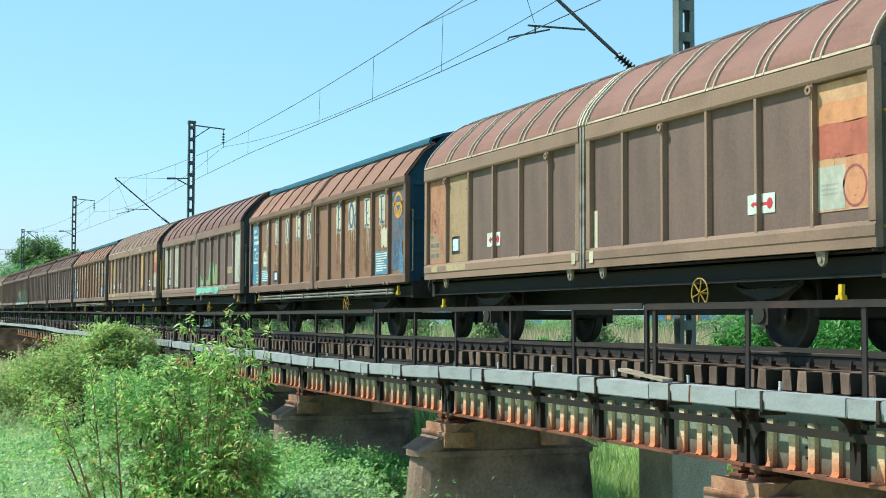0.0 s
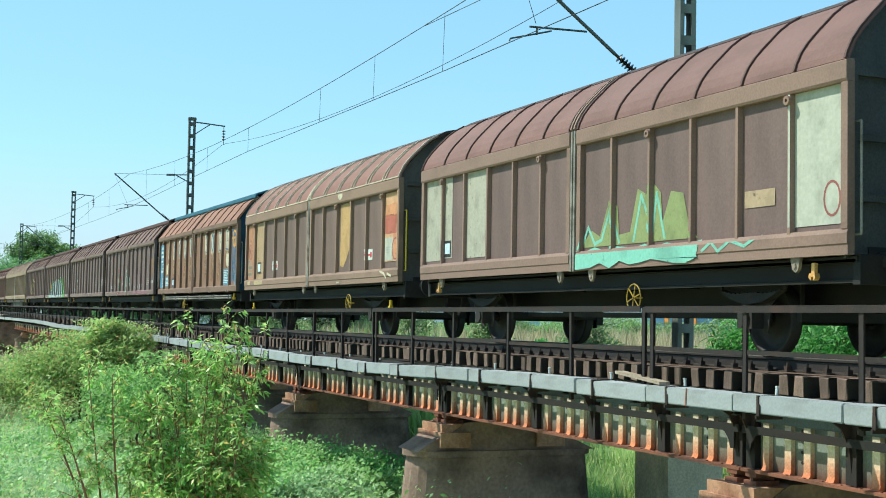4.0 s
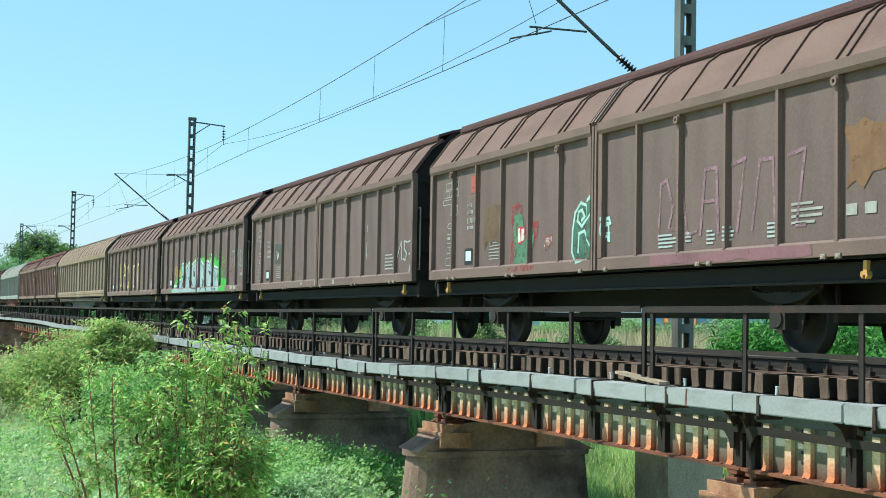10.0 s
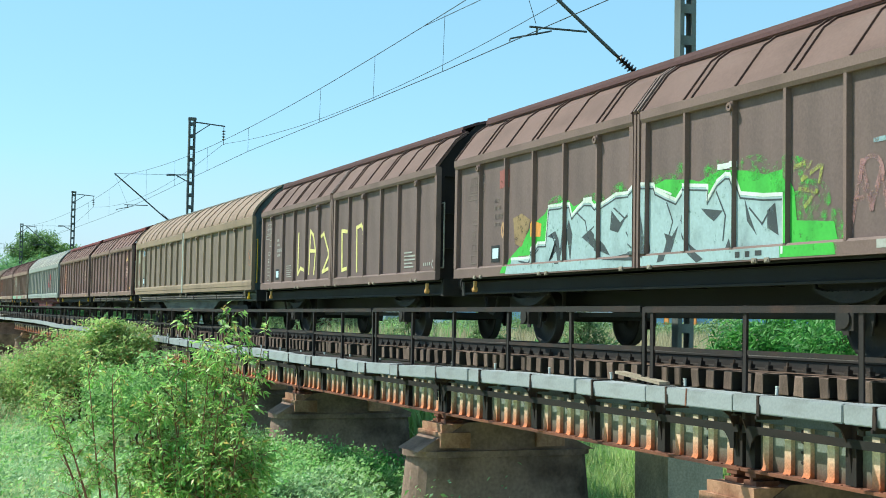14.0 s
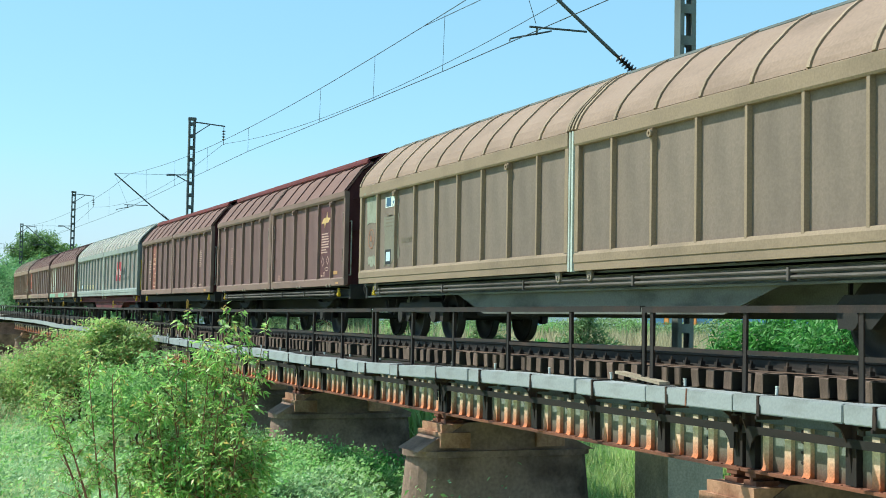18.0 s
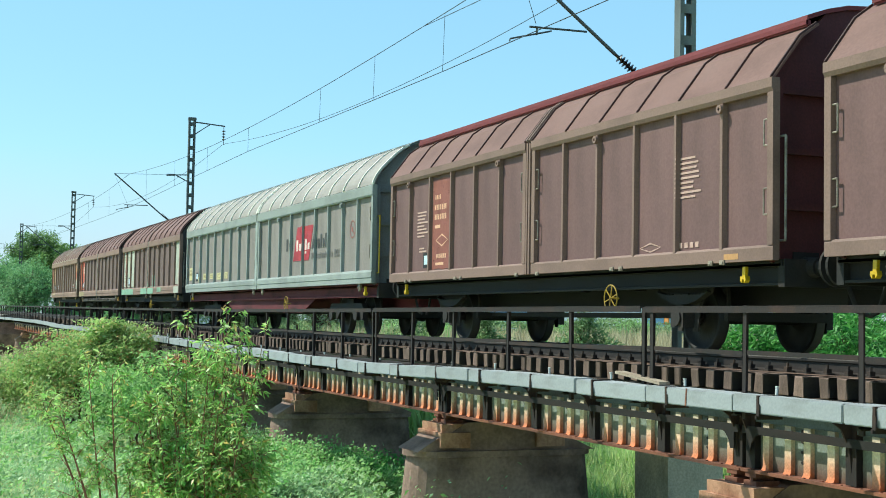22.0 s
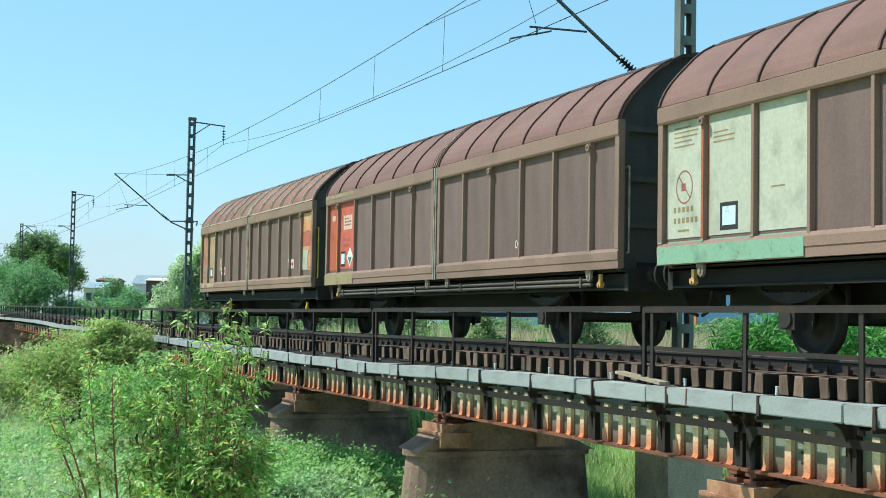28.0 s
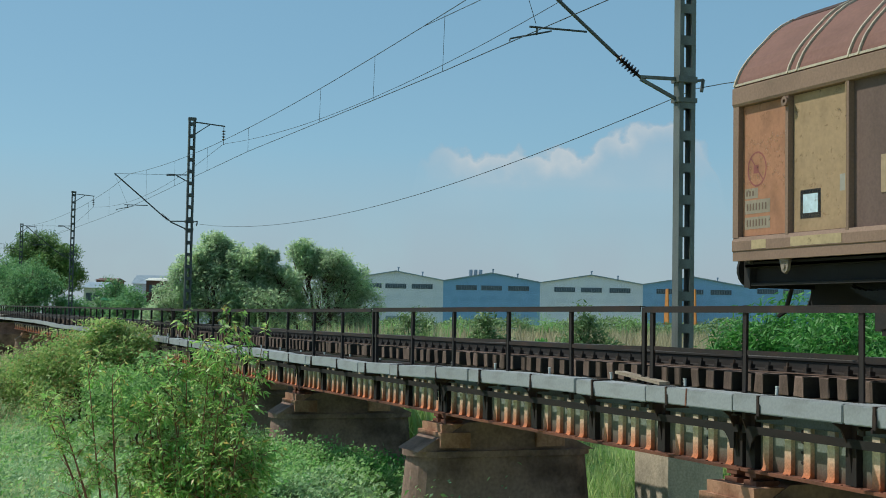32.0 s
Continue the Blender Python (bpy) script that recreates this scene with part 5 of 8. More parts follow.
def lettered(wg, seed, emblem):
    """The rusty wagons: blue shapes of letters on flaking cream, with runs of rust and cream below them."""
    shapes = ((1.69, 2.05), (2.62, 3.0), (3.62, 3.95), (4.62, 4.98), (5.61, 5.98), (7.99, 8.36), (8.9, 9.49), (9.99, 10.32), (10.96, 11.28))
    spray(wg, "blue_panel", [ragged(0.16, 1.36, 0.98, 2.98, seed, 0.03)], SKYBLUE, "flaking light blue end panel")
    spray(wg, "number_mark", ticks(0.3, 2.78, 0.35, 0.09, 3) + ticks(0.28, 2.62, 0.5, 0.09, 4) + ticks(0.26, 2.46, 0.6, 0.09, 5) + bars(0.28, 2.36, 0.4, 1, 0.06) + ticks(0.25, 1.92, 0.6, 0.07, 7, 0.75) + ring(0.62, 2.14, 0.2, 0.1, 0.025) + bars(0.6, 1.7, 0.26, 4, 0.035, 0.09, 2), WHITEP, "", 1)
    spray(wg, "placard", [rect(1.15, 1.38, 2.0, 1.74)], SKYBLUE, "blue placard with lines of print")
    spray(wg, "print_mark", bars(1.2, 1.7, 0.74, 6, 0.025, 0.05, seed), WHITEP, "", 1)
    spray(wg, "cream_disc", [ragged(1.34, 1.82, 1.7, 2.2, seed + 1, 0.05)], CREAM, "flaking cream disc")
    spray(wg, "rust_patch", [ragged(1.14, 1.3, 2.0, 1.36, seed + 2, 0.02)], RUSTRUN)
    for i, (a, b) in enumerate(shapes):
        w, c = b - a, (a + b) / 2
        spray(wg, "cream_flaking", [ragged(a - 0.03, 2.34, b + 0.03, 2.98, seed + 3 + i, 0.03, 7)], CREAM, "thin flaking cream ground")
        spray(wg, "rust_run", drips(a, b, 2.38, seed + 20 + i, 7, 1.1, 0.014), RUSTRUN)
        spray(wg, "cream_run", drips(a, b, 2.36, seed + 40 + i, 5, 0.85, 0.008), CREAM, "", 1)
        spray(wg, "rust_stain", [ragged(a - 0.1, 1.5, b + 0.12, 2.4, seed + 70 + i, 0.12, 7)], ink("rust_stain", 150, 104, 72, flake=0.42, cover=0.55), "soft rust stain")
        slab = [rect(c - w * 0.24, 2.42, c - w * 0.04, 2.92), rect(c - w * 0.38, 2.38, c + w * 0.12, 2.425), rect(c - w * 0.38, 2.915, c + w * 0.12, 2.955)]
        if i in (0, 2):
            slab = ring(c, 2.665, w * 0.42, 0.29, 0.075)
        elif i == 6:
            slab = ring(a + w * 0.3, 2.68, w * 0.3, 0.29, 0.09) + ring(b - w * 0.2, 2.56, w * 0.2, 0.17, 0.06)
        elif i in (3, 5, 7, 8):
            slab += [rect(c + w * 0.12, 2.38, c + w * 0.42, 2.42), rect(c + w * 0.12, 2.92, c + w * 0.4, 2.955), rect(c - w * 0.04, 2.64, c + w * 0.24, 2.675)]
        spray(wg, "blue_shape", slab, INKBLUE, "worn blue lettering shape", 1)
    spray(wg, "grey_patch", [rect(2.3, 1.32, 3.16, 1.66)], PLUM)
    label_box(wg, 2.5, 1.36, 0.34, 0.3)
    if emblem:
        spray(wg, "blue_panel", [ragged(11.72, 1.4, 12.5, 2.98, seed + 60, 0.03)], ink("steel_blue", 98, 96, 108), "weathered blue-grey end panel")
        spray(wg, "blue_patch", [ragged(12.1, 2.2, 12.5, 2.6, seed + 62, 0.08), ragged(11.85, 1.45, 12.45, 2.0, seed + 63, 0.1), ragged(11.76, 2.6, 12.1, 2.92, seed + 64, 0.08)], ink("thin_blue", 84, 122, 158, flake=0.42, cover=0.8), "worn blue paint", 1)
        GOLD = ink("emblem_yellow", 200, 142, 62)
        spray(wg, "emblem", ring(12.1, 2.68, 0.25, 0.27, 0.07), GOLD, "orange-yellow round emblem", 2)
        spray(wg, "emblem", [rect(11.78, 2.68, 12.42, 2.74)], GOLD, "", 2)
        spray(wg, "emblem", stroke([(11.94, 2.68), (12.1, 2.46), (12.26, 2.68)], 0.07), GOLD, "", 3)
        spray(wg, "blue_panel", [ragged(12.16, 1.3, 12.52, 1.8, seed + 61, 0.03)], SKYBLUE, "", 1)
    spray(wg, "placard", [rect(10.72, 1.32, 11.55, 1.8)], SKYBLUE, "blue placard with lines of print", 1)
    spray(wg, "print_mark", bars(10.78, 1.76, 0.7, 8, 0.025, 0.05, seed + 4), WHITEP, "", 2)
    spray(wg, "cream_disc", [ragged(11.05, 1.9, 11.45, 2.25, seed + 5, 0.06)], CREAM, "", 1)


lettered(W1, 100, True)
lettered(W4, 200, True)

# W2: pale end panels, green and mint graffiti
spray(W2, "pale_panel", [rect(11.42, 1.47, 12.34, 2.98)], PALEP, "pale grey-green end panel")
spray(W2, "pale_panel", [rect(0.12, 1.47, 0.98, 2.98), rect(1.06, 1.5, 1.4, 2.98), rect(2.06, 1.47, 2.98, 2.98)], ink("pale_grey_panel", 172, 165, 150), "pale weathered panels")
spray(W2, "warning_sign", ring(12.12, 1.75, 0.15, 0.2, 0.03), DUSKY, "", 1)
label_box(W2, 1.02, 1.52, 0.34, 0.3)
spray(W2, "graffiti", [[(6.35, 1.46), (6.7, 1.7), (6.95, 1.6), (7.2, 2.1), (7.45, 2.0), (7.5, 1.6), (7.8, 1.62), (8.0, 2.2), (8.25, 2.1), (8.4, 2.25), (8.6, 2.1), (8.65, 1.7), (8.85, 2.1), (9.15, 2.05), (9.3, 1.6), (9.5, 1.46)]], ink("moss_wash", 138, 146, 96), "faded moss-green graffiti")
spray(W2, "graffiti", [ragged(6.24, 1.18, 9.6, 1.44, 7, 0.05, 12)], TURQ, "turquoise graffiti along the sill", 1)
spray(W2, "graffiti", stroke([(6.4, 1.45), (6.6, 1.75), (6.8, 1.5), (7.0, 1.55), (7.25, 2.0), (7.5, 1.5)], 0.05) + stroke([(7.9, 1.5), (8.1, 2.1), (8.4, 1.6), (8.5, 2.1), (8.7, 1.5)], 0.05) + stroke([(9.7, 1.28), (9.9, 1.38), (10.05, 1.26), (10.3, 1.38), (10.6, 1.3), (10.85, 1.4)], 0.04), TURQ, "", 1)
spray(W2, "tan_plate", [rect(10.5, 1.75, 11.1, 1.95)], TANP, "tan repair patch")

# W5: faint pink letters and small tags
def grid_box(x, z, w, h, k=1, line=0.014):
    """A stencilled frame of thin lines, divided into k fields."""
    return [rect(x, z, x + w, z + line), rect(x, z + h - line, x + w, z + h)] + [rect(x + (w - line) * i / k, z + line, x + (w - line) * i / k + line, z + h - line) for i in range(k + 1)]


def frame_marks(wg, x, seed, mat=None):
    """The column of stencilled boxes at a wagon's rear end."""
    mat = mat or GREYWHITE
    spray(wg, "stencil_mark", grid_box(x + 0.08, 2.74, 0.6, 0.13, 7) + grid_box(x + 0.02, 2.6, 0.66, 0.13, 6) + grid_box(x - 0.05, 2.47, 0.42, 0.1, 1) + grid_box(x + 0.32, 2.26, 0.32, 0.18, 3)
          + ring(x + 0.3, 2.08, 0.13, 0.055, 0.018, 10) + bars(x + 0.18, 1.94, 0.24, 1, 0.018) + bars(x + 0.18, 1.88, 0.2, 1, 0.05) + bars(x + 0.16, 1.78, 0.3, 1, 0.016) + grid_box(x + 0.16, 1.58, 0.28, 0.12, 2) + grid_box(x + 0.12, 1.36, 0.26, 0.15, 1), mat, "white stencilled marks")
    spray(wg, "number_mark", ticks(x + 1.1, 2.36, 0.2, 0.065, 4, 0.5) + ticks(x + 1.1, 2.24, 0.26, 0.065, 5, 0.5) + ticks(x + 1.1, 2.08, 0.52, 0.09, 9, 0.5) + ticks(x + 1.1, 1.97, 0.34, 0.06, 6, 0.6), mat)
    label_box(wg, x + 1.0, 1.36, 0.34, 0.28)
    spray(wg, "print_mark", bars(x + 2.05, 1.7, 0.64, 6, 0.016, 0.055, seed), mat)


frame_marks(W5, 0.55, 1)
frame_marks(W6, 0.42, 2)
frame_marks(W7, 0.5, 3, ink("dim_stencil", 122, 104, 98))
frame_marks(W8, 0.33, 4)
spray(W5, "red_sign", [rect(1.8, 2.6, 2.18, 2.9)], ink("faded_sign_red", 168, 88, 76), "faded red sign")
RED_MIST = ink("red_mist", 176, 52, 62, flake=0.4, cover=0.8)
spray(W5, "graffiti", [[(3.48, 2.23), (3.73, 2.30), (3.92, 2.22), (3.88, 2.12), (3.63, 2.06), (3.61, 1.78), (3.65, 1.37), (3.47, 1.31)], [(4.26, 1.94), (4.49, 1.95), (4.45, 1.68), (4.31, 1.49)], [(3.40, 1.23), (4.08, 1.27), (4.46, 1.25), (4.37, 1.18), (3.45, 1.17)]], RED_MIST, "red spray mist round a painted figure")
spray(W5, "graffiti", [[(3.60, 2.08), (3.78, 2.14), (3.93, 2.05), (3.98, 1.88), (4.08, 1.65), (4.00, 1.55), (4.22, 1.64), (4.28, 1.84), (4.36, 1.76), (4.31, 1.54), (4.13, 1.30), (3.62, 1.31), (3.59, 1.78)]], ink("sage_green", 88, 128, 102, flake=0.3, cover=0.9), "pale green painted figure", 1)
spray(W5, "graffiti", [[(3.76, 1.87), (3.83, 1.88), (3.86, 1.66), (3.77, 1.64)], [(3.89, 1.86), (3.99, 1.86), (3.97, 1.68), (3.89, 1.66)]], WHITEP, "", 3)
spray(W5, "graffiti", [[(3.74, 1.90), (3.86, 1.90), (3.89, 1.62), (3.74, 1.62)], [(3.87, 1.89), (4.01, 1.88), (3.99, 1.66), (3.89, 1.63)]], ink("tag_red", 190, 54, 66), "", 2)
spray(W5, "graffiti", [[(4.72, 1.69), (4.98, 1.72), (5.00, 1.48), (4.74, 1.47)]], RED_MIST, "", 1)
spray(W5, "graffiti", [[(4.69, 1.66), (4.99, 1.69), (4.99, 1.56), (4.71, 1.53)]], ink("tag_rose", 226, 196, 196, flake=0.42), "pale spray tag", 2)
spray(W5, "graffiti", [[(5.69, 1.37), (5.66, 1.74), (5.76, 2.01), (5.91, 2.13), (6.10, 2.09), (6.29, 2.18), (6.40, 2.09), (6.48, 1.90), (6.48, 1.29), (6.11, 1.26), (5.80, 1.25)]], ink("bottle_green", 74, 112, 96, flake=0.3, cover=0.92), "dark green painted figure")
spray(W5, "graffiti", stroke([(5.73, 1.28), (5.64, 1.42), (5.66, 1.74), (5.73, 1.99), (5.91, 2.13), (6.09, 2.08), (6.11, 1.89), (5.95, 1.78), (5.81, 1.87), (5.84, 2.00), (5.95, 2.02), (6.03, 1.92), (5.94, 1.87)], 0.045) + stroke([(6.10, 2.07), (6.30, 2.18), (6.44, 2.06)], 0.045) + stroke([(5.84, 1.41), (5.86, 1.68), (6.03, 1.71), (6.15, 1.57), (6.17, 1.30), (5.88, 1.25)], 0.045) + stroke([(6.22, 1.86), (6.33, 1.94)], 0.03) + stroke([(6.22, 1.57), (6.33, 1.47)], 0.03), ink("pale_cyan", 178, 210, 206), "pale outline of a painted figure", 1)
spray(W5, "graffiti", stroke([(6.63, 1.84), (6.76, 1.85), (6.80, 1.78), (6.68, 1.76)], 0.05) + [[(6.69, 1.65), (6.80, 1.66), (6.80, 1.51), (6.73, 1.52)]] + ring(6.69, 1.69, 0.09, 0.12, 0.04), ink("pale_cyan", 178, 210, 206), "", 1)
pink = []
for pts in ([(8.1, 1.5), (8.15, 2.2), (8.3, 2.25), (8.45, 1.9), (8.35, 1.6), (8.55, 1.6)], [(8.65, 2.2), (8.8, 1.5), (9.0, 1.55)], [(9.1, 1.5), (9.2, 2.3), (9.45, 2.3), (9.5, 1.5), (9.45, 1.9), (9.15, 1.9)], [(9.75, 2.3), (10.05, 2.35), (9.9, 1.5)], [(10.2, 1.5), (10.35, 2.3), (10.6, 2.3), (10.65, 1.5)], [(10.9, 2.3), (11.2, 2.35), (11.05, 1.5), (11.2, 1.5)]):
    pink += stroke(pts, 0.045)
spray(W5, "graffiti", pink, ink("dim_pink", 158, 120, 136, flake=0.34, cover=0.85), "thin faded pink graffiti lines")
spray(W5, "graffiti", [ragged(8.0, 1.14, 11.4, 1.28, 12, 0.03, 10)], ink("pink_wash", 134, 92, 100), "", 1)
spray(W5, "graffiti", bars(8.1, 1.54, 0.5, 4, 0.025, 0.05) + bars(8.76, 1.54, 0.14, 3, 0.025, 0.05) + bars(9.24, 1.54, 0.2, 4, 0.025, 0.05) + bars(9.64, 1.56, 0.2, 4, 0.025, 0.05) + bars(10.5, 1.56, 0.25, 4, 0.025, 0.05), ink("pale_stripe", 176, 184, 186), "", 1)
spray(W5, "rust_patch", [ragged(11.9, 1.9, 12.6, 2.6, 4, 0.15)], ink("rusty_brown", 128, 92, 66), "rusty patch")
spray(W5, "stencil_mark", bars(10.95, 1.75, 0.6, 4, 0.03, 0.07) + ticks(11.9, 1.55, 0.6, 0.12, 2), GREYWHITE)
spray(W5, "graffiti", [ragged(2.4, 1.65, 3.15, 2.25, 5, 0.1)], ink("brown_wash", 108, 82, 62))

# W6: worn white marks
spray(W6, "graffiti", [ragged(2.3, 1.78, 3.12, 2.3, 6, 0.012)], ink("slate_patch", 88, 94, 96, flake=0.3, cover=0.7), "slate-grey overpainted patch")
spray(W6, "graffiti", stroke([(2.5, 2.1), (2.56, 1.95), (2.7, 2.05), (2.6, 1.9)], 0.05), CREAM, "", 1)
cream = []
r6 = random.Random(6)
for i in range(8):
    x = 3.35 + i * 0.16
    cream += stroke([(x, 1.36 + r6.uniform(0, 0.05)), (x + r6.uniform(-0.05, 0.1), 1.5), (x + r6.uniform(0, 0.12), 1.62)], 0.035)
spray(W6, "graffiti", [ragged(3.28, 1.32, 3.98, 1.62, 61, 0.05, 7), ragged(4.08, 1.33, 4.7, 1.56, 62, 0.05, 7)], ink("cream_smudge", 150, 128, 104, flake=0.46, cover=0.75), "rubbed cream smudge")
spray(W6, "graffiti", cream, ink("cream_tag", 168, 146, 120, worn=0.8, flake=0.36, cover=0.85), "worn cream scribble", 1)
spray(W6, "graffiti", stroke([(9.84, 2.0), (9.8, 1.82), (9.86, 1.66)], 0.025) + stroke([(9.86, 2.36), (9.88, 2.24)], 0.03) + stroke([(10.55, 2.4), (10.6, 2.22)], 0.03) + stroke([(11.74, 1.62), (11.96, 1.92), (12.0, 1.56)], 0.035) + stroke([(12.3, 1.9), (12.12, 1.92), (12.14, 1.76), (12.27, 1.68), (12.2, 1.54), (12.06, 1.58)], 0.035) + stroke([(12.34, 1.9), (12.6, 1.94), (12.42, 1.3)], 0.035) + stroke([(12.4, 1.66), (12.62, 1.68)], 0.03), ink("thin_white", 176, 184, 182), "thin white spray lines")
spray(W6, "stencil_mark", bars(11.0, 1.7, 0.66, 5, 0.03, 0.07) + [rect(5.0, 1.18, 5.12, 1.24), rect(6.2, 1.16, 6.35, 1.26), rect(7.6, 1.16, 7.75, 1.26)], GREYWHITE)

# W7: the large silver, green and black piece
MIST = ink("green_mist", 84, 176, 70, flake=0.44, cover=0.75)
cloudy = [disc(x, z, rx, rz, 14) for x, z, rx, rz in ((3.95, 2.16, 0.35, 0.14), (5.05, 2.12, 0.4, 0.13), (5.9, 2.22, 0.3, 0.12), (7.45, 2.34, 0.16, 0.14), (7.0, 2.2, 0.4, 0.15), (8.3, 2.24, 0.42, 0.16), (9.0, 2.22, 0.36, 0.16), (9.7, 2.05, 0.4, 0.25), (10.1, 1.75, 0.35, 0.25), (10.5, 1.4, 0.25, 0.25))]
spray(W7, "graffiti", cloudy, MIST, "soft green spray mist of a large graffiti")
spray(W7, "graffiti", [[(1.98, 1.16), (2.22, 1.39), (2.69, 1.61), (3.03, 1.88), (3.52, 2.05), (3.7, 2.18), (4.3, 2.2), (4.48, 2.09), (4.88, 2.16), (5.22, 2.12), (5.49, 2.03), (5.66, 2.19), (6.19, 2.18), (6.55, 2.23), (6.78, 2.21), (7.06, 2.26), (7.7, 2.2), (7.85, 2.16), (8.34, 2.26), (8.9, 2.2), (9.25, 2.12), (9.6, 2.15), (9.8, 1.9), (9.85, 1.55), (10.5, 1.5), (10.6, 1.14)]], GREENP, "bright green background of a large graffiti", 0.5)
crown = [(2.96, 1.36), (3.29, 1.58), (3.56, 1.57), (3.65, 2.13), (4.33, 2.12), (4.42, 1.94), (4.59, 2.03), (4.81, 2.12), (5.02, 2.1), (5.16, 2.0), (5.56, 2.1), (5.75, 2.15), (6.19, 2.14), (6.37, 2.23), (6.76, 2.2), (6.8, 2.12), (7.06, 2.03), (7.32, 1.95), (7.53, 2.12), (8.05, 2.07), (8.05, 1.9), (8.27, 2.11), (8.44, 2.18), (8.62, 2.16), (8.76, 1.92), (9.22, 1.86), (9.6, 1.84)]
spray(W7, "graffiti", [[(2.2, 1.14), (2.31, 1.37)] + crown + [(9.62, 1.14)]], SILVER, "silver letter forms of a large graffiti", 1)
spray(W7, "graffiti", stroke([(2.31, 1.39)] + [(x, z + 0.025) for x, z in crown] + [(9.66, 1.3)], 0.045) + stroke([(8.3, 2.3), (8.66, 2.3)], 0.07) + stroke([(4.8, 2.17), (5.02, 2.17)], 0.05) + stroke([(6.85, 2.16), (7.2, 2.06)], 0.03) + stroke([(9.66, 1.86), (9.66, 1.2)], 0.04), WHITEP, "white outline of a large graffiti", 2)
CHAR = ink("charcoal", 66, 72, 76, flake=0.26)
spray(W7, "graffiti", stroke([(x, z - 0.035) for x, z in crown], 0.022), CHAR, "dark inner outline", 3)
shadows = ([(3.62, 1.27), (3.82, 1.36), (3.9, 1.63), (3.61, 1.69), (3.89, 1.76), (4.0, 1.62), (4.12, 1.25), (3.98, 1.25), (3.92, 1.45)], [(4.13, 1.23), (4.23, 1.73), (4.33, 1.91), (4.45, 1.68), (4.39, 1.26), (4.3, 1.6)], [(4.75, 1.62), (5.3, 1.84), (5.03, 1.7), (5.44, 1.47), (5.6, 1.32), (5.17, 1.42), (4.9, 1.55)], [(5.59, 1.68), (5.63, 1.95), (5.88, 1.77), (6.1, 1.89), (5.82, 1.63)],
           [(5.44, 1.26), (5.83, 1.31), (6.38, 1.36), (6.62, 1.28), (6.38, 1.22)], [(6.4, 1.59), (6.52, 1.89), (6.7, 1.34), (6.56, 1.24)], [(6.96, 1.17), (7.1, 1.45), (7.04, 1.56), (7.23, 1.51), (7.39, 1.64), (7.26, 1.38), (7.13, 1.19)], [(7.71, 1.25), (7.62, 1.4), (8.06, 1.18), (7.91, 1.14)], [(7.91, 1.82), (8.4, 1.76), (8.2, 1.64), (8.05, 1.72)], [(8.44, 1.29), (8.58, 1.5), (8.67, 1.28)], [(9.3, 1.7), (9.45, 1.78), (9.52, 1.4), (9.3, 1.5)], [(8.84, 1.9), (8.9, 1.6), (9.1, 1.42), (8.96, 1.65)])
for pts in shadows:
    spray(W7, "graffiti", [pts], CHAR, "dark grey shading of a large graffiti", 3)
fine = []
for pts in ([(3.75, 1.72), (3.95, 1.5), (4.05, 1.48)], [(4.6, 1.98), (4.85, 1.85), (4.95, 1.6)], [(5.7, 1.98), (6.0, 1.82), (6.15, 1.86)], [(6.05, 1.62), (6.2, 1.45), (6.3, 1.4)], [(7.1, 1.95), (7.25, 1.7), (7.15, 1.5)], [(7.55, 2.0), (7.45, 1.7), (7.6, 1.45)], [(8.25, 2.0), (8.45, 1.7), (8.4, 1.4)], [(8.95, 1.75), (9.2, 1.55), (9.35, 1.7)], [(2.6, 1.34), (2.95, 1.3), (3.3, 1.5)]):
    fine += stroke(pts, 0.025)
spray(W7, "graffiti", fine, CHAR, "thin dark lines of a large graffiti", 3)
spray(W7, "graffiti", bars(8.75, 1.24, 0.14, 1, 0.07) + bars(8.95, 1.24, 0.14, 1, 0.07) + bars(9.15, 1.24, 0.2, 1, 0.06), DARKP, "small dark tag", 3)
spray(W7, "graffiti", [[(2.36, 2.05), (2.68, 2.11), (2.99, 1.99), (2.94, 1.85), (2.69, 1.57), (2.43, 1.63)]], ink("tan_blob", 150, 124, 88, flake=0.28), "", 1)
spray(W7, "graffiti", [[(3.03, 1.86), (3.19, 1.95), (3.4, 1.9), (3.37, 1.7), (3.12, 1.71)]], ink("orange_heart", 216, 146, 70), "", 2)
spray(W7, "red_sign", [rect(1.8, 2.58, 2.18, 2.88)], DUSKY, "faded red sign")
spray(W7, "graffiti", ring(2.02, 1.88, 0.14, 0.16, 0.05), ink("peach", 190, 146, 110))
spray(W7, "graffiti", stroke([(9.8, 2.15), (10.1, 2.2), (9.95, 2.0), (10.3, 2.15), (10.25, 1.95)], 0.05) + stroke([(9.9, 1.9), (10.2, 1.85), (10.0, 1.7)], 0.05), ink("olive_tag", 168, 170, 92, flake=0.36, cover=0.85), "", 1)
spray(W7, "graffiti", stroke([(10.75, 1.3), (10.95, 2.1), (11.1, 1.6), (11.25, 2.0), (11.4, 1.35)], 0.06) + stroke([(10.8, 1.7), (11.35, 1.75)], 0.06) + ring(11.1, 1.95, 0.2, 0.22, 0.05), ink("rose_tag", 168, 124, 124, flake=0.38, cover=0.8), "rose graffiti tag")
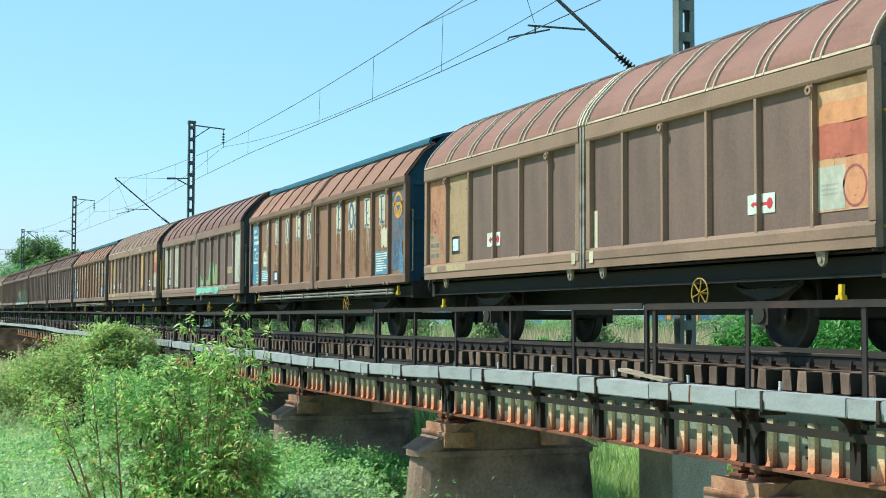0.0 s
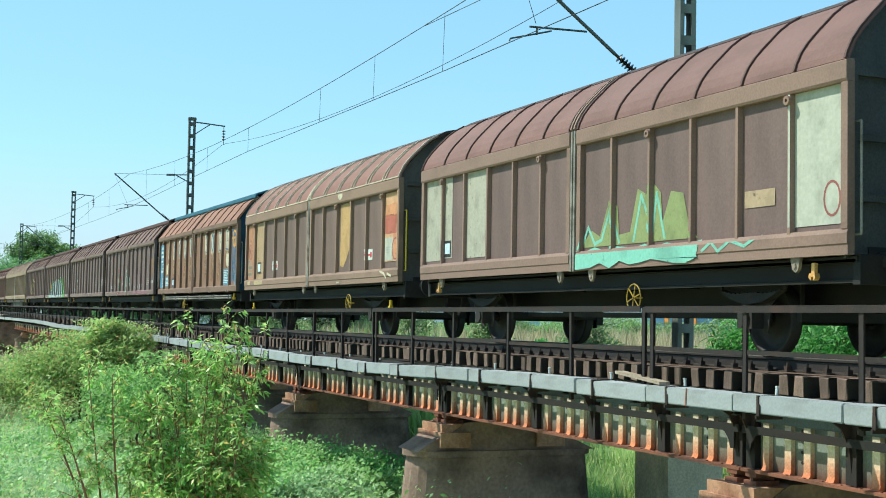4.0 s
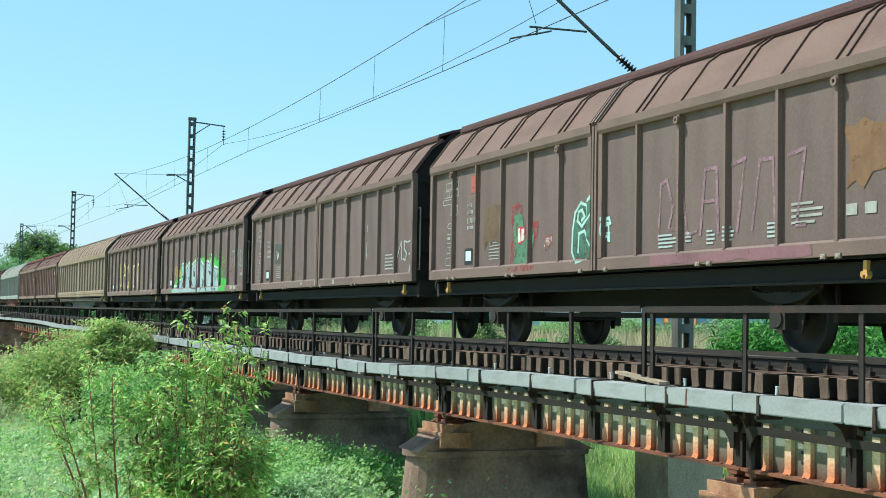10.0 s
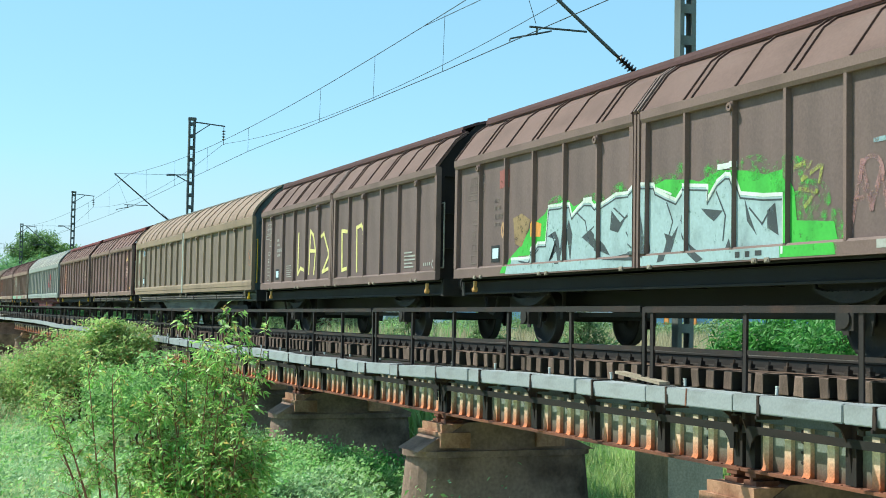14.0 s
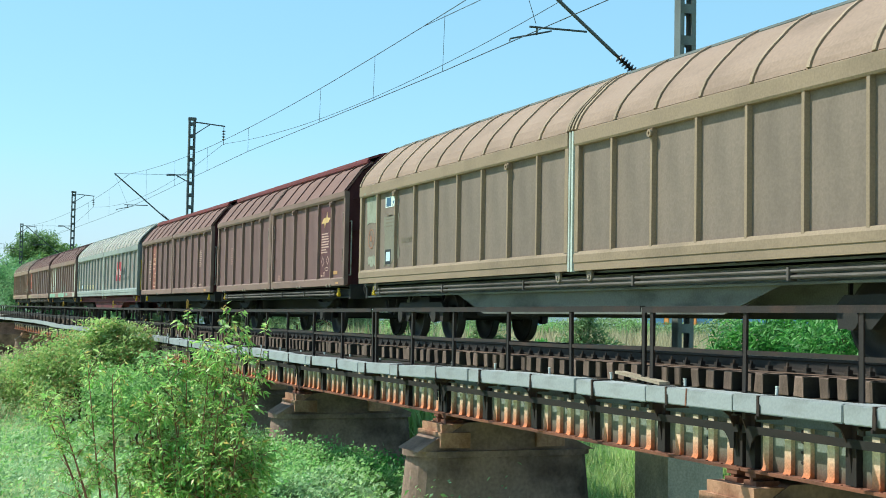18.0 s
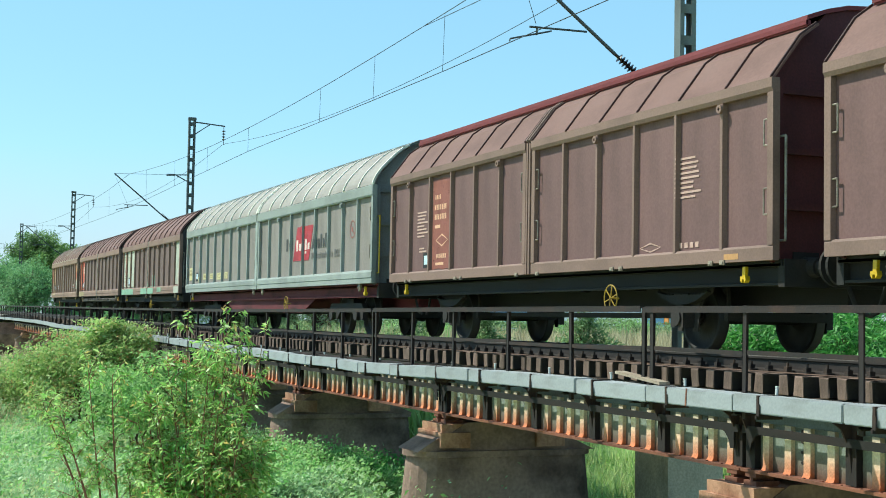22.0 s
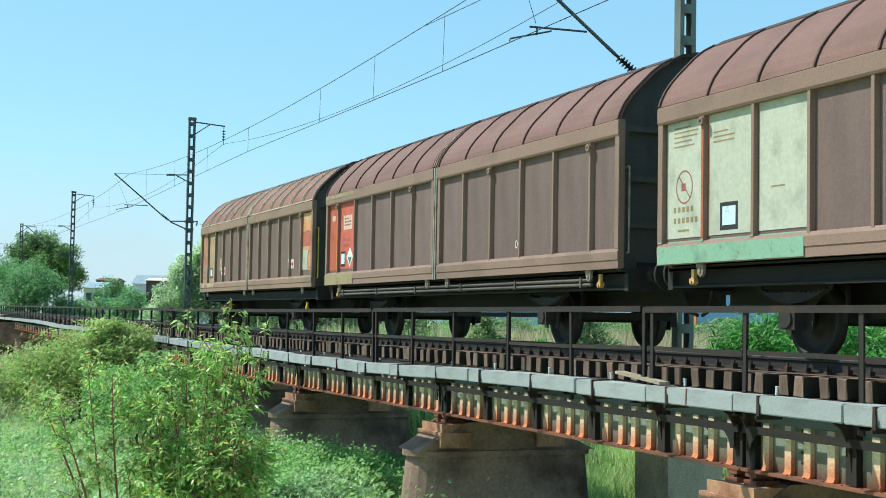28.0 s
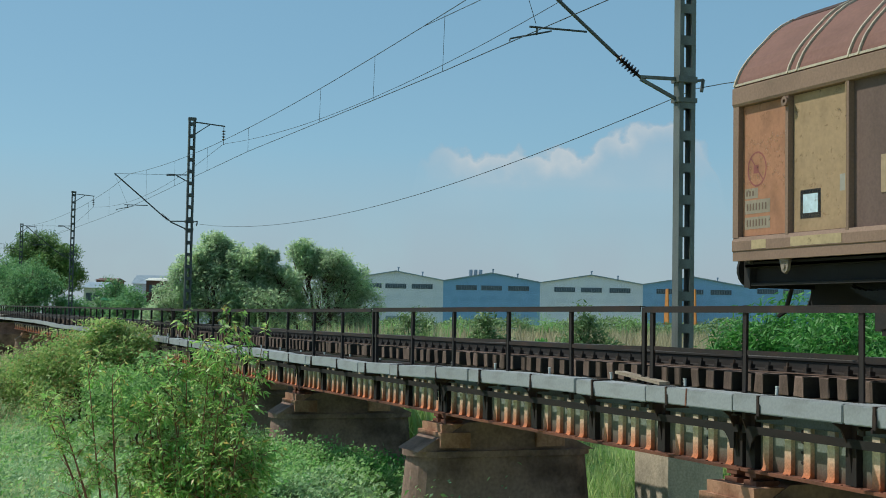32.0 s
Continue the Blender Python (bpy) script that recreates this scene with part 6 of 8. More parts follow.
spray(W7, "graffiti", stroke([(11.15, 2.3), (11.75, 2.32)], 0.05) + stroke([(11.5, 2.3), (11.5, 1.85), (11.7, 1.85), (11.95, 2.35), (12.0, 1.9), (12.3, 1.85), (12.65, 1.95)], 0.05) + stroke([(12.25, 2.3), (12.3, 1.95)], 0.05) + stroke([(12.5, 1.95), (12.6, 2.3), (12.75, 2.3), (12.7, 2.0)], 0.05), ink("sky_tag", 152, 178, 184, flake=0.38, cover=0.8), "pale blue graffiti tag")
spray(W7, "stencil_mark", ticks(12.2, 1.58, 0.4, 0.07, 5) + [rect(11.25, 1.18, 11.55, 1.3), rect(11.7, 1.18, 11.95, 1.3)], GREYWHITE)

# W8: thin yellow strokes
yell = []
for pts in ([(3.47, 2.46), (3.45, 1.46), (3.7, 1.6), (4.05, 1.53)], [(4.42, 1.46), (4.5, 2.48), (4.75, 2.36), (4.95, 1.98), (4.85, 1.44)], [(4.5, 2.0), (4.92, 1.98)], [(5.4, 2.3), (5.6, 2.36), (6.05, 1.85), (5.55, 1.46), (6.08, 1.54)], [(7.0, 2.34), (7.05, 1.46), (7.5, 1.5), (7.5, 2.3), (7.05, 2.34)], [(8.1, 1.42), (8.05, 2.36), (8.35, 2.4), (8.6, 2.2), (8.5, 2.0)]):
    yell += stroke(pts, 0.085)
spray(W8, "graffiti", yell, YELLP, "thin pale yellow graffiti strokes", 1)
spray(W8, "stencil_mark", bars(11.05, 1.7, 0.66, 5, 0.03, 0.07) + ticks(12.1, 1.4, 0.4, 0.06, 4) + ring(12.6, 1.42, 0.1, 0.09, 0.03, 4), GREYWHITE)

# W9: sand wagon
no_entry(W9, 19.2, 2.05, 0.24, ink("sign_orange", 160, 108, 84))
no_entry(W9, 0.6, 2.07, 0.22, ink("sign_orange", 178, 98, 68))
spray(W9, "white_sign", [rect(1.46, 2.66, 2.22, 2.88)], WHITEP, "small white and blue plate")
spray(W9, "white_sign_print", [rect(1.52, 2.68, 1.8, 2.86), rect(1.9, 2.72, 2.16, 2.78)], INKBLUE, "", 1)
spray(W9, "wash_patch", [ragged(0.3, 2.4, 0.95, 3.0, 2, 0.05), ragged(0.4, 1.5, 0.9, 1.7, 3, 0.05)], ink("pale_wash", 148, 148, 132))
spray(W9, "wash_patch", [ragged(1.4, 1.5, 2.3, 2.55, 4, 0.12)], ink("grey_wash", 124, 116, 102))
spray(W9, "stencil_mark", bars(1.5, 2.5, 0.6, 4, 0.03, 0.07) + ticks(2.45, 1.9, 0.6, 0.1, 5) + bars(19.2, 1.66, 0.2, 2, 0.05, 0.08), ink("dim_print", 116, 104, 88))
label_box(W9, 1.5, 1.5, 0.34, 0.3)

# W10 and W11: dark red wagons
spray(W10, "dark_panel", [rect(10.72, 1.34, 11.6, 3.0)], ink("maroon_panel", 92, 50, 54), "darker maroon panel")
spray(W10, "cream_arrow", [[(10.82, 2.6), (11.0, 2.72), (11.18, 2.72), (11.26, 2.86), (11.3, 2.72), (11.52, 2.7), (11.34, 2.6), (11.16, 2.6), (11.08, 2.48), (11.04, 2.6)]], ink("cream_logo", 214, 176, 118), "cream arrow emblem", 1)
spray(W10, "print_mark", bars(10.85, 2.36, 0.6, 8, 0.03, 0.062, 5) + ring(10.98, 1.7, 0.12, 0.12, 0.03, 4) + ring(11.36, 1.72, 0.12, 0.1, 0.03, 4) + ring(11.3, 1.52, 0.14, 0.05, 0.025, 8) + bars(10.85, 1.38, 0.2, 1) + ring(11.1, 1.4, 0.06, 0.06, 0.02, 8), ink("pink_print", 196, 158, 146), "", 1)
spray(W10, "tan_mark", [rect(11.76, 1.38, 12.12, 1.46), rect(12.2, 1.15, 12.4, 1.2)], ink("tan_mark", 190, 140, 92))
spray(W10, "print_mark", bars(1.55, 2.4, 0.55, 8, 0.03, 0.065, 6) + bars(6.98, 1.46, 0.36, 3, 0.03, 0.05, 4), ink("dim_pink_print", 158, 116, 110))
spray(W11, "faded_panel", [ragged(2.18, 1.32, 3.05, 3.0, 31, 0.02)], ink("orange_red_panel", 142, 82, 72), "faded orange-red panel with numbers")
spray(W11, "number_mark", ticks(2.3, 2.62, 0.3, 0.08, 4) + ticks(2.28, 2.42, 0.6, 0.1, 7) + ticks(2.28, 2.24, 0.6, 0.1, 7) + bars(2.3, 2.14, 0.4, 1, 0.06) + ring(2.65, 1.85, 0.3, 0.12, 0.03, 4) + ticks(2.4, 1.52, 0.5, 0.08, 5) + bars(2.35, 1.44, 0.6, 1, 0.05), ink("peach_print", 224, 172, 140), "", 1)
spray(W11, "print_mark", bars(1.38, 2.44, 0.6, 8, 0.03, 0.065, 9) + bars(1.5, 1.75, 0.4, 2, 0.03, 0.06), ink("pink_print", 196, 158, 146))
label_box(W11, 1.72, 1.36, 0.36, 0.28)
spray(W11, "print_mark", bars(10.78, 2.5, 0.55, 9, 0.028, 0.062, 3) + ring(10.08, 1.38, 0.28, 0.07, 0.025, 4) + ticks(10.8, 1.34, 0.5, 0.07, 4), ink("pink_print", 196, 158, 146))
spray(W11, "tan_mark", [rect(11.9, 1.15, 12.2, 1.22)], ink("tan_mark", 190, 140, 92))

# W12: red slanted sign with dark shapes beside it
spray(W12, "red_sign", [[(13.22, 1.78), (14.61, 1.77), (14.95, 2.62), (13.56, 2.62)]], REDP, "red slanted sign painted on the wall")
spray(W12, "sign_print", [rect(13.5 + 0.25 * k, 2.02 + 0.004 * k, 13.66 + 0.25 * k, 2.2 + (0.1 if k in (0, 3) else 0.0)) for k in range(5)] + [rect(14.26, 1.94, 14.4, 2.0)], ink("sign_pink_white", 222, 196, 190), "pale lettering shapes", 1)
spray(W12, "sign_print", [rect(12.56, 2.05, 12.72, 2.37), rect(12.82, 2.05, 12.96, 2.26), rect(13.02, 2.05, 13.07, 2.26), rect(13.13, 2.05, 13.18, 2.38)], DARKP, "dark lettering shapes", 1)
spray(W12, "sign_print", [[(14.84, 2.04), (14.98, 2.4), (15.06, 2.4), (15.12, 2.04), (15.05, 2.04), (15.0, 2.2), (14.92, 2.04)]] + [rect(15.18 + 0.19 * k, 2.03, 15.3 + 0.19 * k, 2.26 + (0.1 if k in (2, 4) else 0.0)) for k in range(6)], DARKP, "dark lettering shapes", 1)
spray(W12, "sign_print", [rect(14.83 + 0.125 * k, 1.79, 14.91 + 0.125 * k, 1.9 + 0.03 * (k % 3 == 0)) for k in range(14)] + ticks(16.68, 1.78, 0.56, 0.17, 3, 0.7), ink("grey_print", 112, 106, 104), "", 1)
no_entry(W12, 17.98, 2.34, 0.21, DUSKY)
no_entry(W12, 1.87, 2.33, 0.21, DUSKY)
spray(W12, "yellowed_plate", [rect(0.3, 1.54, 0.98, 1.96), rect(1.75, 1.5, 2.1, 1.62), rect(2.5, 1.53, 3.14, 1.72), rect(3.5, 1.53, 4.22, 1.7), rect(4.5, 1.49, 5.26, 1.7), rect(5.58, 1.5, 5.98, 1.7)], ink("yellowed", 204, 190, 142), "yellowed marking plates")
spray(W12, "number_mark", ticks(0.36, 1.82, 0.3, 0.07, 3) + ticks(0.36, 1.7, 0.54, 0.07, 6) + ticks(2.6, 1.58, 0.45, 0.08, 4) + bars(3.6, 1.66, 0.5, 2, 0.03, 0.06) + ring(4.88, 1.6, 0.3, 0.08, 0.025, 4) + ring(5.78, 1.6, 0.14, 0.08, 0.025, 4), ink("sepia_print", 150, 128, 92), "", 1)
label_box(W12, 1.4, 1.5, 0.32, 0.28)

# W13: mint patches and pale end panels
spray(W13, "pale_panel", [rect(0.13, 1.47, 1.0, 2.98), rect(1.1, 1.47, 2.06, 2.98), rect(2.16, 1.47, 3.1, 2.98)], PALEP, "pale grey-green end panels")
spray(W13, "rust_post", [rect(0.99, 1.45, 1.11, 3.02)], BRICKRED, "rust-red door post", 1)
no_entry(W13, 0.55, 2.12, 0.23, DUSKY)
spray(W13, "stencil_mark", bars(0.3, 2.9, 0.6, 5, 0.02, 0.06) + ticks(0.3, 1.8, 0.5, 0.07, 5) + ticks(0.3, 1.66, 0.6, 0.07, 6) + bars(0.4, 1.58, 0.4, 1) + bars(1.2, 2.75, 0.5, 3, 0.02, 0.06) + bars(2.4, 1.98, 0.4, 1, 0.02), ink("sepia_print", 150, 128, 92), "", 1)
label_box(W13, 1.36, 1.52, 0.38, 0.34)
spray(W13, "mint_sill", [rect(0.02, 1.14, 3.1, 1.43), rect(4.92, 1.14, 7.75, 1.43)], MINT, "mint-green repainted sill")
spray(W13, "mint_sill", [rect(5.1, 1.45, 5.25, 1.7), rect(7.5, 1.45, 7.72, 1.85), rect(6.5, 1.45, 6.66, 1.6)], MINT)
spray(W13, "pale_panel", [rect(11.86, 1.46, 12.72, 2.97), rect(11.9, 1.14, 12.8, 1.42)], PALEP)
spray(W13, "mint_sill", [rect(8.6, 1.2, 9.4, 1.38)], MINT)
spray(W13, "warning_sign", ring(12.5, 1.7, 0.15, 0.2, 0.03), DUSKY, "", 1)

# W14: red end panels
spray(W14, "red_panel", [rect(0.13, 1.47, 0.78, 2.97)], BRICKRED, "weathered red end panel")
spray(W14, "red_panel", [ragged(0.9, 1.48, 1.96, 2.96, 41, 0.02)], ink("bright_red", 196, 92, 76), "bright red end panel")
spray(W14, "rust_post", [rect(0.77, 1.46, 0.9, 3.0)], ink("orange_post", 206, 122, 80), "", 1)
spray(W14, "pale_plate", [rect(1.16, 2.36, 1.76, 2.68), rect(0.3, 2.6, 0.55, 2.72)], ink("pink_grey_plate", 206, 176, 160), "pale worn plate", 1)
spray(W14, "print_mark", bars(1.22, 2.62, 0.48, 3, 0.03, 0.07) + ticks(1.2, 2.1, 0.45, 0.06, 4) + ticks(1.2, 1.98, 0.45, 0.06, 4), DUSKY, "", 2)
label_box(W14, 0.98, 1.54, 0.34, 0.34)
spray(W14, "diamond_sign", [[(1.64, 1.96), (1.87, 1.75), (1.64, 1.52), (1.42, 1.75)]], WHITEP, "black and white diamond sign", 2)
spray(W14, "diamond_sign", [[(1.5, 1.74), (1.78, 1.74), (1.64, 1.57)]], ink("teal_ink", 70, 110, 110), "", 3)
spray(W14, "bare_post", [rect(0.02, 1.14, 2.06, 1.42), rect(0.02, 3.1, 2.06, 3.23)], ink("olive_tan", 158, 138, 104), "fresher tan paint at the end")
spray(W14, "small_ring", ring(10.3, 1.62, 0.05, 0.07, 0.02, 8), WHITEP)


# ---- distance: halls, houses, clouds ----
AXIS = Vector((-math.cos(radians(21.985)), math.sin(radians(21.985)), 0))
ACROSS = Vector((math.sin(radians(21.985)), math.cos(radians(21.985)), 0))
FACE_TURN = math.degrees(math.atan2(ACROSS.y, ACROSS.x))


def yonder(depth, across, z=0.0):
    """A place so far along the view's axis and so far across it."""
    p = Vector((EYE.x, EYE.y, 0)) + AXIS * depth + ACROSS * across
    return Vector((p.x, p.y, z))


GREY_HALL = surface("grey_sheet_wall", lin(234, 234, 248), lin(220, 222, 238), scale=(0.3, 0.3, 0.6), fine=6, rough=0.6, amount=0.4, bump=0.1)
BLUE_HALL = surface("blue_sheet_wall", lin(138, 178, 222), lin(126, 166, 210), scale=(0.3, 0.3, 0.6), fine=6, rough=0.6, amount=0.4, bump=0.1)
HALL_ROOF = surface("dull_roof_sheet", lin(150, 164, 178), lin(134, 148, 160), rough=0.6, bump=0.1)
LOUVRE = surface("dark_louvre", lin(82, 94, 110), lin(70, 82, 96), rough=0.6, bump=0.1)
HOUSE_WALL = surface("white_render", lin(214, 212, 204), lin(190, 186, 176), scale=(0.4, 0.4, 0.4), rough=0.9)
TILE_ROOF = surface("red_tile_roof", lin(116, 82, 74), lin(98, 72, 66), scale=(0.6, 0.6, 0.6), rough=0.9)


def hall(depth, a, b, ground_z, eave, ridge, wall, label):
    """An industrial hall with its gable to the track."""
    m = Matrix.Translation(yonder(depth, a, 0)) @ pose(0, 0, 0, 0, 0, FACE_TURN)
    h = thing("industrial_hall", label, "industrial hall", m, group="row of halls")
    w = b - a
    bm = bmesh.new()
    plate(bm, [(0.0, ground_z), (w + 0.06, ground_z), (w + 0.06, eave), (w / 2, ridge), (0.0, eave)], 0.0, 42.0)
    part("wall", bm, wall, h)
    bm = bmesh.new()
    for p, q in (((-0.1, eave), (w / 2, ridge + 0.02)), ((w / 2, ridge + 0.02), (w + 0.1, eave))):
        plate(bm, [p, q, (q[0], q[1] + 0.16), (p[0], p[1] + 0.16)], -0.35, 42.3)
    part("roof", bm, HALL_ROOF, h)
    for k in (0.24, 0.5, 0.78):
        x = w * k
        bm = bmesh.new()
        box(bm, x - 1.85, x + 1.85, -0.06, 0.02, eave - 1.5, eave - 0.66)
        frame_ = part("window", bm, LOUVRE, h)
        bm = bmesh.new()
        for j in range(12):
            box(bm, x - 1.8 + j * 0.3, x - 1.76 + j * 0.3, -0.1, -0.06, eave - 1.46, eave - 0.7)
        part("mullions", bm, HALL_ROOF, frame_)
    for k in (0.52, 0.78):
        bm = bmesh.new()
        x = w * k
        z = eave + (ridge - eave) * (1 - abs(2 * k - 1))
        tube(bm, (x, 3, z), (x, 3, z + 0.85), 0.12, 8)
        tube(bm, (x, 3, z + 0.8), (x, 3, z + 1.0), 0.2, 8)
        part("roof_vent", bm, HALL_ROOF, h)
    bm = bmesh.new()
    box(bm, w * 0.4, w * 0.6, -0.05, 0.02, ground_z, ground_z + 4.4)
    part("gate", bm, HALL_ROOF, h)
    return h


for a, b, wall, lab, dz in ((-16.6, 0.1, GREY_HALL, "pale grey sheet-metal hall with a low gable", 0.1), (0.16, 17.24, BLUE_HALL, "blue sheet-metal hall with a low gable", 0.05),
                            (17.3, 35.44, GREY_HALL, "pale grey sheet-metal hall with a low gable", 0.0), (35.5, 53.24, BLUE_HALL, "blue sheet-metal hall with a low gable", 0.0), (53.3, 71, BLUE_HALL, "blue sheet-metal hall with a low gable", 0.3)):
    hall(240, a, b, -3.2, 7.45 + dz, 8.95 + dz, wall, lab)
bm = bmesh.new()
for k in range(3):
    tube(bm, yonder(250, 5.2 + k * 0.9, 8.6), yonder(250, 5.2 + k * 0.9, 10.0), 0.35, 10)
tagged(part("roof_tanks", bm, HALL_ROOF), "grey ventilators on a hall roof", "ventilators")
bm = bmesh.new()
for u in (39.4, 44.2):
    p = yonder(238, u, 0)
    plate(bm, [(-0.8, 0.5), (0.8, 0.5), (0.5, 6.8), (-0.2, 6.8)], -0.1, 0.1)
    bmesh.ops.translate(bm, vec=p, verts=bm.verts[-8:])
tagged(part("orange_banner", bm, surface("orange_banner_cloth", lin(206, 138, 72), lin(186, 118, 60), rough=0.8)), "two orange banners before the blue hall", "banner")


def house(depth, a, b, base, eave, ridge, wall, roof, label):
    m = Matrix.Translation(yonder(depth, a, 0)) @ pose(0, 0, 0, 0, 0, FACE_TURN)
    h = thing("house", label, "house", m)
    w = b - a
    bm = bmesh.new()
    box(bm, 0, w, 0, 8, base, eave)
    part("wall", bm, wall, h)
    bm = bmesh.new()
    prism(bm, [(-0.4, eave), (8.4, eave), (4, ridge)], -0.3, w + 0.3)
    part("roof", bm, roof, h)
    for k in (0.3, 0.7):
        bm = bmesh.new()
        box(bm, w * k - 0.5, w * k + 0.5, -0.05, 0.03, eave - 2.1, eave - 0.8)
        part("window", bm, LOUVRE, h)
    return h


house(210, -55.5, -52.6, -3.0, 4.6, 5.6, HOUSE_WALL, HALL_ROOF, "small white house with a grey roof among trees")
house(235, -60.0, -57.0, -3.0, 6.4, 6.9, TILE_ROOF, TILE_ROOF, "brick-red building beyond the trees")
house(245, -53.5, -50.0, -3.0, 6.8, 7.4, TILE_ROOF, HOUSE_WALL, "brick-red house with a pale parapet")
house(250, -57, -40, -3.0, 6.3, 8.0, GREY_HALL, HALL_ROOF, "long grey hall with a blue-grey roof")
m = Matrix.Translation(yonder(150, -37.6, 0)) @ pose(0, 0, 0, 0, 0, FACE_TURN)
cn = thing("canopy", "green awning beside the far track", "canopy", m)
bm = bmesh.new()
prism(bm, [(-1, 2.0), (1, 2.3), (1, 2.4), (-1, 2.1)], 0, 3.0)
part("awning", bm, surface("green_awning", lin(110, 190, 140), lin(90, 160, 120), rough=0.6), cn)
for x in (0.1, 2.9):
    for y in (-0.9, 0.9):
        bm = bmesh.new()
        tube(bm, (x, y, -3.3), (x, y, 2.1), 0.05, 6)
        part("post", bm, GALV_MAT, cn)


def cloud():
    """A bank of fair-weather cumulus so far off that it never shifts: a sheet of vapour with a billowed upper edge that thins out downwards."""
    m = bpy.data.materials.new("cloud_vapour")
    m.use_nodes = True
    n, l = m.node_tree.nodes, m.node_tree.links
    n.remove(n["Principled BSDF"])

    def calc(op, a, b, clamp=False):
        k = n.new("ShaderNodeMath")
        k.operation, k.use_clamp = op, clamp
        for i, v in enumerate((a, b)):
            if isinstance(v, (int, float)):
                k.inputs[i].default_value = v
            else:
                l.new(v, k.inputs[i])
        return k.outputs[0]

    tc, sx = n.new("ShaderNodeTexCoord"), n.new("ShaderNodeSeparateXYZ")
    l.new(tc.outputs["Object"], sx.inputs[0])
    u = calc("DIVIDE", calc("SUBTRACT", sx.outputs["X"], 1325.0), 640.0)
    v = calc("DIVIDE", calc("SUBTRACT", sx.outputs["Z"], 200.0), 230.0)
    top = n.new("ShaderNodeValToRGB")
    cr = top.color_ramp
    cr.interpolation = "EASE"
    marks = ((0.0, 0.0), (0.05, 0.56), (0.3, 0.58), (0.55, 0.60), (0.64, 0.80), (0.8, 0.9), (0.9, 0.66), (1.0, 0.0))
    while len(cr.elements) < len(marks):
        cr.elements.new(0.5)
    for e, (a, b) in zip(cr.elements, marks):
        e.position, e.color = a, (b, b, b, 1)
    l.new(u, top.inputs[0])
    billow, wisp = n.new("ShaderNodeTexNoise"), n.new("ShaderNodeTexNoise")
    for k, s_, d_ in ((billow, 0.016, 5.0), (wisp, 0.006, 3.0)):
        k.inputs["Scale"].default_value, k.inputs["Detail"].default_value, k.inputs["Roughness"].default_value = s_, d_, 0.5
        l.new(tc.outputs["Object"], k.inputs["Vector"])
    edge = calc("ADD", top.outputs[0], calc("MULTIPLY", calc("SUBTRACT", billow.outputs["Fac"], 0.5), 0.55))
    body = calc("DIVIDE", calc("SUBTRACT", edge, v), 0.07, True)
    fade = calc("MAXIMUM", calc("POWER", calc("SUBTRACT", 1.0, calc("MULTIPLY", calc("SUBTRACT", edge, v, True), 1.5), True), 1.6), 0.4)
    foot = calc("DIVIDE", v, 0.3, True)
    thick = calc("MULTIPLY", calc("MULTIPLY", body, fade), calc("MULTIPLY", foot, calc("ADD", wisp.outputs["Fac"], 0.25, True)))
    sides = calc("MULTIPLY", calc("DIVIDE", u, 0.2, True), calc("DIVIDE", calc("SUBTRACT", 1.0, u), 0.16, True))
    thick = calc("MULTIPLY", thick, sides)
    # the thin veil below and round the bank
    veil = calc("MULTIPLY", calc("SUBTRACT", 1.0, calc("DIVIDE", sx.outputs["Z"], 330.0), True), calc("ADD", wisp.outputs["Fac"], 0.42, True))
    hue = n.new("ShaderNodeMix")
    hue.data_type = "RGBA"
    hue.inputs["A"].default_value, hue.inputs["B"].default_value = (0.54, 0.60, 0.73, 1), (1.0, 0.95, 0.98, 1)
    l.new(calc("MULTIPLY", thick, 1.2, True), hue.inputs["Factor"])
    em, tp, mx = n.new("ShaderNodeEmission"), n.new("ShaderNodeBsdfTransparent"), n.new("ShaderNodeMixShader")
    l.new(hue.outputs["Result"], em.inputs[0])
    l.new(calc("MAXIMUM", thick, veil), mx.inputs[0])
    l.new(tp.outputs[0], mx.inputs[1])
    l.new(em.outputs[0], mx.inputs[2])
    l.new(mx.outputs[0], n["Material Output"].inputs["Surface"])
    bm = bmesh.new()
    vs = [bm.verts.new(p) for p in ((0, 0, -40), (3000, 0, -40), (3000, 0, 430), (0, 0, 430))]
    bm.faces.new(vs)
    ob = new("cloud", mesh_of("cloud", bm, m))
    ob.matrix_world = Matrix.Translation(yonder(2600, -1400, 0)) @ pose(0, 0, 0, 0, 0, FACE_TURN)
    return tagged(ob, "soft white cumulus bank and thin haze low in the sky", "cloud", kind="structure")


cloud()


# ---- plants ----
def leaf_mesh(name, base, axis, side, length, width, mat):
    """Many small pointed leaves: base points, the way each leaf points and its side way."""
    k = len(base)
    L, W = np.asarray(length)[:, None], np.asarray(width)[:, None]
    nrm = np.cross(axis, side)
    v = np.empty((k, 4, 3))
    v[:, 0] = base
    v[:, 1] = base + axis * L * 0.45 + side * W / 2 + nrm * W * 0.12
    v[:, 2] = base + axis * L - nrm * L * 0.12
    v[:, 3] = base + axis * L * 0.45 - side * W / 2 + nrm * W * 0.12
    me = bpy.data.meshes.new(name)
    me.vertices.add(k * 4)
    me.vertices.foreach_set("co", v.reshape(-1))
    me.loops.add(k * 4)
    me.loops.foreach_set("vertex_index", np.arange(k * 4, dtype=np.int32))
    me.polygons.add(k)
    me.polygons.foreach_set("loop_start", np.arange(0, k * 4, 4, dtype=np.int32))
    me.update(calc_edges=True)
    me.materials.append(mat)
    return me


def unit(a):
    return a / np.maximum(np.linalg.norm(a, axis=-1, keepdims=True), 1e-9)


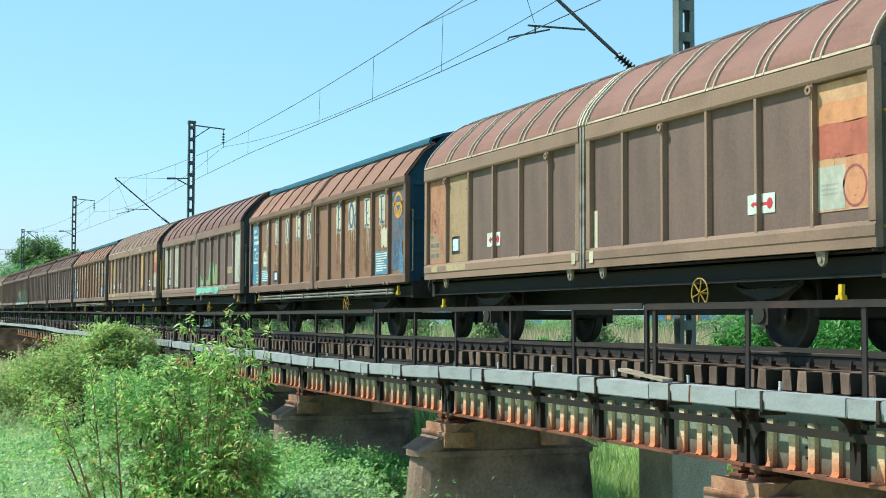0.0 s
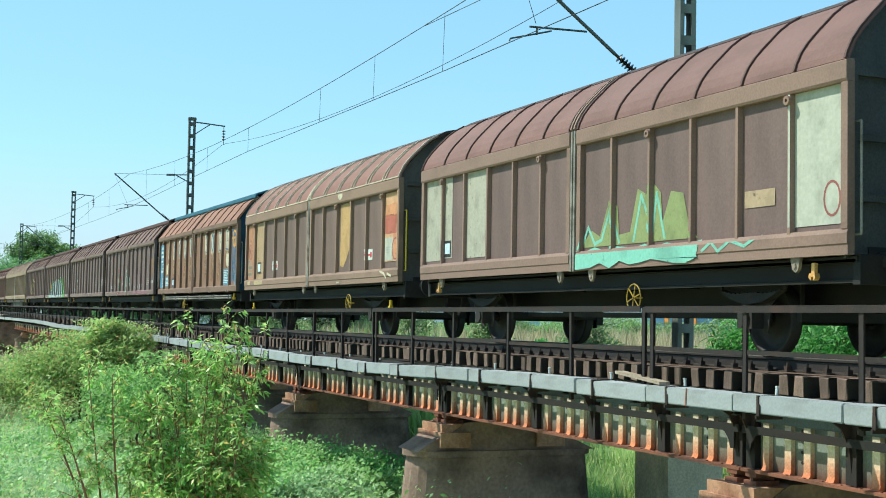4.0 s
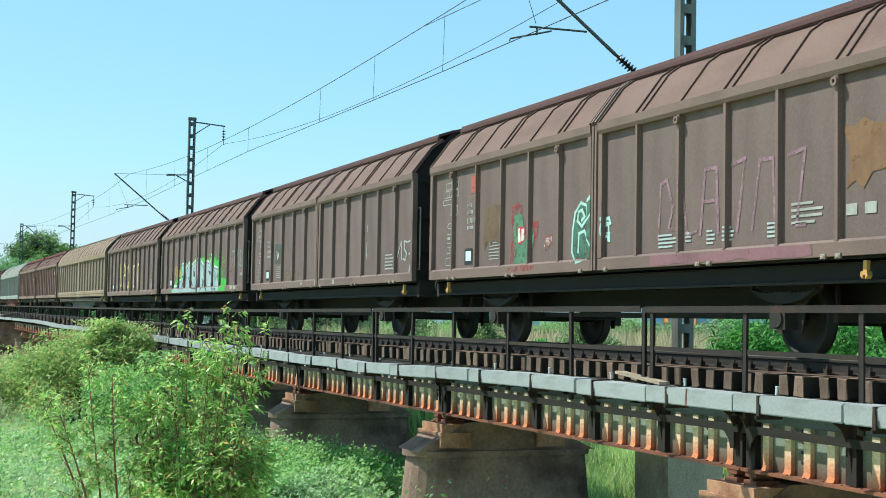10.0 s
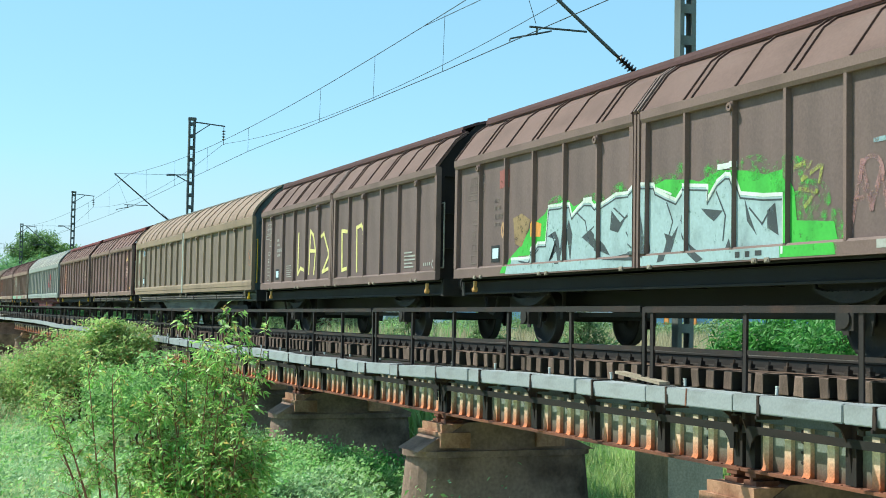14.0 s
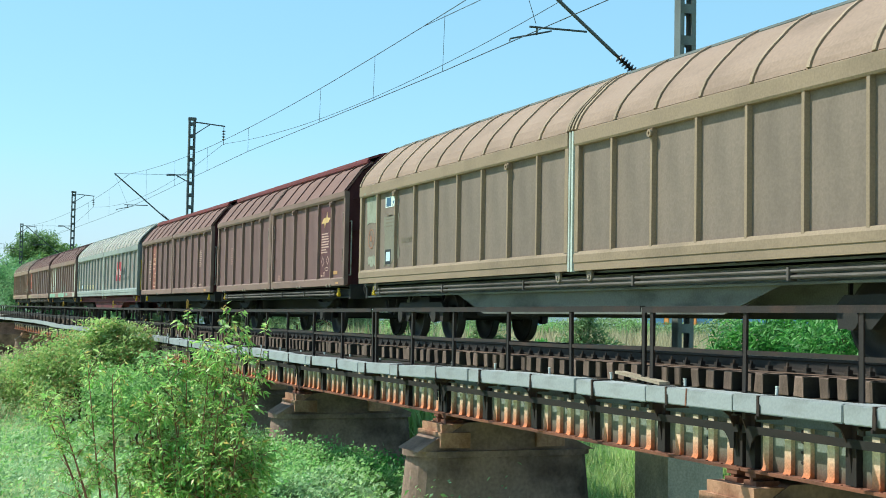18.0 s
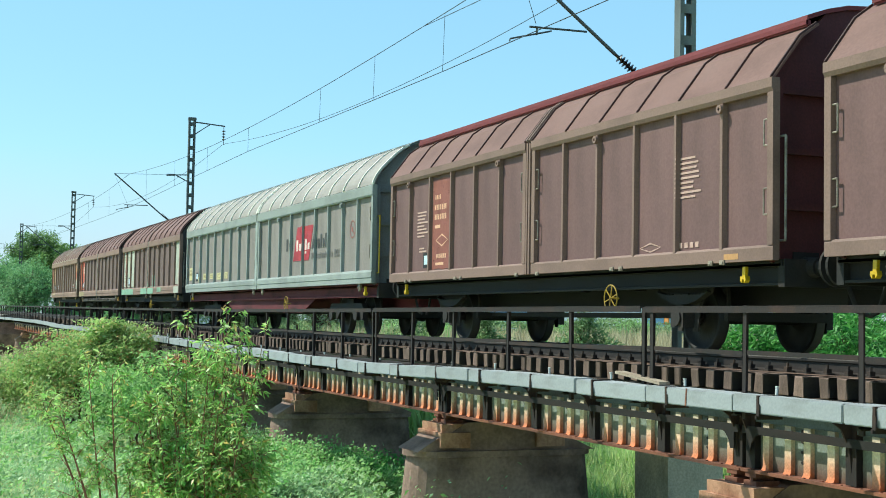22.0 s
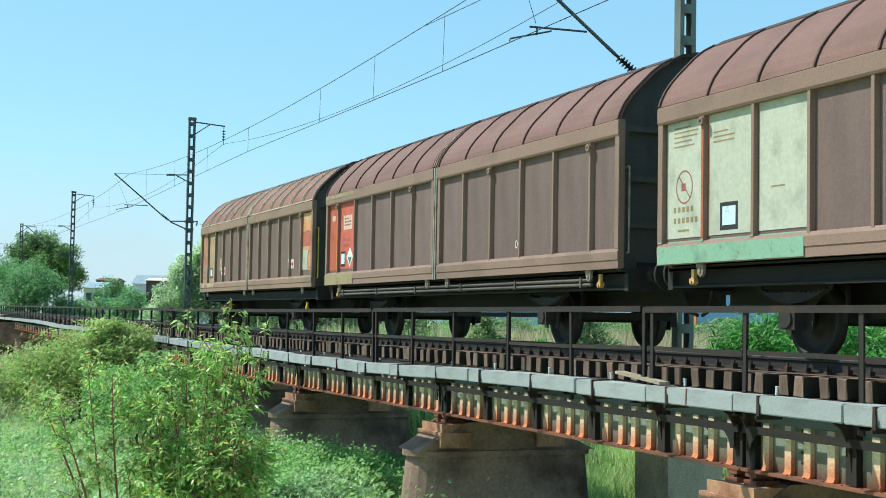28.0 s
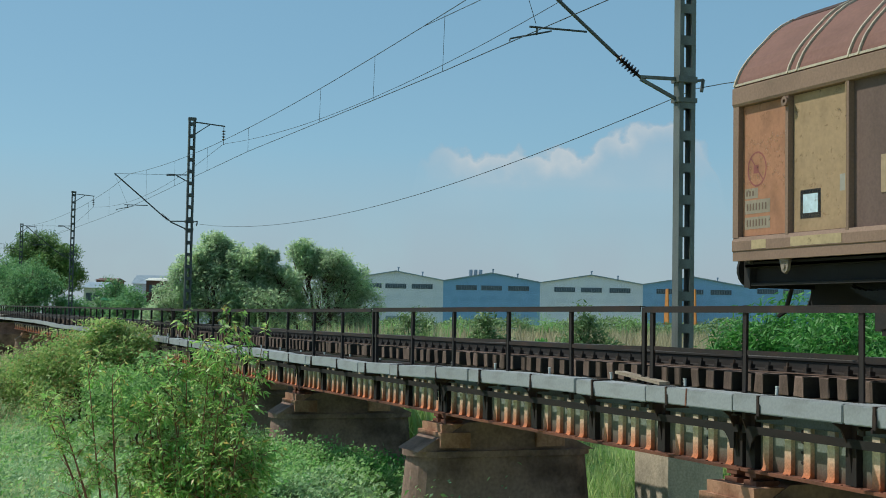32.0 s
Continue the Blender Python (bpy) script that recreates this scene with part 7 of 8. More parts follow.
def scatter_leaves(name, pts, rng, size, slim, mat, droop=0.3, up=0.2):
    k = len(pts)
    face = unit(rng.normal(size=(k, 3)) * 0.55 + np.array([-0.25, -0.45, 0.8]))  # blades turn to the light
    ax = rng.normal(size=(k, 3)) + np.array([0, 0, up - droop])
    ax = unit(ax - face * np.sum(ax * face, -1, keepdims=True) * 0.85)
    sd = unit(np.cross(face, ax))
    ln = size * rng.uniform(0.6, 1.35, k)
    return leaf_mesh(name, pts, ax, sd, ln, ln * slim, mat)


def limb(bm, p, q, r0, r1, rng, bends=3):
    pts = [Vector(p)]
    for i in range(1, bends + 1):
        c = Vector(p).lerp(Vector(q), i / bends)
        if i < bends:
            c += Vector(rng.normal(size=3)) * (Vector(q) - Vector(p)).length * 0.05
        pts.append(c)
    for i in range(bends):
        tube(bm, pts[i], pts[i + 1], r0 + (r1 - r0) * i / bends, 6, r0 + (r1 - r0) * (i + 1) / bends)


def tree(name, label, category, at, masses, leaves, size, slim, mat, bark, seed, trunk_r=0.16, droop=0.2, clump=1.0, twigs=26, base=None):
    """A woody plant: limbs from the base into each mass of the crown (x, y, z, rx, rz), and leaves clumped round twig ends."""
    rng = np.random.default_rng(seed)
    x0, y0 = at
    z0 = float(ground_height(x0, y0)) if base is None else base
    tr = thing(name, label, category, pose(x0, y0, z0))
    bm = bmesh.new()
    tips = []
    weight = np.array([m_[3] * m_[3] * m_[4] for m_ in masses])
    fork = min(m_[2] for m_ in masses) * 0.35
    for m_ in masses:
        mx, my, mz, rx, rz = m_
        limb(bm, (rng.normal() * trunk_r * 0.6, rng.normal() * trunk_r * 0.6, -0.25), (mx * 0.35, my * 0.35, fork), trunk_r, trunk_r * 0.7, rng)
        limb(bm, (mx * 0.35, my * 0.35, fork), (mx, my, mz), trunk_r * 0.7, trunk_r * 0.25, rng)
        for i in range(twigs):
            d = unit(rng.normal(size=3))
            rad = rng.uniform(0.45, 1.0)
            tip = np.array([mx + d[0] * rx * rad, my + d[1] * rx * rad, mz + d[2] * rz * rad])
            st = Vector((mx, my, mz)).lerp(Vector((mx * 0.35, my * 0.35, fork)), rng.uniform(0.0, 0.45))
            limb(bm, st, tip, trunk_r * 0.2, trunk_r * 0.05, rng, 2)
            tips.append((tip, rx))
    part("trunk", bm, bark, tr)
    per = max(1, leaves // len(tips))
    pts = []
    for tip, rx in tips:
        s = rx * rng.uniform(0.2, 0.34) * clump
        q = np.clip(rng.normal(size=(per, 3)), -1.45, 1.45) * s * np.array([1, 1, 0.8])
        pts.append(tip + q)
    pts = np.concatenate(pts)
    pts = pts[pts[:, 2] > 0.02]
    ob = new("crown", scatter_leaves("crown", pts, rng, size, slim, mat, droop))
    ob.parent = tr
    return tr


BARK = surface("grey_brown_bark", lin(104, 82, 68), lin(76, 60, 50), scale=(3, 3, 1), fine=24, rough=0.95, amount=0.5, bump=0.5)
RED_BARK = surface("red_brown_twig_bark", lin(142, 94, 76), lin(104, 68, 56), scale=(3, 3, 1), fine=24, rough=0.9, amount=0.5, bump=0.3)
BRIGHT = leaf_material("bright_shrub_leaf", lin(114, 178, 76), lin(202, 228, 146), 0.55, 0.4, lin(226, 196, 120))
OLIVE = leaf_material("olive_brown_leaf", lin(112, 156, 80), lin(186, 200, 128), 0.45, 0.55, lin(190, 150, 104))
SAGE = leaf_material("sage_leaf", lin(126, 170, 112), lin(194, 216, 168), 0.38)
SILVERLEAF = leaf_material("silver_green_leaf", lin(148, 180, 130), lin(216, 230, 192), 0.55)
FRESH = leaf_material("fresh_green_leaf", lin(114, 172, 88), lin(186, 216, 148), 0.5)
TEAL = leaf_material("teal_green_leaf", lin(84, 132, 86), lin(146, 186, 126), 0.35)
PINE = leaf_material("dark_pine_needles", lin(76, 112, 62), lin(134, 164, 94), 0.35)
MID = leaf_material("mid_green_leaf", lin(108, 162, 86), lin(178, 210, 136), 0.45)
LUSH = leaf_material("lush_green_leaf", lin(56, 120, 52), lin(118, 180, 92), 0.42)
REED = leaf_material("reed_blade", lin(146, 182, 106), lin(212, 220, 158), 0.45)
DUSTY = leaf_material("dusty_olive_leaf", lin(88, 118, 70), lin(146, 168, 116), 0.3)
STRAW = leaf_material("straw_blade", lin(176, 160, 122), lin(216, 202, 164), 0.35)


def arch(p, d, ln, sag, rng, k=4):
    """Points along a shoot that leaves p in the way d and bends down by its own weight."""
    pts = [Vector(p)]
    d = Vector(d).normalized()
    for i in range(k):
        d = (d + Vector((0, 0, -sag / k)) + Vector(rng.normal(size=3)) * 0.07).normalized()
        pts.append(pts[-1] + d * (ln / k))
    return pts


def stemmed_shrub(at, seed):
    """A willow-leaved shrub: woody stems that lean apart from the foot, arching side branches and leafy shoots."""
    rng = np.random.default_rng(seed)
    z0 = float(ground_height(*at))
    sh = thing("leafy_shrub", "bright green willow-leaved shrub before the bridge", "shrub", pose(at[0], at[1], z0))
    wood, twig = bmesh.new(), bmesh.new()
    pos, way = [], []
    wide = (-1.95, -1.7, -1.47, -1.16, -0.83, -0.5, -0.07, 0.18, 0.33, 0.47, 0.67, 0.87, 1.05, 1.24, 1.44, 1.52, 1.7)
    tall = (-1.4, -0.85, -0.5, -0.33, -0.4, -0.42, -0.4, -0.1, 0.27, -0.2, 0.02, 0.38, 0.15, -0.15, 0.1, -0.25, -1.1)

    def shoot(p, d, ln, count, sag):
        pts = arch(p, d, ln, sag, rng, 3)
        for a, b in zip(pts, pts[1:]):
            tube(twig, a, b, 0.004, 4, 0.003)
        for i in range(count):
            f = (0.12 + 0.88 * (i + rng.uniform(0, 0.6)) / count) * 2.999
            c = pts[int(f)].lerp(pts[int(f) + 1], f % 1)
            g = (pts[int(f) + 1] - pts[int(f)]).normalized()
            turn = rng.uniform(0, 6.28)
            u = g.orthogonal().normalized()
            out = u * math.cos(turn) + g.cross(u) * math.sin(turn)
            pos.append(c)
            way.append(g * 0.55 + out * 0.7 + Vector((0, 0, -0.55)))

    tips = [(0.33, 1.0, 0.1), (0.87, 1.0, 0.0), (1.05, 0.98, 0.2), (1.44, 1.0, 0.1), (0.6, 0.97, -0.2), (1.24, 0.95, 0.3), (-1.16, 1.0, -0.2), (-1.7, 0.97, 0.1), (-1.4, 0.8, 0.3), (-0.7, 0.97, 0.2), (-0.2, 0.95, -0.1), (0.1, 0.95, 0.3), (0.75, 0.92, 0.5), (1.0, 0.9, -0.4)]
    while len(tips) < 36:
        a = rng.uniform(-0.6, 1.5)
        tips.append((a, rng.uniform(0.4, 0.92), rng.normal() * 0.55))
    for k in range(12):
        tips.append((rng.uniform(-0.4, 1.45), rng.uniform(0.25, 0.6), rng.uniform(0.1, 0.9)))
    for k, (a, f, dep) in enumerate(tips):
        high = (np.interp(a, wide, tall) - z0) * f
        thick = 0.95 if a > -0.1 else 0.8
        start = 0.25 + 0.35 * a + rng.normal() * 0.12 if a > -0.4 else -0.25 + 0.3 * a + rng.normal() * 0.08
        foot = ACROSS * start - AXIS * (dep * 0.3) + Vector((0, 0, -0.12))
        tip = ACROSS * a - AXIS * dep + Vector((0, 0, high))
        bend = foot.lerp(tip, 0.5) + Vector((0, 0, high * 0.06)) + ACROSS * rng.normal() * 0.08
        line = [foot.lerp(bend, t).lerp(bend.lerp(tip, t), t) for t in np.linspace(0, 1, 9)]
        r0 = rng.uniform(0.016, 0.024) * (1.3 if k in (6, 7, 8, 9) else 1.0)
        for i in range(8):
            tube(wood, line[i], line[i + 1], r0 * (1 - i / 9.5), 6, r0 * (1 - (i + 1) / 9.5))
        for i in range(int(15 * thick)):
            t = rng.uniform(0.16, 1.0)
            q = min(t * 8, 7.99)
            st = line[int(q)].lerp(line[int(q) + 1], q % 1)
            g = (line[int(q) + 1] - line[int(q)]).normalized()
            side = Vector(rng.normal(size=3))
            side = (side - g * side.dot(g)).normalized()
            ln = rng.uniform(0.25, 0.55) * (1.2 - 0.75 * t)
            pts = arch(st, g * 0.75 + side * 0.75 + Vector((0, 0, 0.25)), ln, 0.45, rng)
            for u, v in zip(pts, pts[1:]):
                tube(twig, u, v, 0.006, 5, 0.005)
            for j in range(4):
                c = pts[1 + j % 4]
                sd = Vector(rng.normal(size=3))
                shoot(c, (pts[-1] - pts[0]).normalized() * 0.6 + sd.normalized() * 0.6, rng.uniform(0.12, 0.26), 8, 0.7)
        for j in range(3):
            shoot(line[-1 - j], Vector((0, 0, 1.0)) + Vector(rng.normal(size=3)) * 0.3, 0.22, 14, 0.5)
    part("branchwork", wood, RED_BARK, sh, "red-brown leaning stems")["kind"] = "stuff"
    part("fine_branchwork", twig, RED_BARK, sh)["kind"] = "stuff"
    pos, way = np.array(pos), unit(np.array(way))
    k = len(pos)
    face = unit(rng.normal(size=(k, 3)) * 0.55 + np.array([-0.2, -0.5, 0.75]))
    ax = unit(way + rng.normal(size=(k, 3)) * 0.25)
    side = unit(np.cross(face, ax))
    ln = 0.108 * rng.uniform(0.6, 1.3, k)
    ob = new("leaves", leaf_mesh("leaves", pos, ax, side, ln, ln * 0.29, BRIGHT))
    ob.parent = sh
    return sh


# near shrub before the bridge
stemmed_shrub((-19.6, -7.05), 3)
tree("olive_bush", "olive-brown bush by the bridge's far piers", "shrub", (-45.5, -4.9),
     [(1.2, 0.9, 2.9, 0.9, 0.7), (0.0, 0.5, 2.6, 1.3, 0.65), (-1.0, 0.0, 2.3, 1.3, 0.7), (1.8, 0.8, 2.1, 1.2, 0.8), (-2.6, -0.8, 1.8, 1.5, 0.7), (0.3, -0.2, 1.3, 1.8, 0.9), (-4.4, -1.6, 1.3, 1.6, 0.7)],
     34000, 0.13, 0.45, OLIVE, BARK, 5, trunk_r=0.07, droop=0.1)
tree("green_bush", "mid-green bush beneath the bridge", "shrub", (-37.0, -4.6),
     [(0, 0.2, 1.9, 1.2, 0.8), (1.2, 0.4, 1.5, 1.0, 0.7), (-1.3, 0, 1.4, 1.1, 0.7), (0.4, 1.2, 1.2, 1.0, 0.8)],
     16000, 0.13, 0.45, MID, BARK, 6, trunk_r=0.06)
tree("bare_thicket", "half-bare thicket against the bridge", "shrub", (-46.5, -2.7), [(0, 0, 3.4, 0.7, 1.0), (0.8, 0.2, 2.8, 0.7, 0.9), (-0.3, 0.5, 3.0, 0.6, 0.9)], 500, 0.08, 0.4, OLIVE, BARK, 7, trunk_r=0.04, twigs=40)
for i, (x, y, s, mt) in enumerate(((-27.5, -1.4, 0.9, FRESH), (-29.0, -0.4, 1.0, LUSH), (-27.2, 0.2, 1.0, FRESH), (-30.6, -1.2, 1.1, FRESH), (-31.2, -2.2, 1.0, FRESH), (-26.2, -2.4, 0.8, SAGE), (-28.6, -2.7, 0.85, FRESH), (-27.4, -3.4, 0.8, SAGE), (-29.8, -3.3, 0.9, FRESH), (-33.5, -3.2, 1.2, LUSH), (-25.4, 0.6, 0.7, FRESH), (-25.6, -4.0, 1.0, FRESH), (-24.6, -4.7, 0.9, FRESH), (-26.6, -3.6, 1.15, FRESH), (-25.0, -3.4, 0.8, SAGE), (-24.4, -3.8, 0.7, SAGE))):
    tree("low_bush", "low green bush between the bridge piers", "shrub", (x, y), [(0, 0, 0.55 * s, 0.8 * s, 0.5 * s), (0.6 * s, 0.3, 0.4 * s, 0.6 * s, 0.4 * s), (-0.6 * s, -0.3, 0.42 * s, 0.6 * s, 0.4 * s)], 4200, 0.1, 0.5, mt, BARK, 20 + i, trunk_r=0.03, twigs=20)

# trees beyond the track
tree("willow_tree", "dense silver-green willow beside the far track", "tree", (-71.8, 4.9),
     [(0.2, -1.1, 5.7, 1.1, 1.2), (0, 0.3, 7.2, 0.9, 0.9), (-0.4, 1.3, 6.4, 1.1, 1.2), (0.2, -2.0, 4.2, 1.2, 1.2), (0.3, 0.2, 4.6, 1.8, 1.8), (0, 1.8, 4.6, 1.3, 1.5), (0.2, -2.8, 3.0, 1.0, 1.0), (0.4, 1.5, 6.5, 1.1, 1.1), (0.5, -0.4, 6.4, 1.0, 1.0)],
     46000, 0.19, 0.38, SILVERLEAF, BARK, 31, trunk_r=0.2, twigs=38, clump=0.8)
tree("willow_tree", "dense silver-green willow beside the far track", "tree", (-70.6, 7.4),
     [(0, 0.0, 6.7, 0.8, 0.9), (0.2, 1.0, 5.6, 1.1, 1.2), (-0.3, -0.9, 5.9, 1.1, 1.2), (0, 0, 4.4, 1.9, 1.8)],
     32000, 0.19, 0.38, SILVERLEAF, BARK, 32, trunk_r=0.2, twigs=38, clump=0.8)
tree("willow_tree", "loose-crowned grey-green willow beyond the track", "tree", (-71.0, 10.7),
     [(-0.2, -0.7, 7.0, 1.0, 1.0), (0.2, 0.4, 6.6, 1.1, 1.1), (0.4, 1.5, 5.8, 1.1, 1.2), (0, 0, 4.4, 2.0, 1.6), (0.4, 2.2, 4.2, 1.3, 1.4), (-0.3, -1.7, 4.8, 1.1, 1.4)],
     34000, 0.19, 0.34, SILVERLEAF, BARK, 33, trunk_r=0.2, twigs=34, clump=0.8)
p = yonder(196, -58.0)
tree("pine_tree", "tall dark umbrella pine on the horizon", "tree", (p.x, p.y),
     [(0, 0, 13.6, 3.6, 2.4), (-2.6, -1.6, 12.4, 3.2, 2.2), (2.4, 2.0, 12.2, 3.4, 2.2), (0.6, 0.4, 10.0, 4.6, 2.4), (3.2, 3.4, 9.4, 2.8, 2.0), (-3.0, -2.4, 9.8, 3.0, 2.0)],
     36000, 0.42, 0.34, PINE, BARK, 41, trunk_r=0.26, droop=0, twigs=46, clump=0.62)
for i, (d, a, h, w, mt) in enumerate(((150, -45.6, 6.4, 4.2, TEAL), (158, -49.6, 6.8, 4.0, TEAL), (165, -44.0, 5.4, 4.0, TEAL), (150, -41.5, 5.0, 3.0, TEAL), (170, -40.0, 7.2, 3.6, TEAL), (165, -53.0, 7.4, 4.4, TEAL), (140, -32.5, 6.6, 3.2, TEAL), (150, -36.2, 7.6, 3.0, TEAL))):
    p = yonder(d, a)
    tree("roadside_tree", "rounded green tree beyond the bridge", "tree", (p.x, p.y), [(0, 0, h * 0.72, w * 0.6, h * 0.3), (w * 0.4, w * 0.3, h * 0.55, w * 0.5, h * 0.3), (-w * 0.4, -w * 0.3, h * 0.52, w * 0.5, h * 0.3), (0, 0, h * 0.3, w * 0.8, h * 0.28)], 9000, 0.32, 0.4, mt, BARK, 50 + i, trunk_r=0.18)
for i, (d, a, h, w, mt) in enumerate(((112, -7.0, 4.4, 2.6, DUSTY), (110, -4.4, 3.6, 2.6, MID), (106, -2.0, 4.6, 2.2, DUSTY), (120, 3.2, 4.2, 2.8, DUSTY), (118, 6.6, 4.4, 2.4, DUSTY), (96, 11.0, 4.0, 2.4, DUSTY), (98, 13.6, 4.0, 2.6, DUSTY), (160, 2.0, 4.0, 3.4, MID), (165, 12, 4.4, 4.0, MID), (170, 24, 4.4, 4, MID), (85, -14.0, 3.2, 2.2, DUSTY), (84, -11.0, 3.4, 2.4, DUSTY), (50, -1.2, 4.3, 1.3, DUSTY), (48, 1.6, 4.2, 1.0, DUSTY), (49, 5.1, 4.4, 1.4, DUSTY), (46, 3.4, 3.3, 0.6, LUSH))):
    p = yonder(d, a)
    tree("olive_tree", "small grey-green olive tree in the dry field", "tree", (p.x, p.y), [(0, 0, h * 0.7, w * 0.55, h * 0.3), (w * 0.4, w * 0.2, h * 0.55, w * 0.5, h * 0.28), (-w * 0.4, -w * 0.2, h * 0.5, w * 0.5, h * 0.28)], 5200, 0.2, 0.35, mt, BARK, 70 + i, trunk_r=0.12, twigs=24)

# lush growth behind the track, close to the mast
for i, (x, y, h, w) in enumerate(((-25.6, 9.6, 4.0, 1.3), (-24.2, 8.6, 4.2, 1.4), (-23.0, 9.4, 4.3, 1.4), (-22.0, 10.0, 4.1, 1.4), (-21.0, 10.8, 4.0, 1.4), (-23.8, 6.6, 3.4, 1.0), (-20.2, 9.4, 3.9, 1.3), (-19.2, 8.2, 3.7, 1.2), (-21.6, 8.0, 3.6, 1.1), (-28.0, 8.7, 3.8, 1.1), (-27.2, 9.4, 4.0, 1.3))):
    h += 0.45
    tree("broadleaf_bush", "lush green large-leaved bush beside the track", "shrub", (x, y), [(0, 0, h * 0.84, w * 0.8, h * 0.16), (0.5, 0.5, h * 0.66, w * 0.9, h * 0.2), (-0.6, -0.3, h * 0.62, w * 0.9, h * 0.2), (0, 0, h * 0.35, w, h * 0.25)], 6500, 0.22, 0.22, LUSH, BARK, 100 + i, trunk_r=0.05, droop=0.45, twigs=22)


def scrub(name, label, depth, a, b, low, high, count, size, mat, seed):
    """A belt of scrub across the view, far off."""
    rng = np.random.default_rng(seed)
    u, d = rng.uniform(a, b, count), rng.uniform(depth - 8, depth + 8, count)
    hump = low + (high - low) * (0.5 + 0.5 * np.sin(u * 0.55 + seed) * np.sin(u * 0.21 + 1.7 * seed))
    px_, py_ = EYE.x + AXIS.x * d + ACROSS.x * u, EYE.y + AXIS.y * d + ACROSS.y * u
    z = ground_height(px_, py_) + hump * rng.uniform(0, 1, count) ** 0.8
    me = scatter_leaves(name, np.stack([px_, py_, z], -1), rng, size, 0.5, mat, 0.0)
    return tagged(new(name, me), label, "scrub", kind="stuff")


def blades(name, label, pts, rng, size, slim, mat, category, lean=0.35):
    """Grass or reeds: upright blades."""
    k = len(pts)
    ax = unit(np.stack([rng.normal(size=k) * lean, rng.normal(size=k) * lean, np.ones(k)], -1))
    sd = unit(np.cross(ax, rng.normal(size=(k, 3))))
    ln = size * rng.uniform(0.5, 1.4, k)
    me = leaf_mesh(name, pts, ax, sd, ln, ln * slim, mat)
    return tagged(new(name, me), label, category, kind="stuff")


def on_ground(x, y):
    return np.stack([x, y, ground_height(x, y) - 0.02], -1)


def clumps(rng, k, per, area, spread, keep=None):
    cx, cy = rng.uniform(area[0], area[1], k), rng.uniform(area[2], area[3], k)
    if keep is not None:
        ok = keep(cx, cy)
        cx, cy = cx[ok], cy[ok]
    s = spread * rng.uniform(0.5, 1.3, len(cx))
    x = np.repeat(cx, per) + rng.normal(size=len(cx) * per) * np.repeat(s, per)
    y = np.repeat(cy, per) + rng.normal(size=len(cx) * per) * np.repeat(s, per)
    return x, y, np.repeat(s, per)


rng = np.random.default_rng(77)
x, y, s = clumps(rng, 620, 90, (-110, -22, -16, -1.2), 0.42)
z = np.abs(rng.normal(size=len(x))) * 0.3 * s / 0.42
tagged(new("meadow_herbs", scatter_leaves("meadow_herbs", on_ground(x, y) + np.stack([0 * z, 0 * z, z], -1), rng, 0.13, 0.5, MID, 0.1)), "green meadow herbs on the river flat", "herbs", kind="stuff")
x, y, s = clumps(rng, 700, 110, (-75, -22, -14, 0.5), 0.4)
z = np.abs(rng.normal(size=len(x))) * 0.26 * s / 0.4
tagged(new("sage_herbs", scatter_leaves("sage_herbs", on_ground(x, y) + np.stack([0 * z, 0 * z, z], -1), rng, 0.1, 0.5, SAGE, 0.0, 0.3)), "pale grey-green herbs on the river flat", "herbs", kind="stuff")
x, y, s = clumps(rng, 260, 80, (-130, -48, -14, -2.0), 0.9)
blades("dry_meadow_grass", "dry straw-coloured meadow grass", on_ground(x, y), rng, 0.6, 0.05, STRAW, "grass")
x, y = rng.uniform(-70, -20, 26000), rng.uniform(-15, 1.5, 26000)
blades("meadow_grass", "pale green meadow grass", on_ground(x, y), rng, 0.3, 0.09, SAGE, "grass", 0.6)
x, y, s = clumps(rng, 260, 70, (-120, -38, 3.5, 34), 0.7)
blades("reed_grass", "tall pale green reed grass beyond the bridge", on_ground(x, y), rng, 1.5, 0.035, REED, "grass", 0.25)
x, y, s = clumps(rng, 900, 50, (-260, -45, 10, 130), 1.4)
blades("straw_grass", "dry straw-coloured grass of the far field", on_ground(x, y), rng, 0.9, 0.05, STRAW, "grass", 0.25)
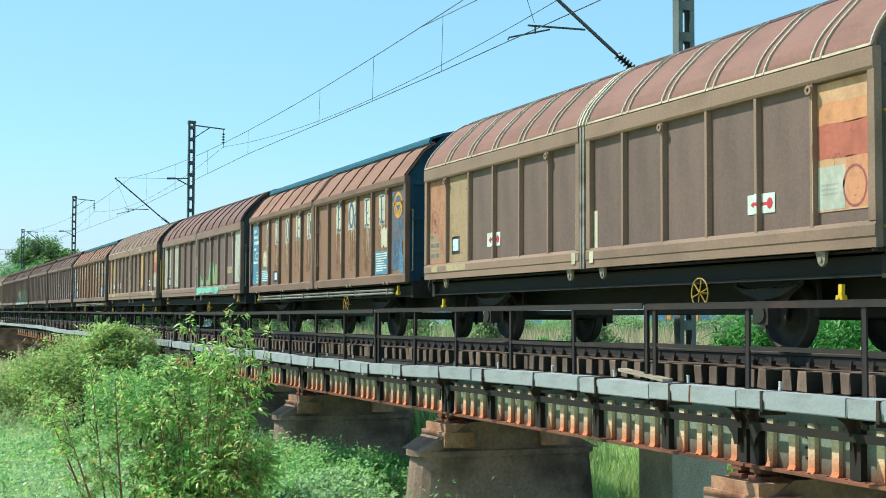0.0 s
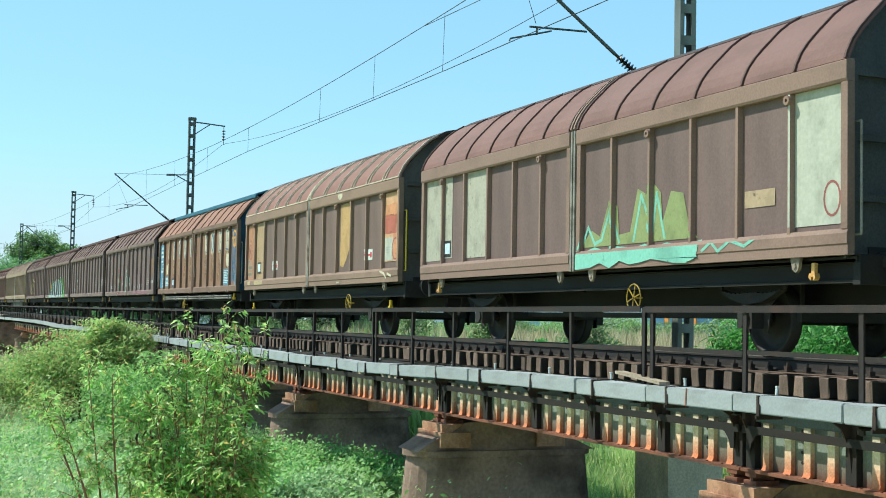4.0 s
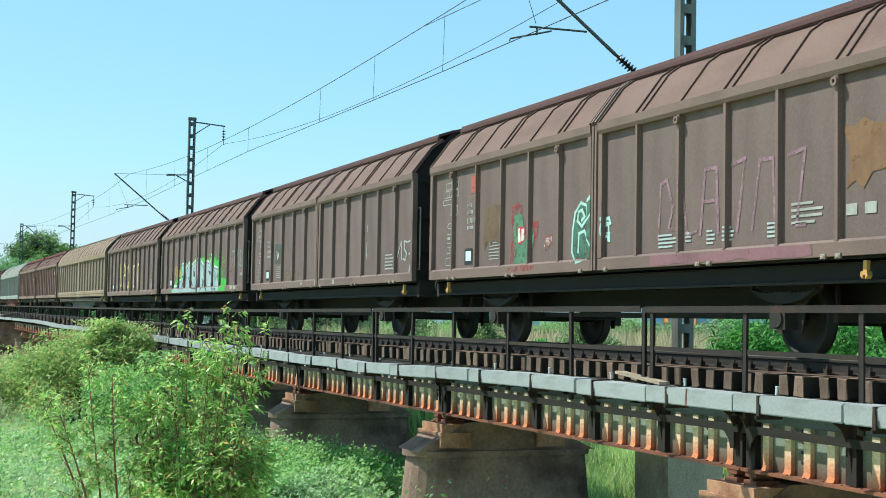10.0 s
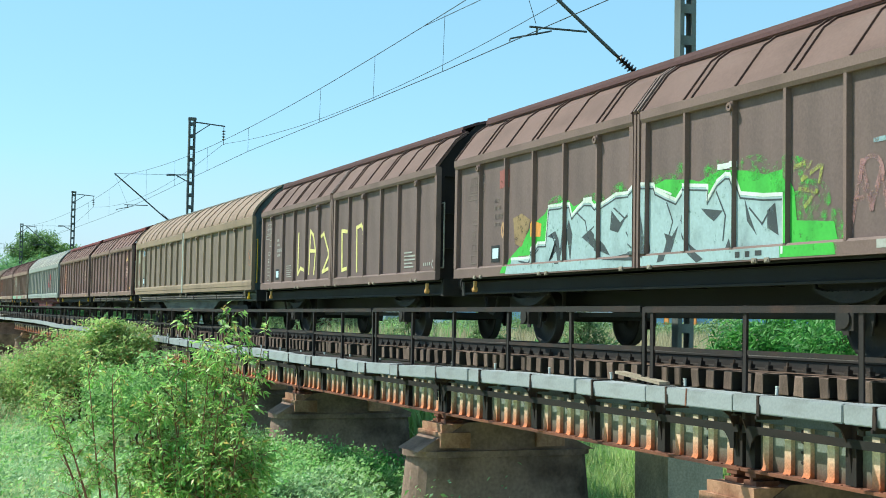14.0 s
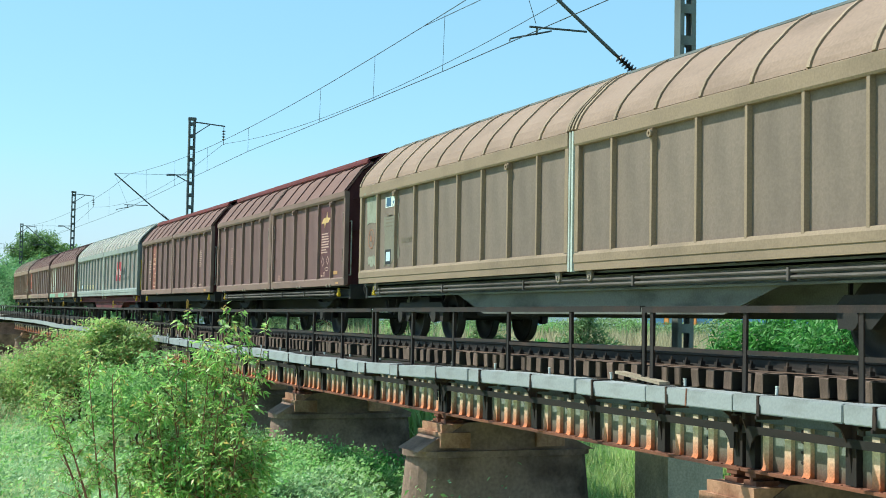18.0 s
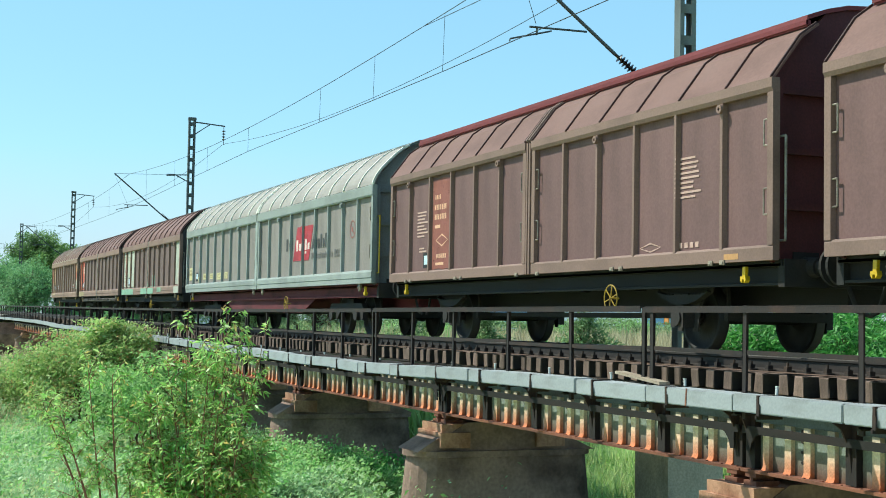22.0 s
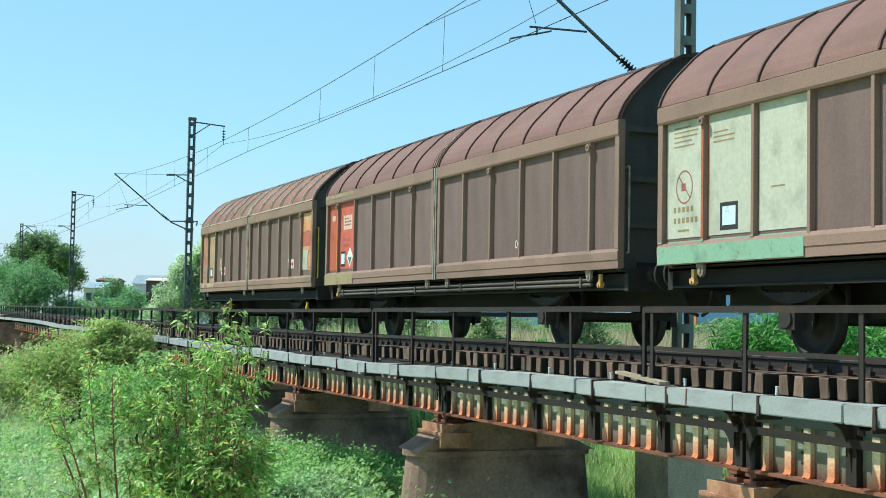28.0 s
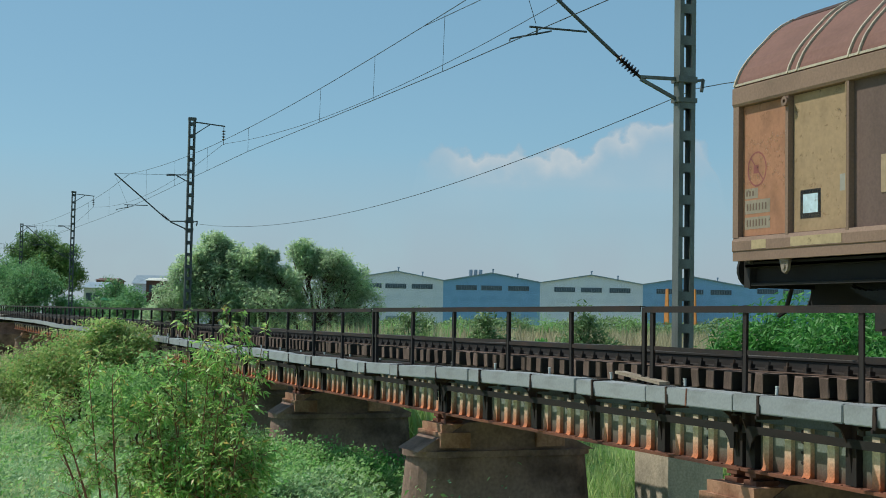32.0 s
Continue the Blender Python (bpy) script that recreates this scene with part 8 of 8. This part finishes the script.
x, y = rng.uniform(-60, -20, 22000), rng.uniform(2.2, 16, 22000)
blades("bank_grass", "green grass behind the bridge", on_ground(x, y), rng, 0.45, 0.06, REED, "grass")
x, y, s = clumps(rng, 420, 90, (-40, -21.0, 5.6, 14.5), 0.4)
blades("stream_reeds", "pale sunlit reeds on the bank beyond the bridge", on_ground(x, y), rng, 0.55, 0.06, REED, "reeds", 0.5)
d, u = rng.uniform(54, 86, 34000), rng.uniform(-0.09, 0.27, 34000)
x, y = EYE.x + AXIS.x * d + ACROSS.x * u * d, EYE.y + AXIS.y * d + ACROSS.y * u * d
blades("dry_reed_belt", "straw-coloured dry reeds across the field", on_ground(x, y), rng, 2.7, 0.035, STRAW, "reeds", 0.3)
d, u = rng.uniform(36, 44, 2600), rng.uniform(-0.06, 0.1, 2600)
x, y = EYE.x + AXIS.x * d + ACROSS.x * u * d, EYE.y + AXIS.y * d + ACROSS.y * u * d
blades("green_reed_belt", "tall fresh reeds beyond the bridge", on_ground(x, y), rng, 2.0, 0.035, REED, "reeds", 0.16)
x, y, s = clumps(rng, 20, 60, (-70, -42, 4.5, 9), 0.35)
blades("track_reeds", "bright reeds standing close behind the track", on_ground(x, y), rng, 2.9, 0.03, REED, "reeds", 0.16)
scrub("field_scrub", "grey-green scrub before the halls", 205, -30, 75, 2.8, 4.4, 34000, 0.5, DUSTY, 3)
scrub("field_hedge", "olive-green hedge across the dry field", 150, -26, 60, 0.3, 2.0, 9000, 0.35, DUSTY, 5)


def motions():
    """The train runs over the bridge, gaining a little speed; its wheels roll."""
    times = [i * 2.0 for i in range(17)]
    for wg, rear, L, *_ in TRAIN:
        walk(wg, [(t, pose(rear + run(t), 0, grade(rear + run(t)), 0, lean(rear + run(t), rear + run(t) + L), 0)) for t in times])
    ticks = [i / 15 for i in range(481)]
    for ax, x in WHEELSETS:
        walk(ax, [(t, Matrix.Translation((x, 0, 0.46)) @ Matrix.Rotation(run(t) / 0.46, 4, "Y")) for t in ticks])


motions()
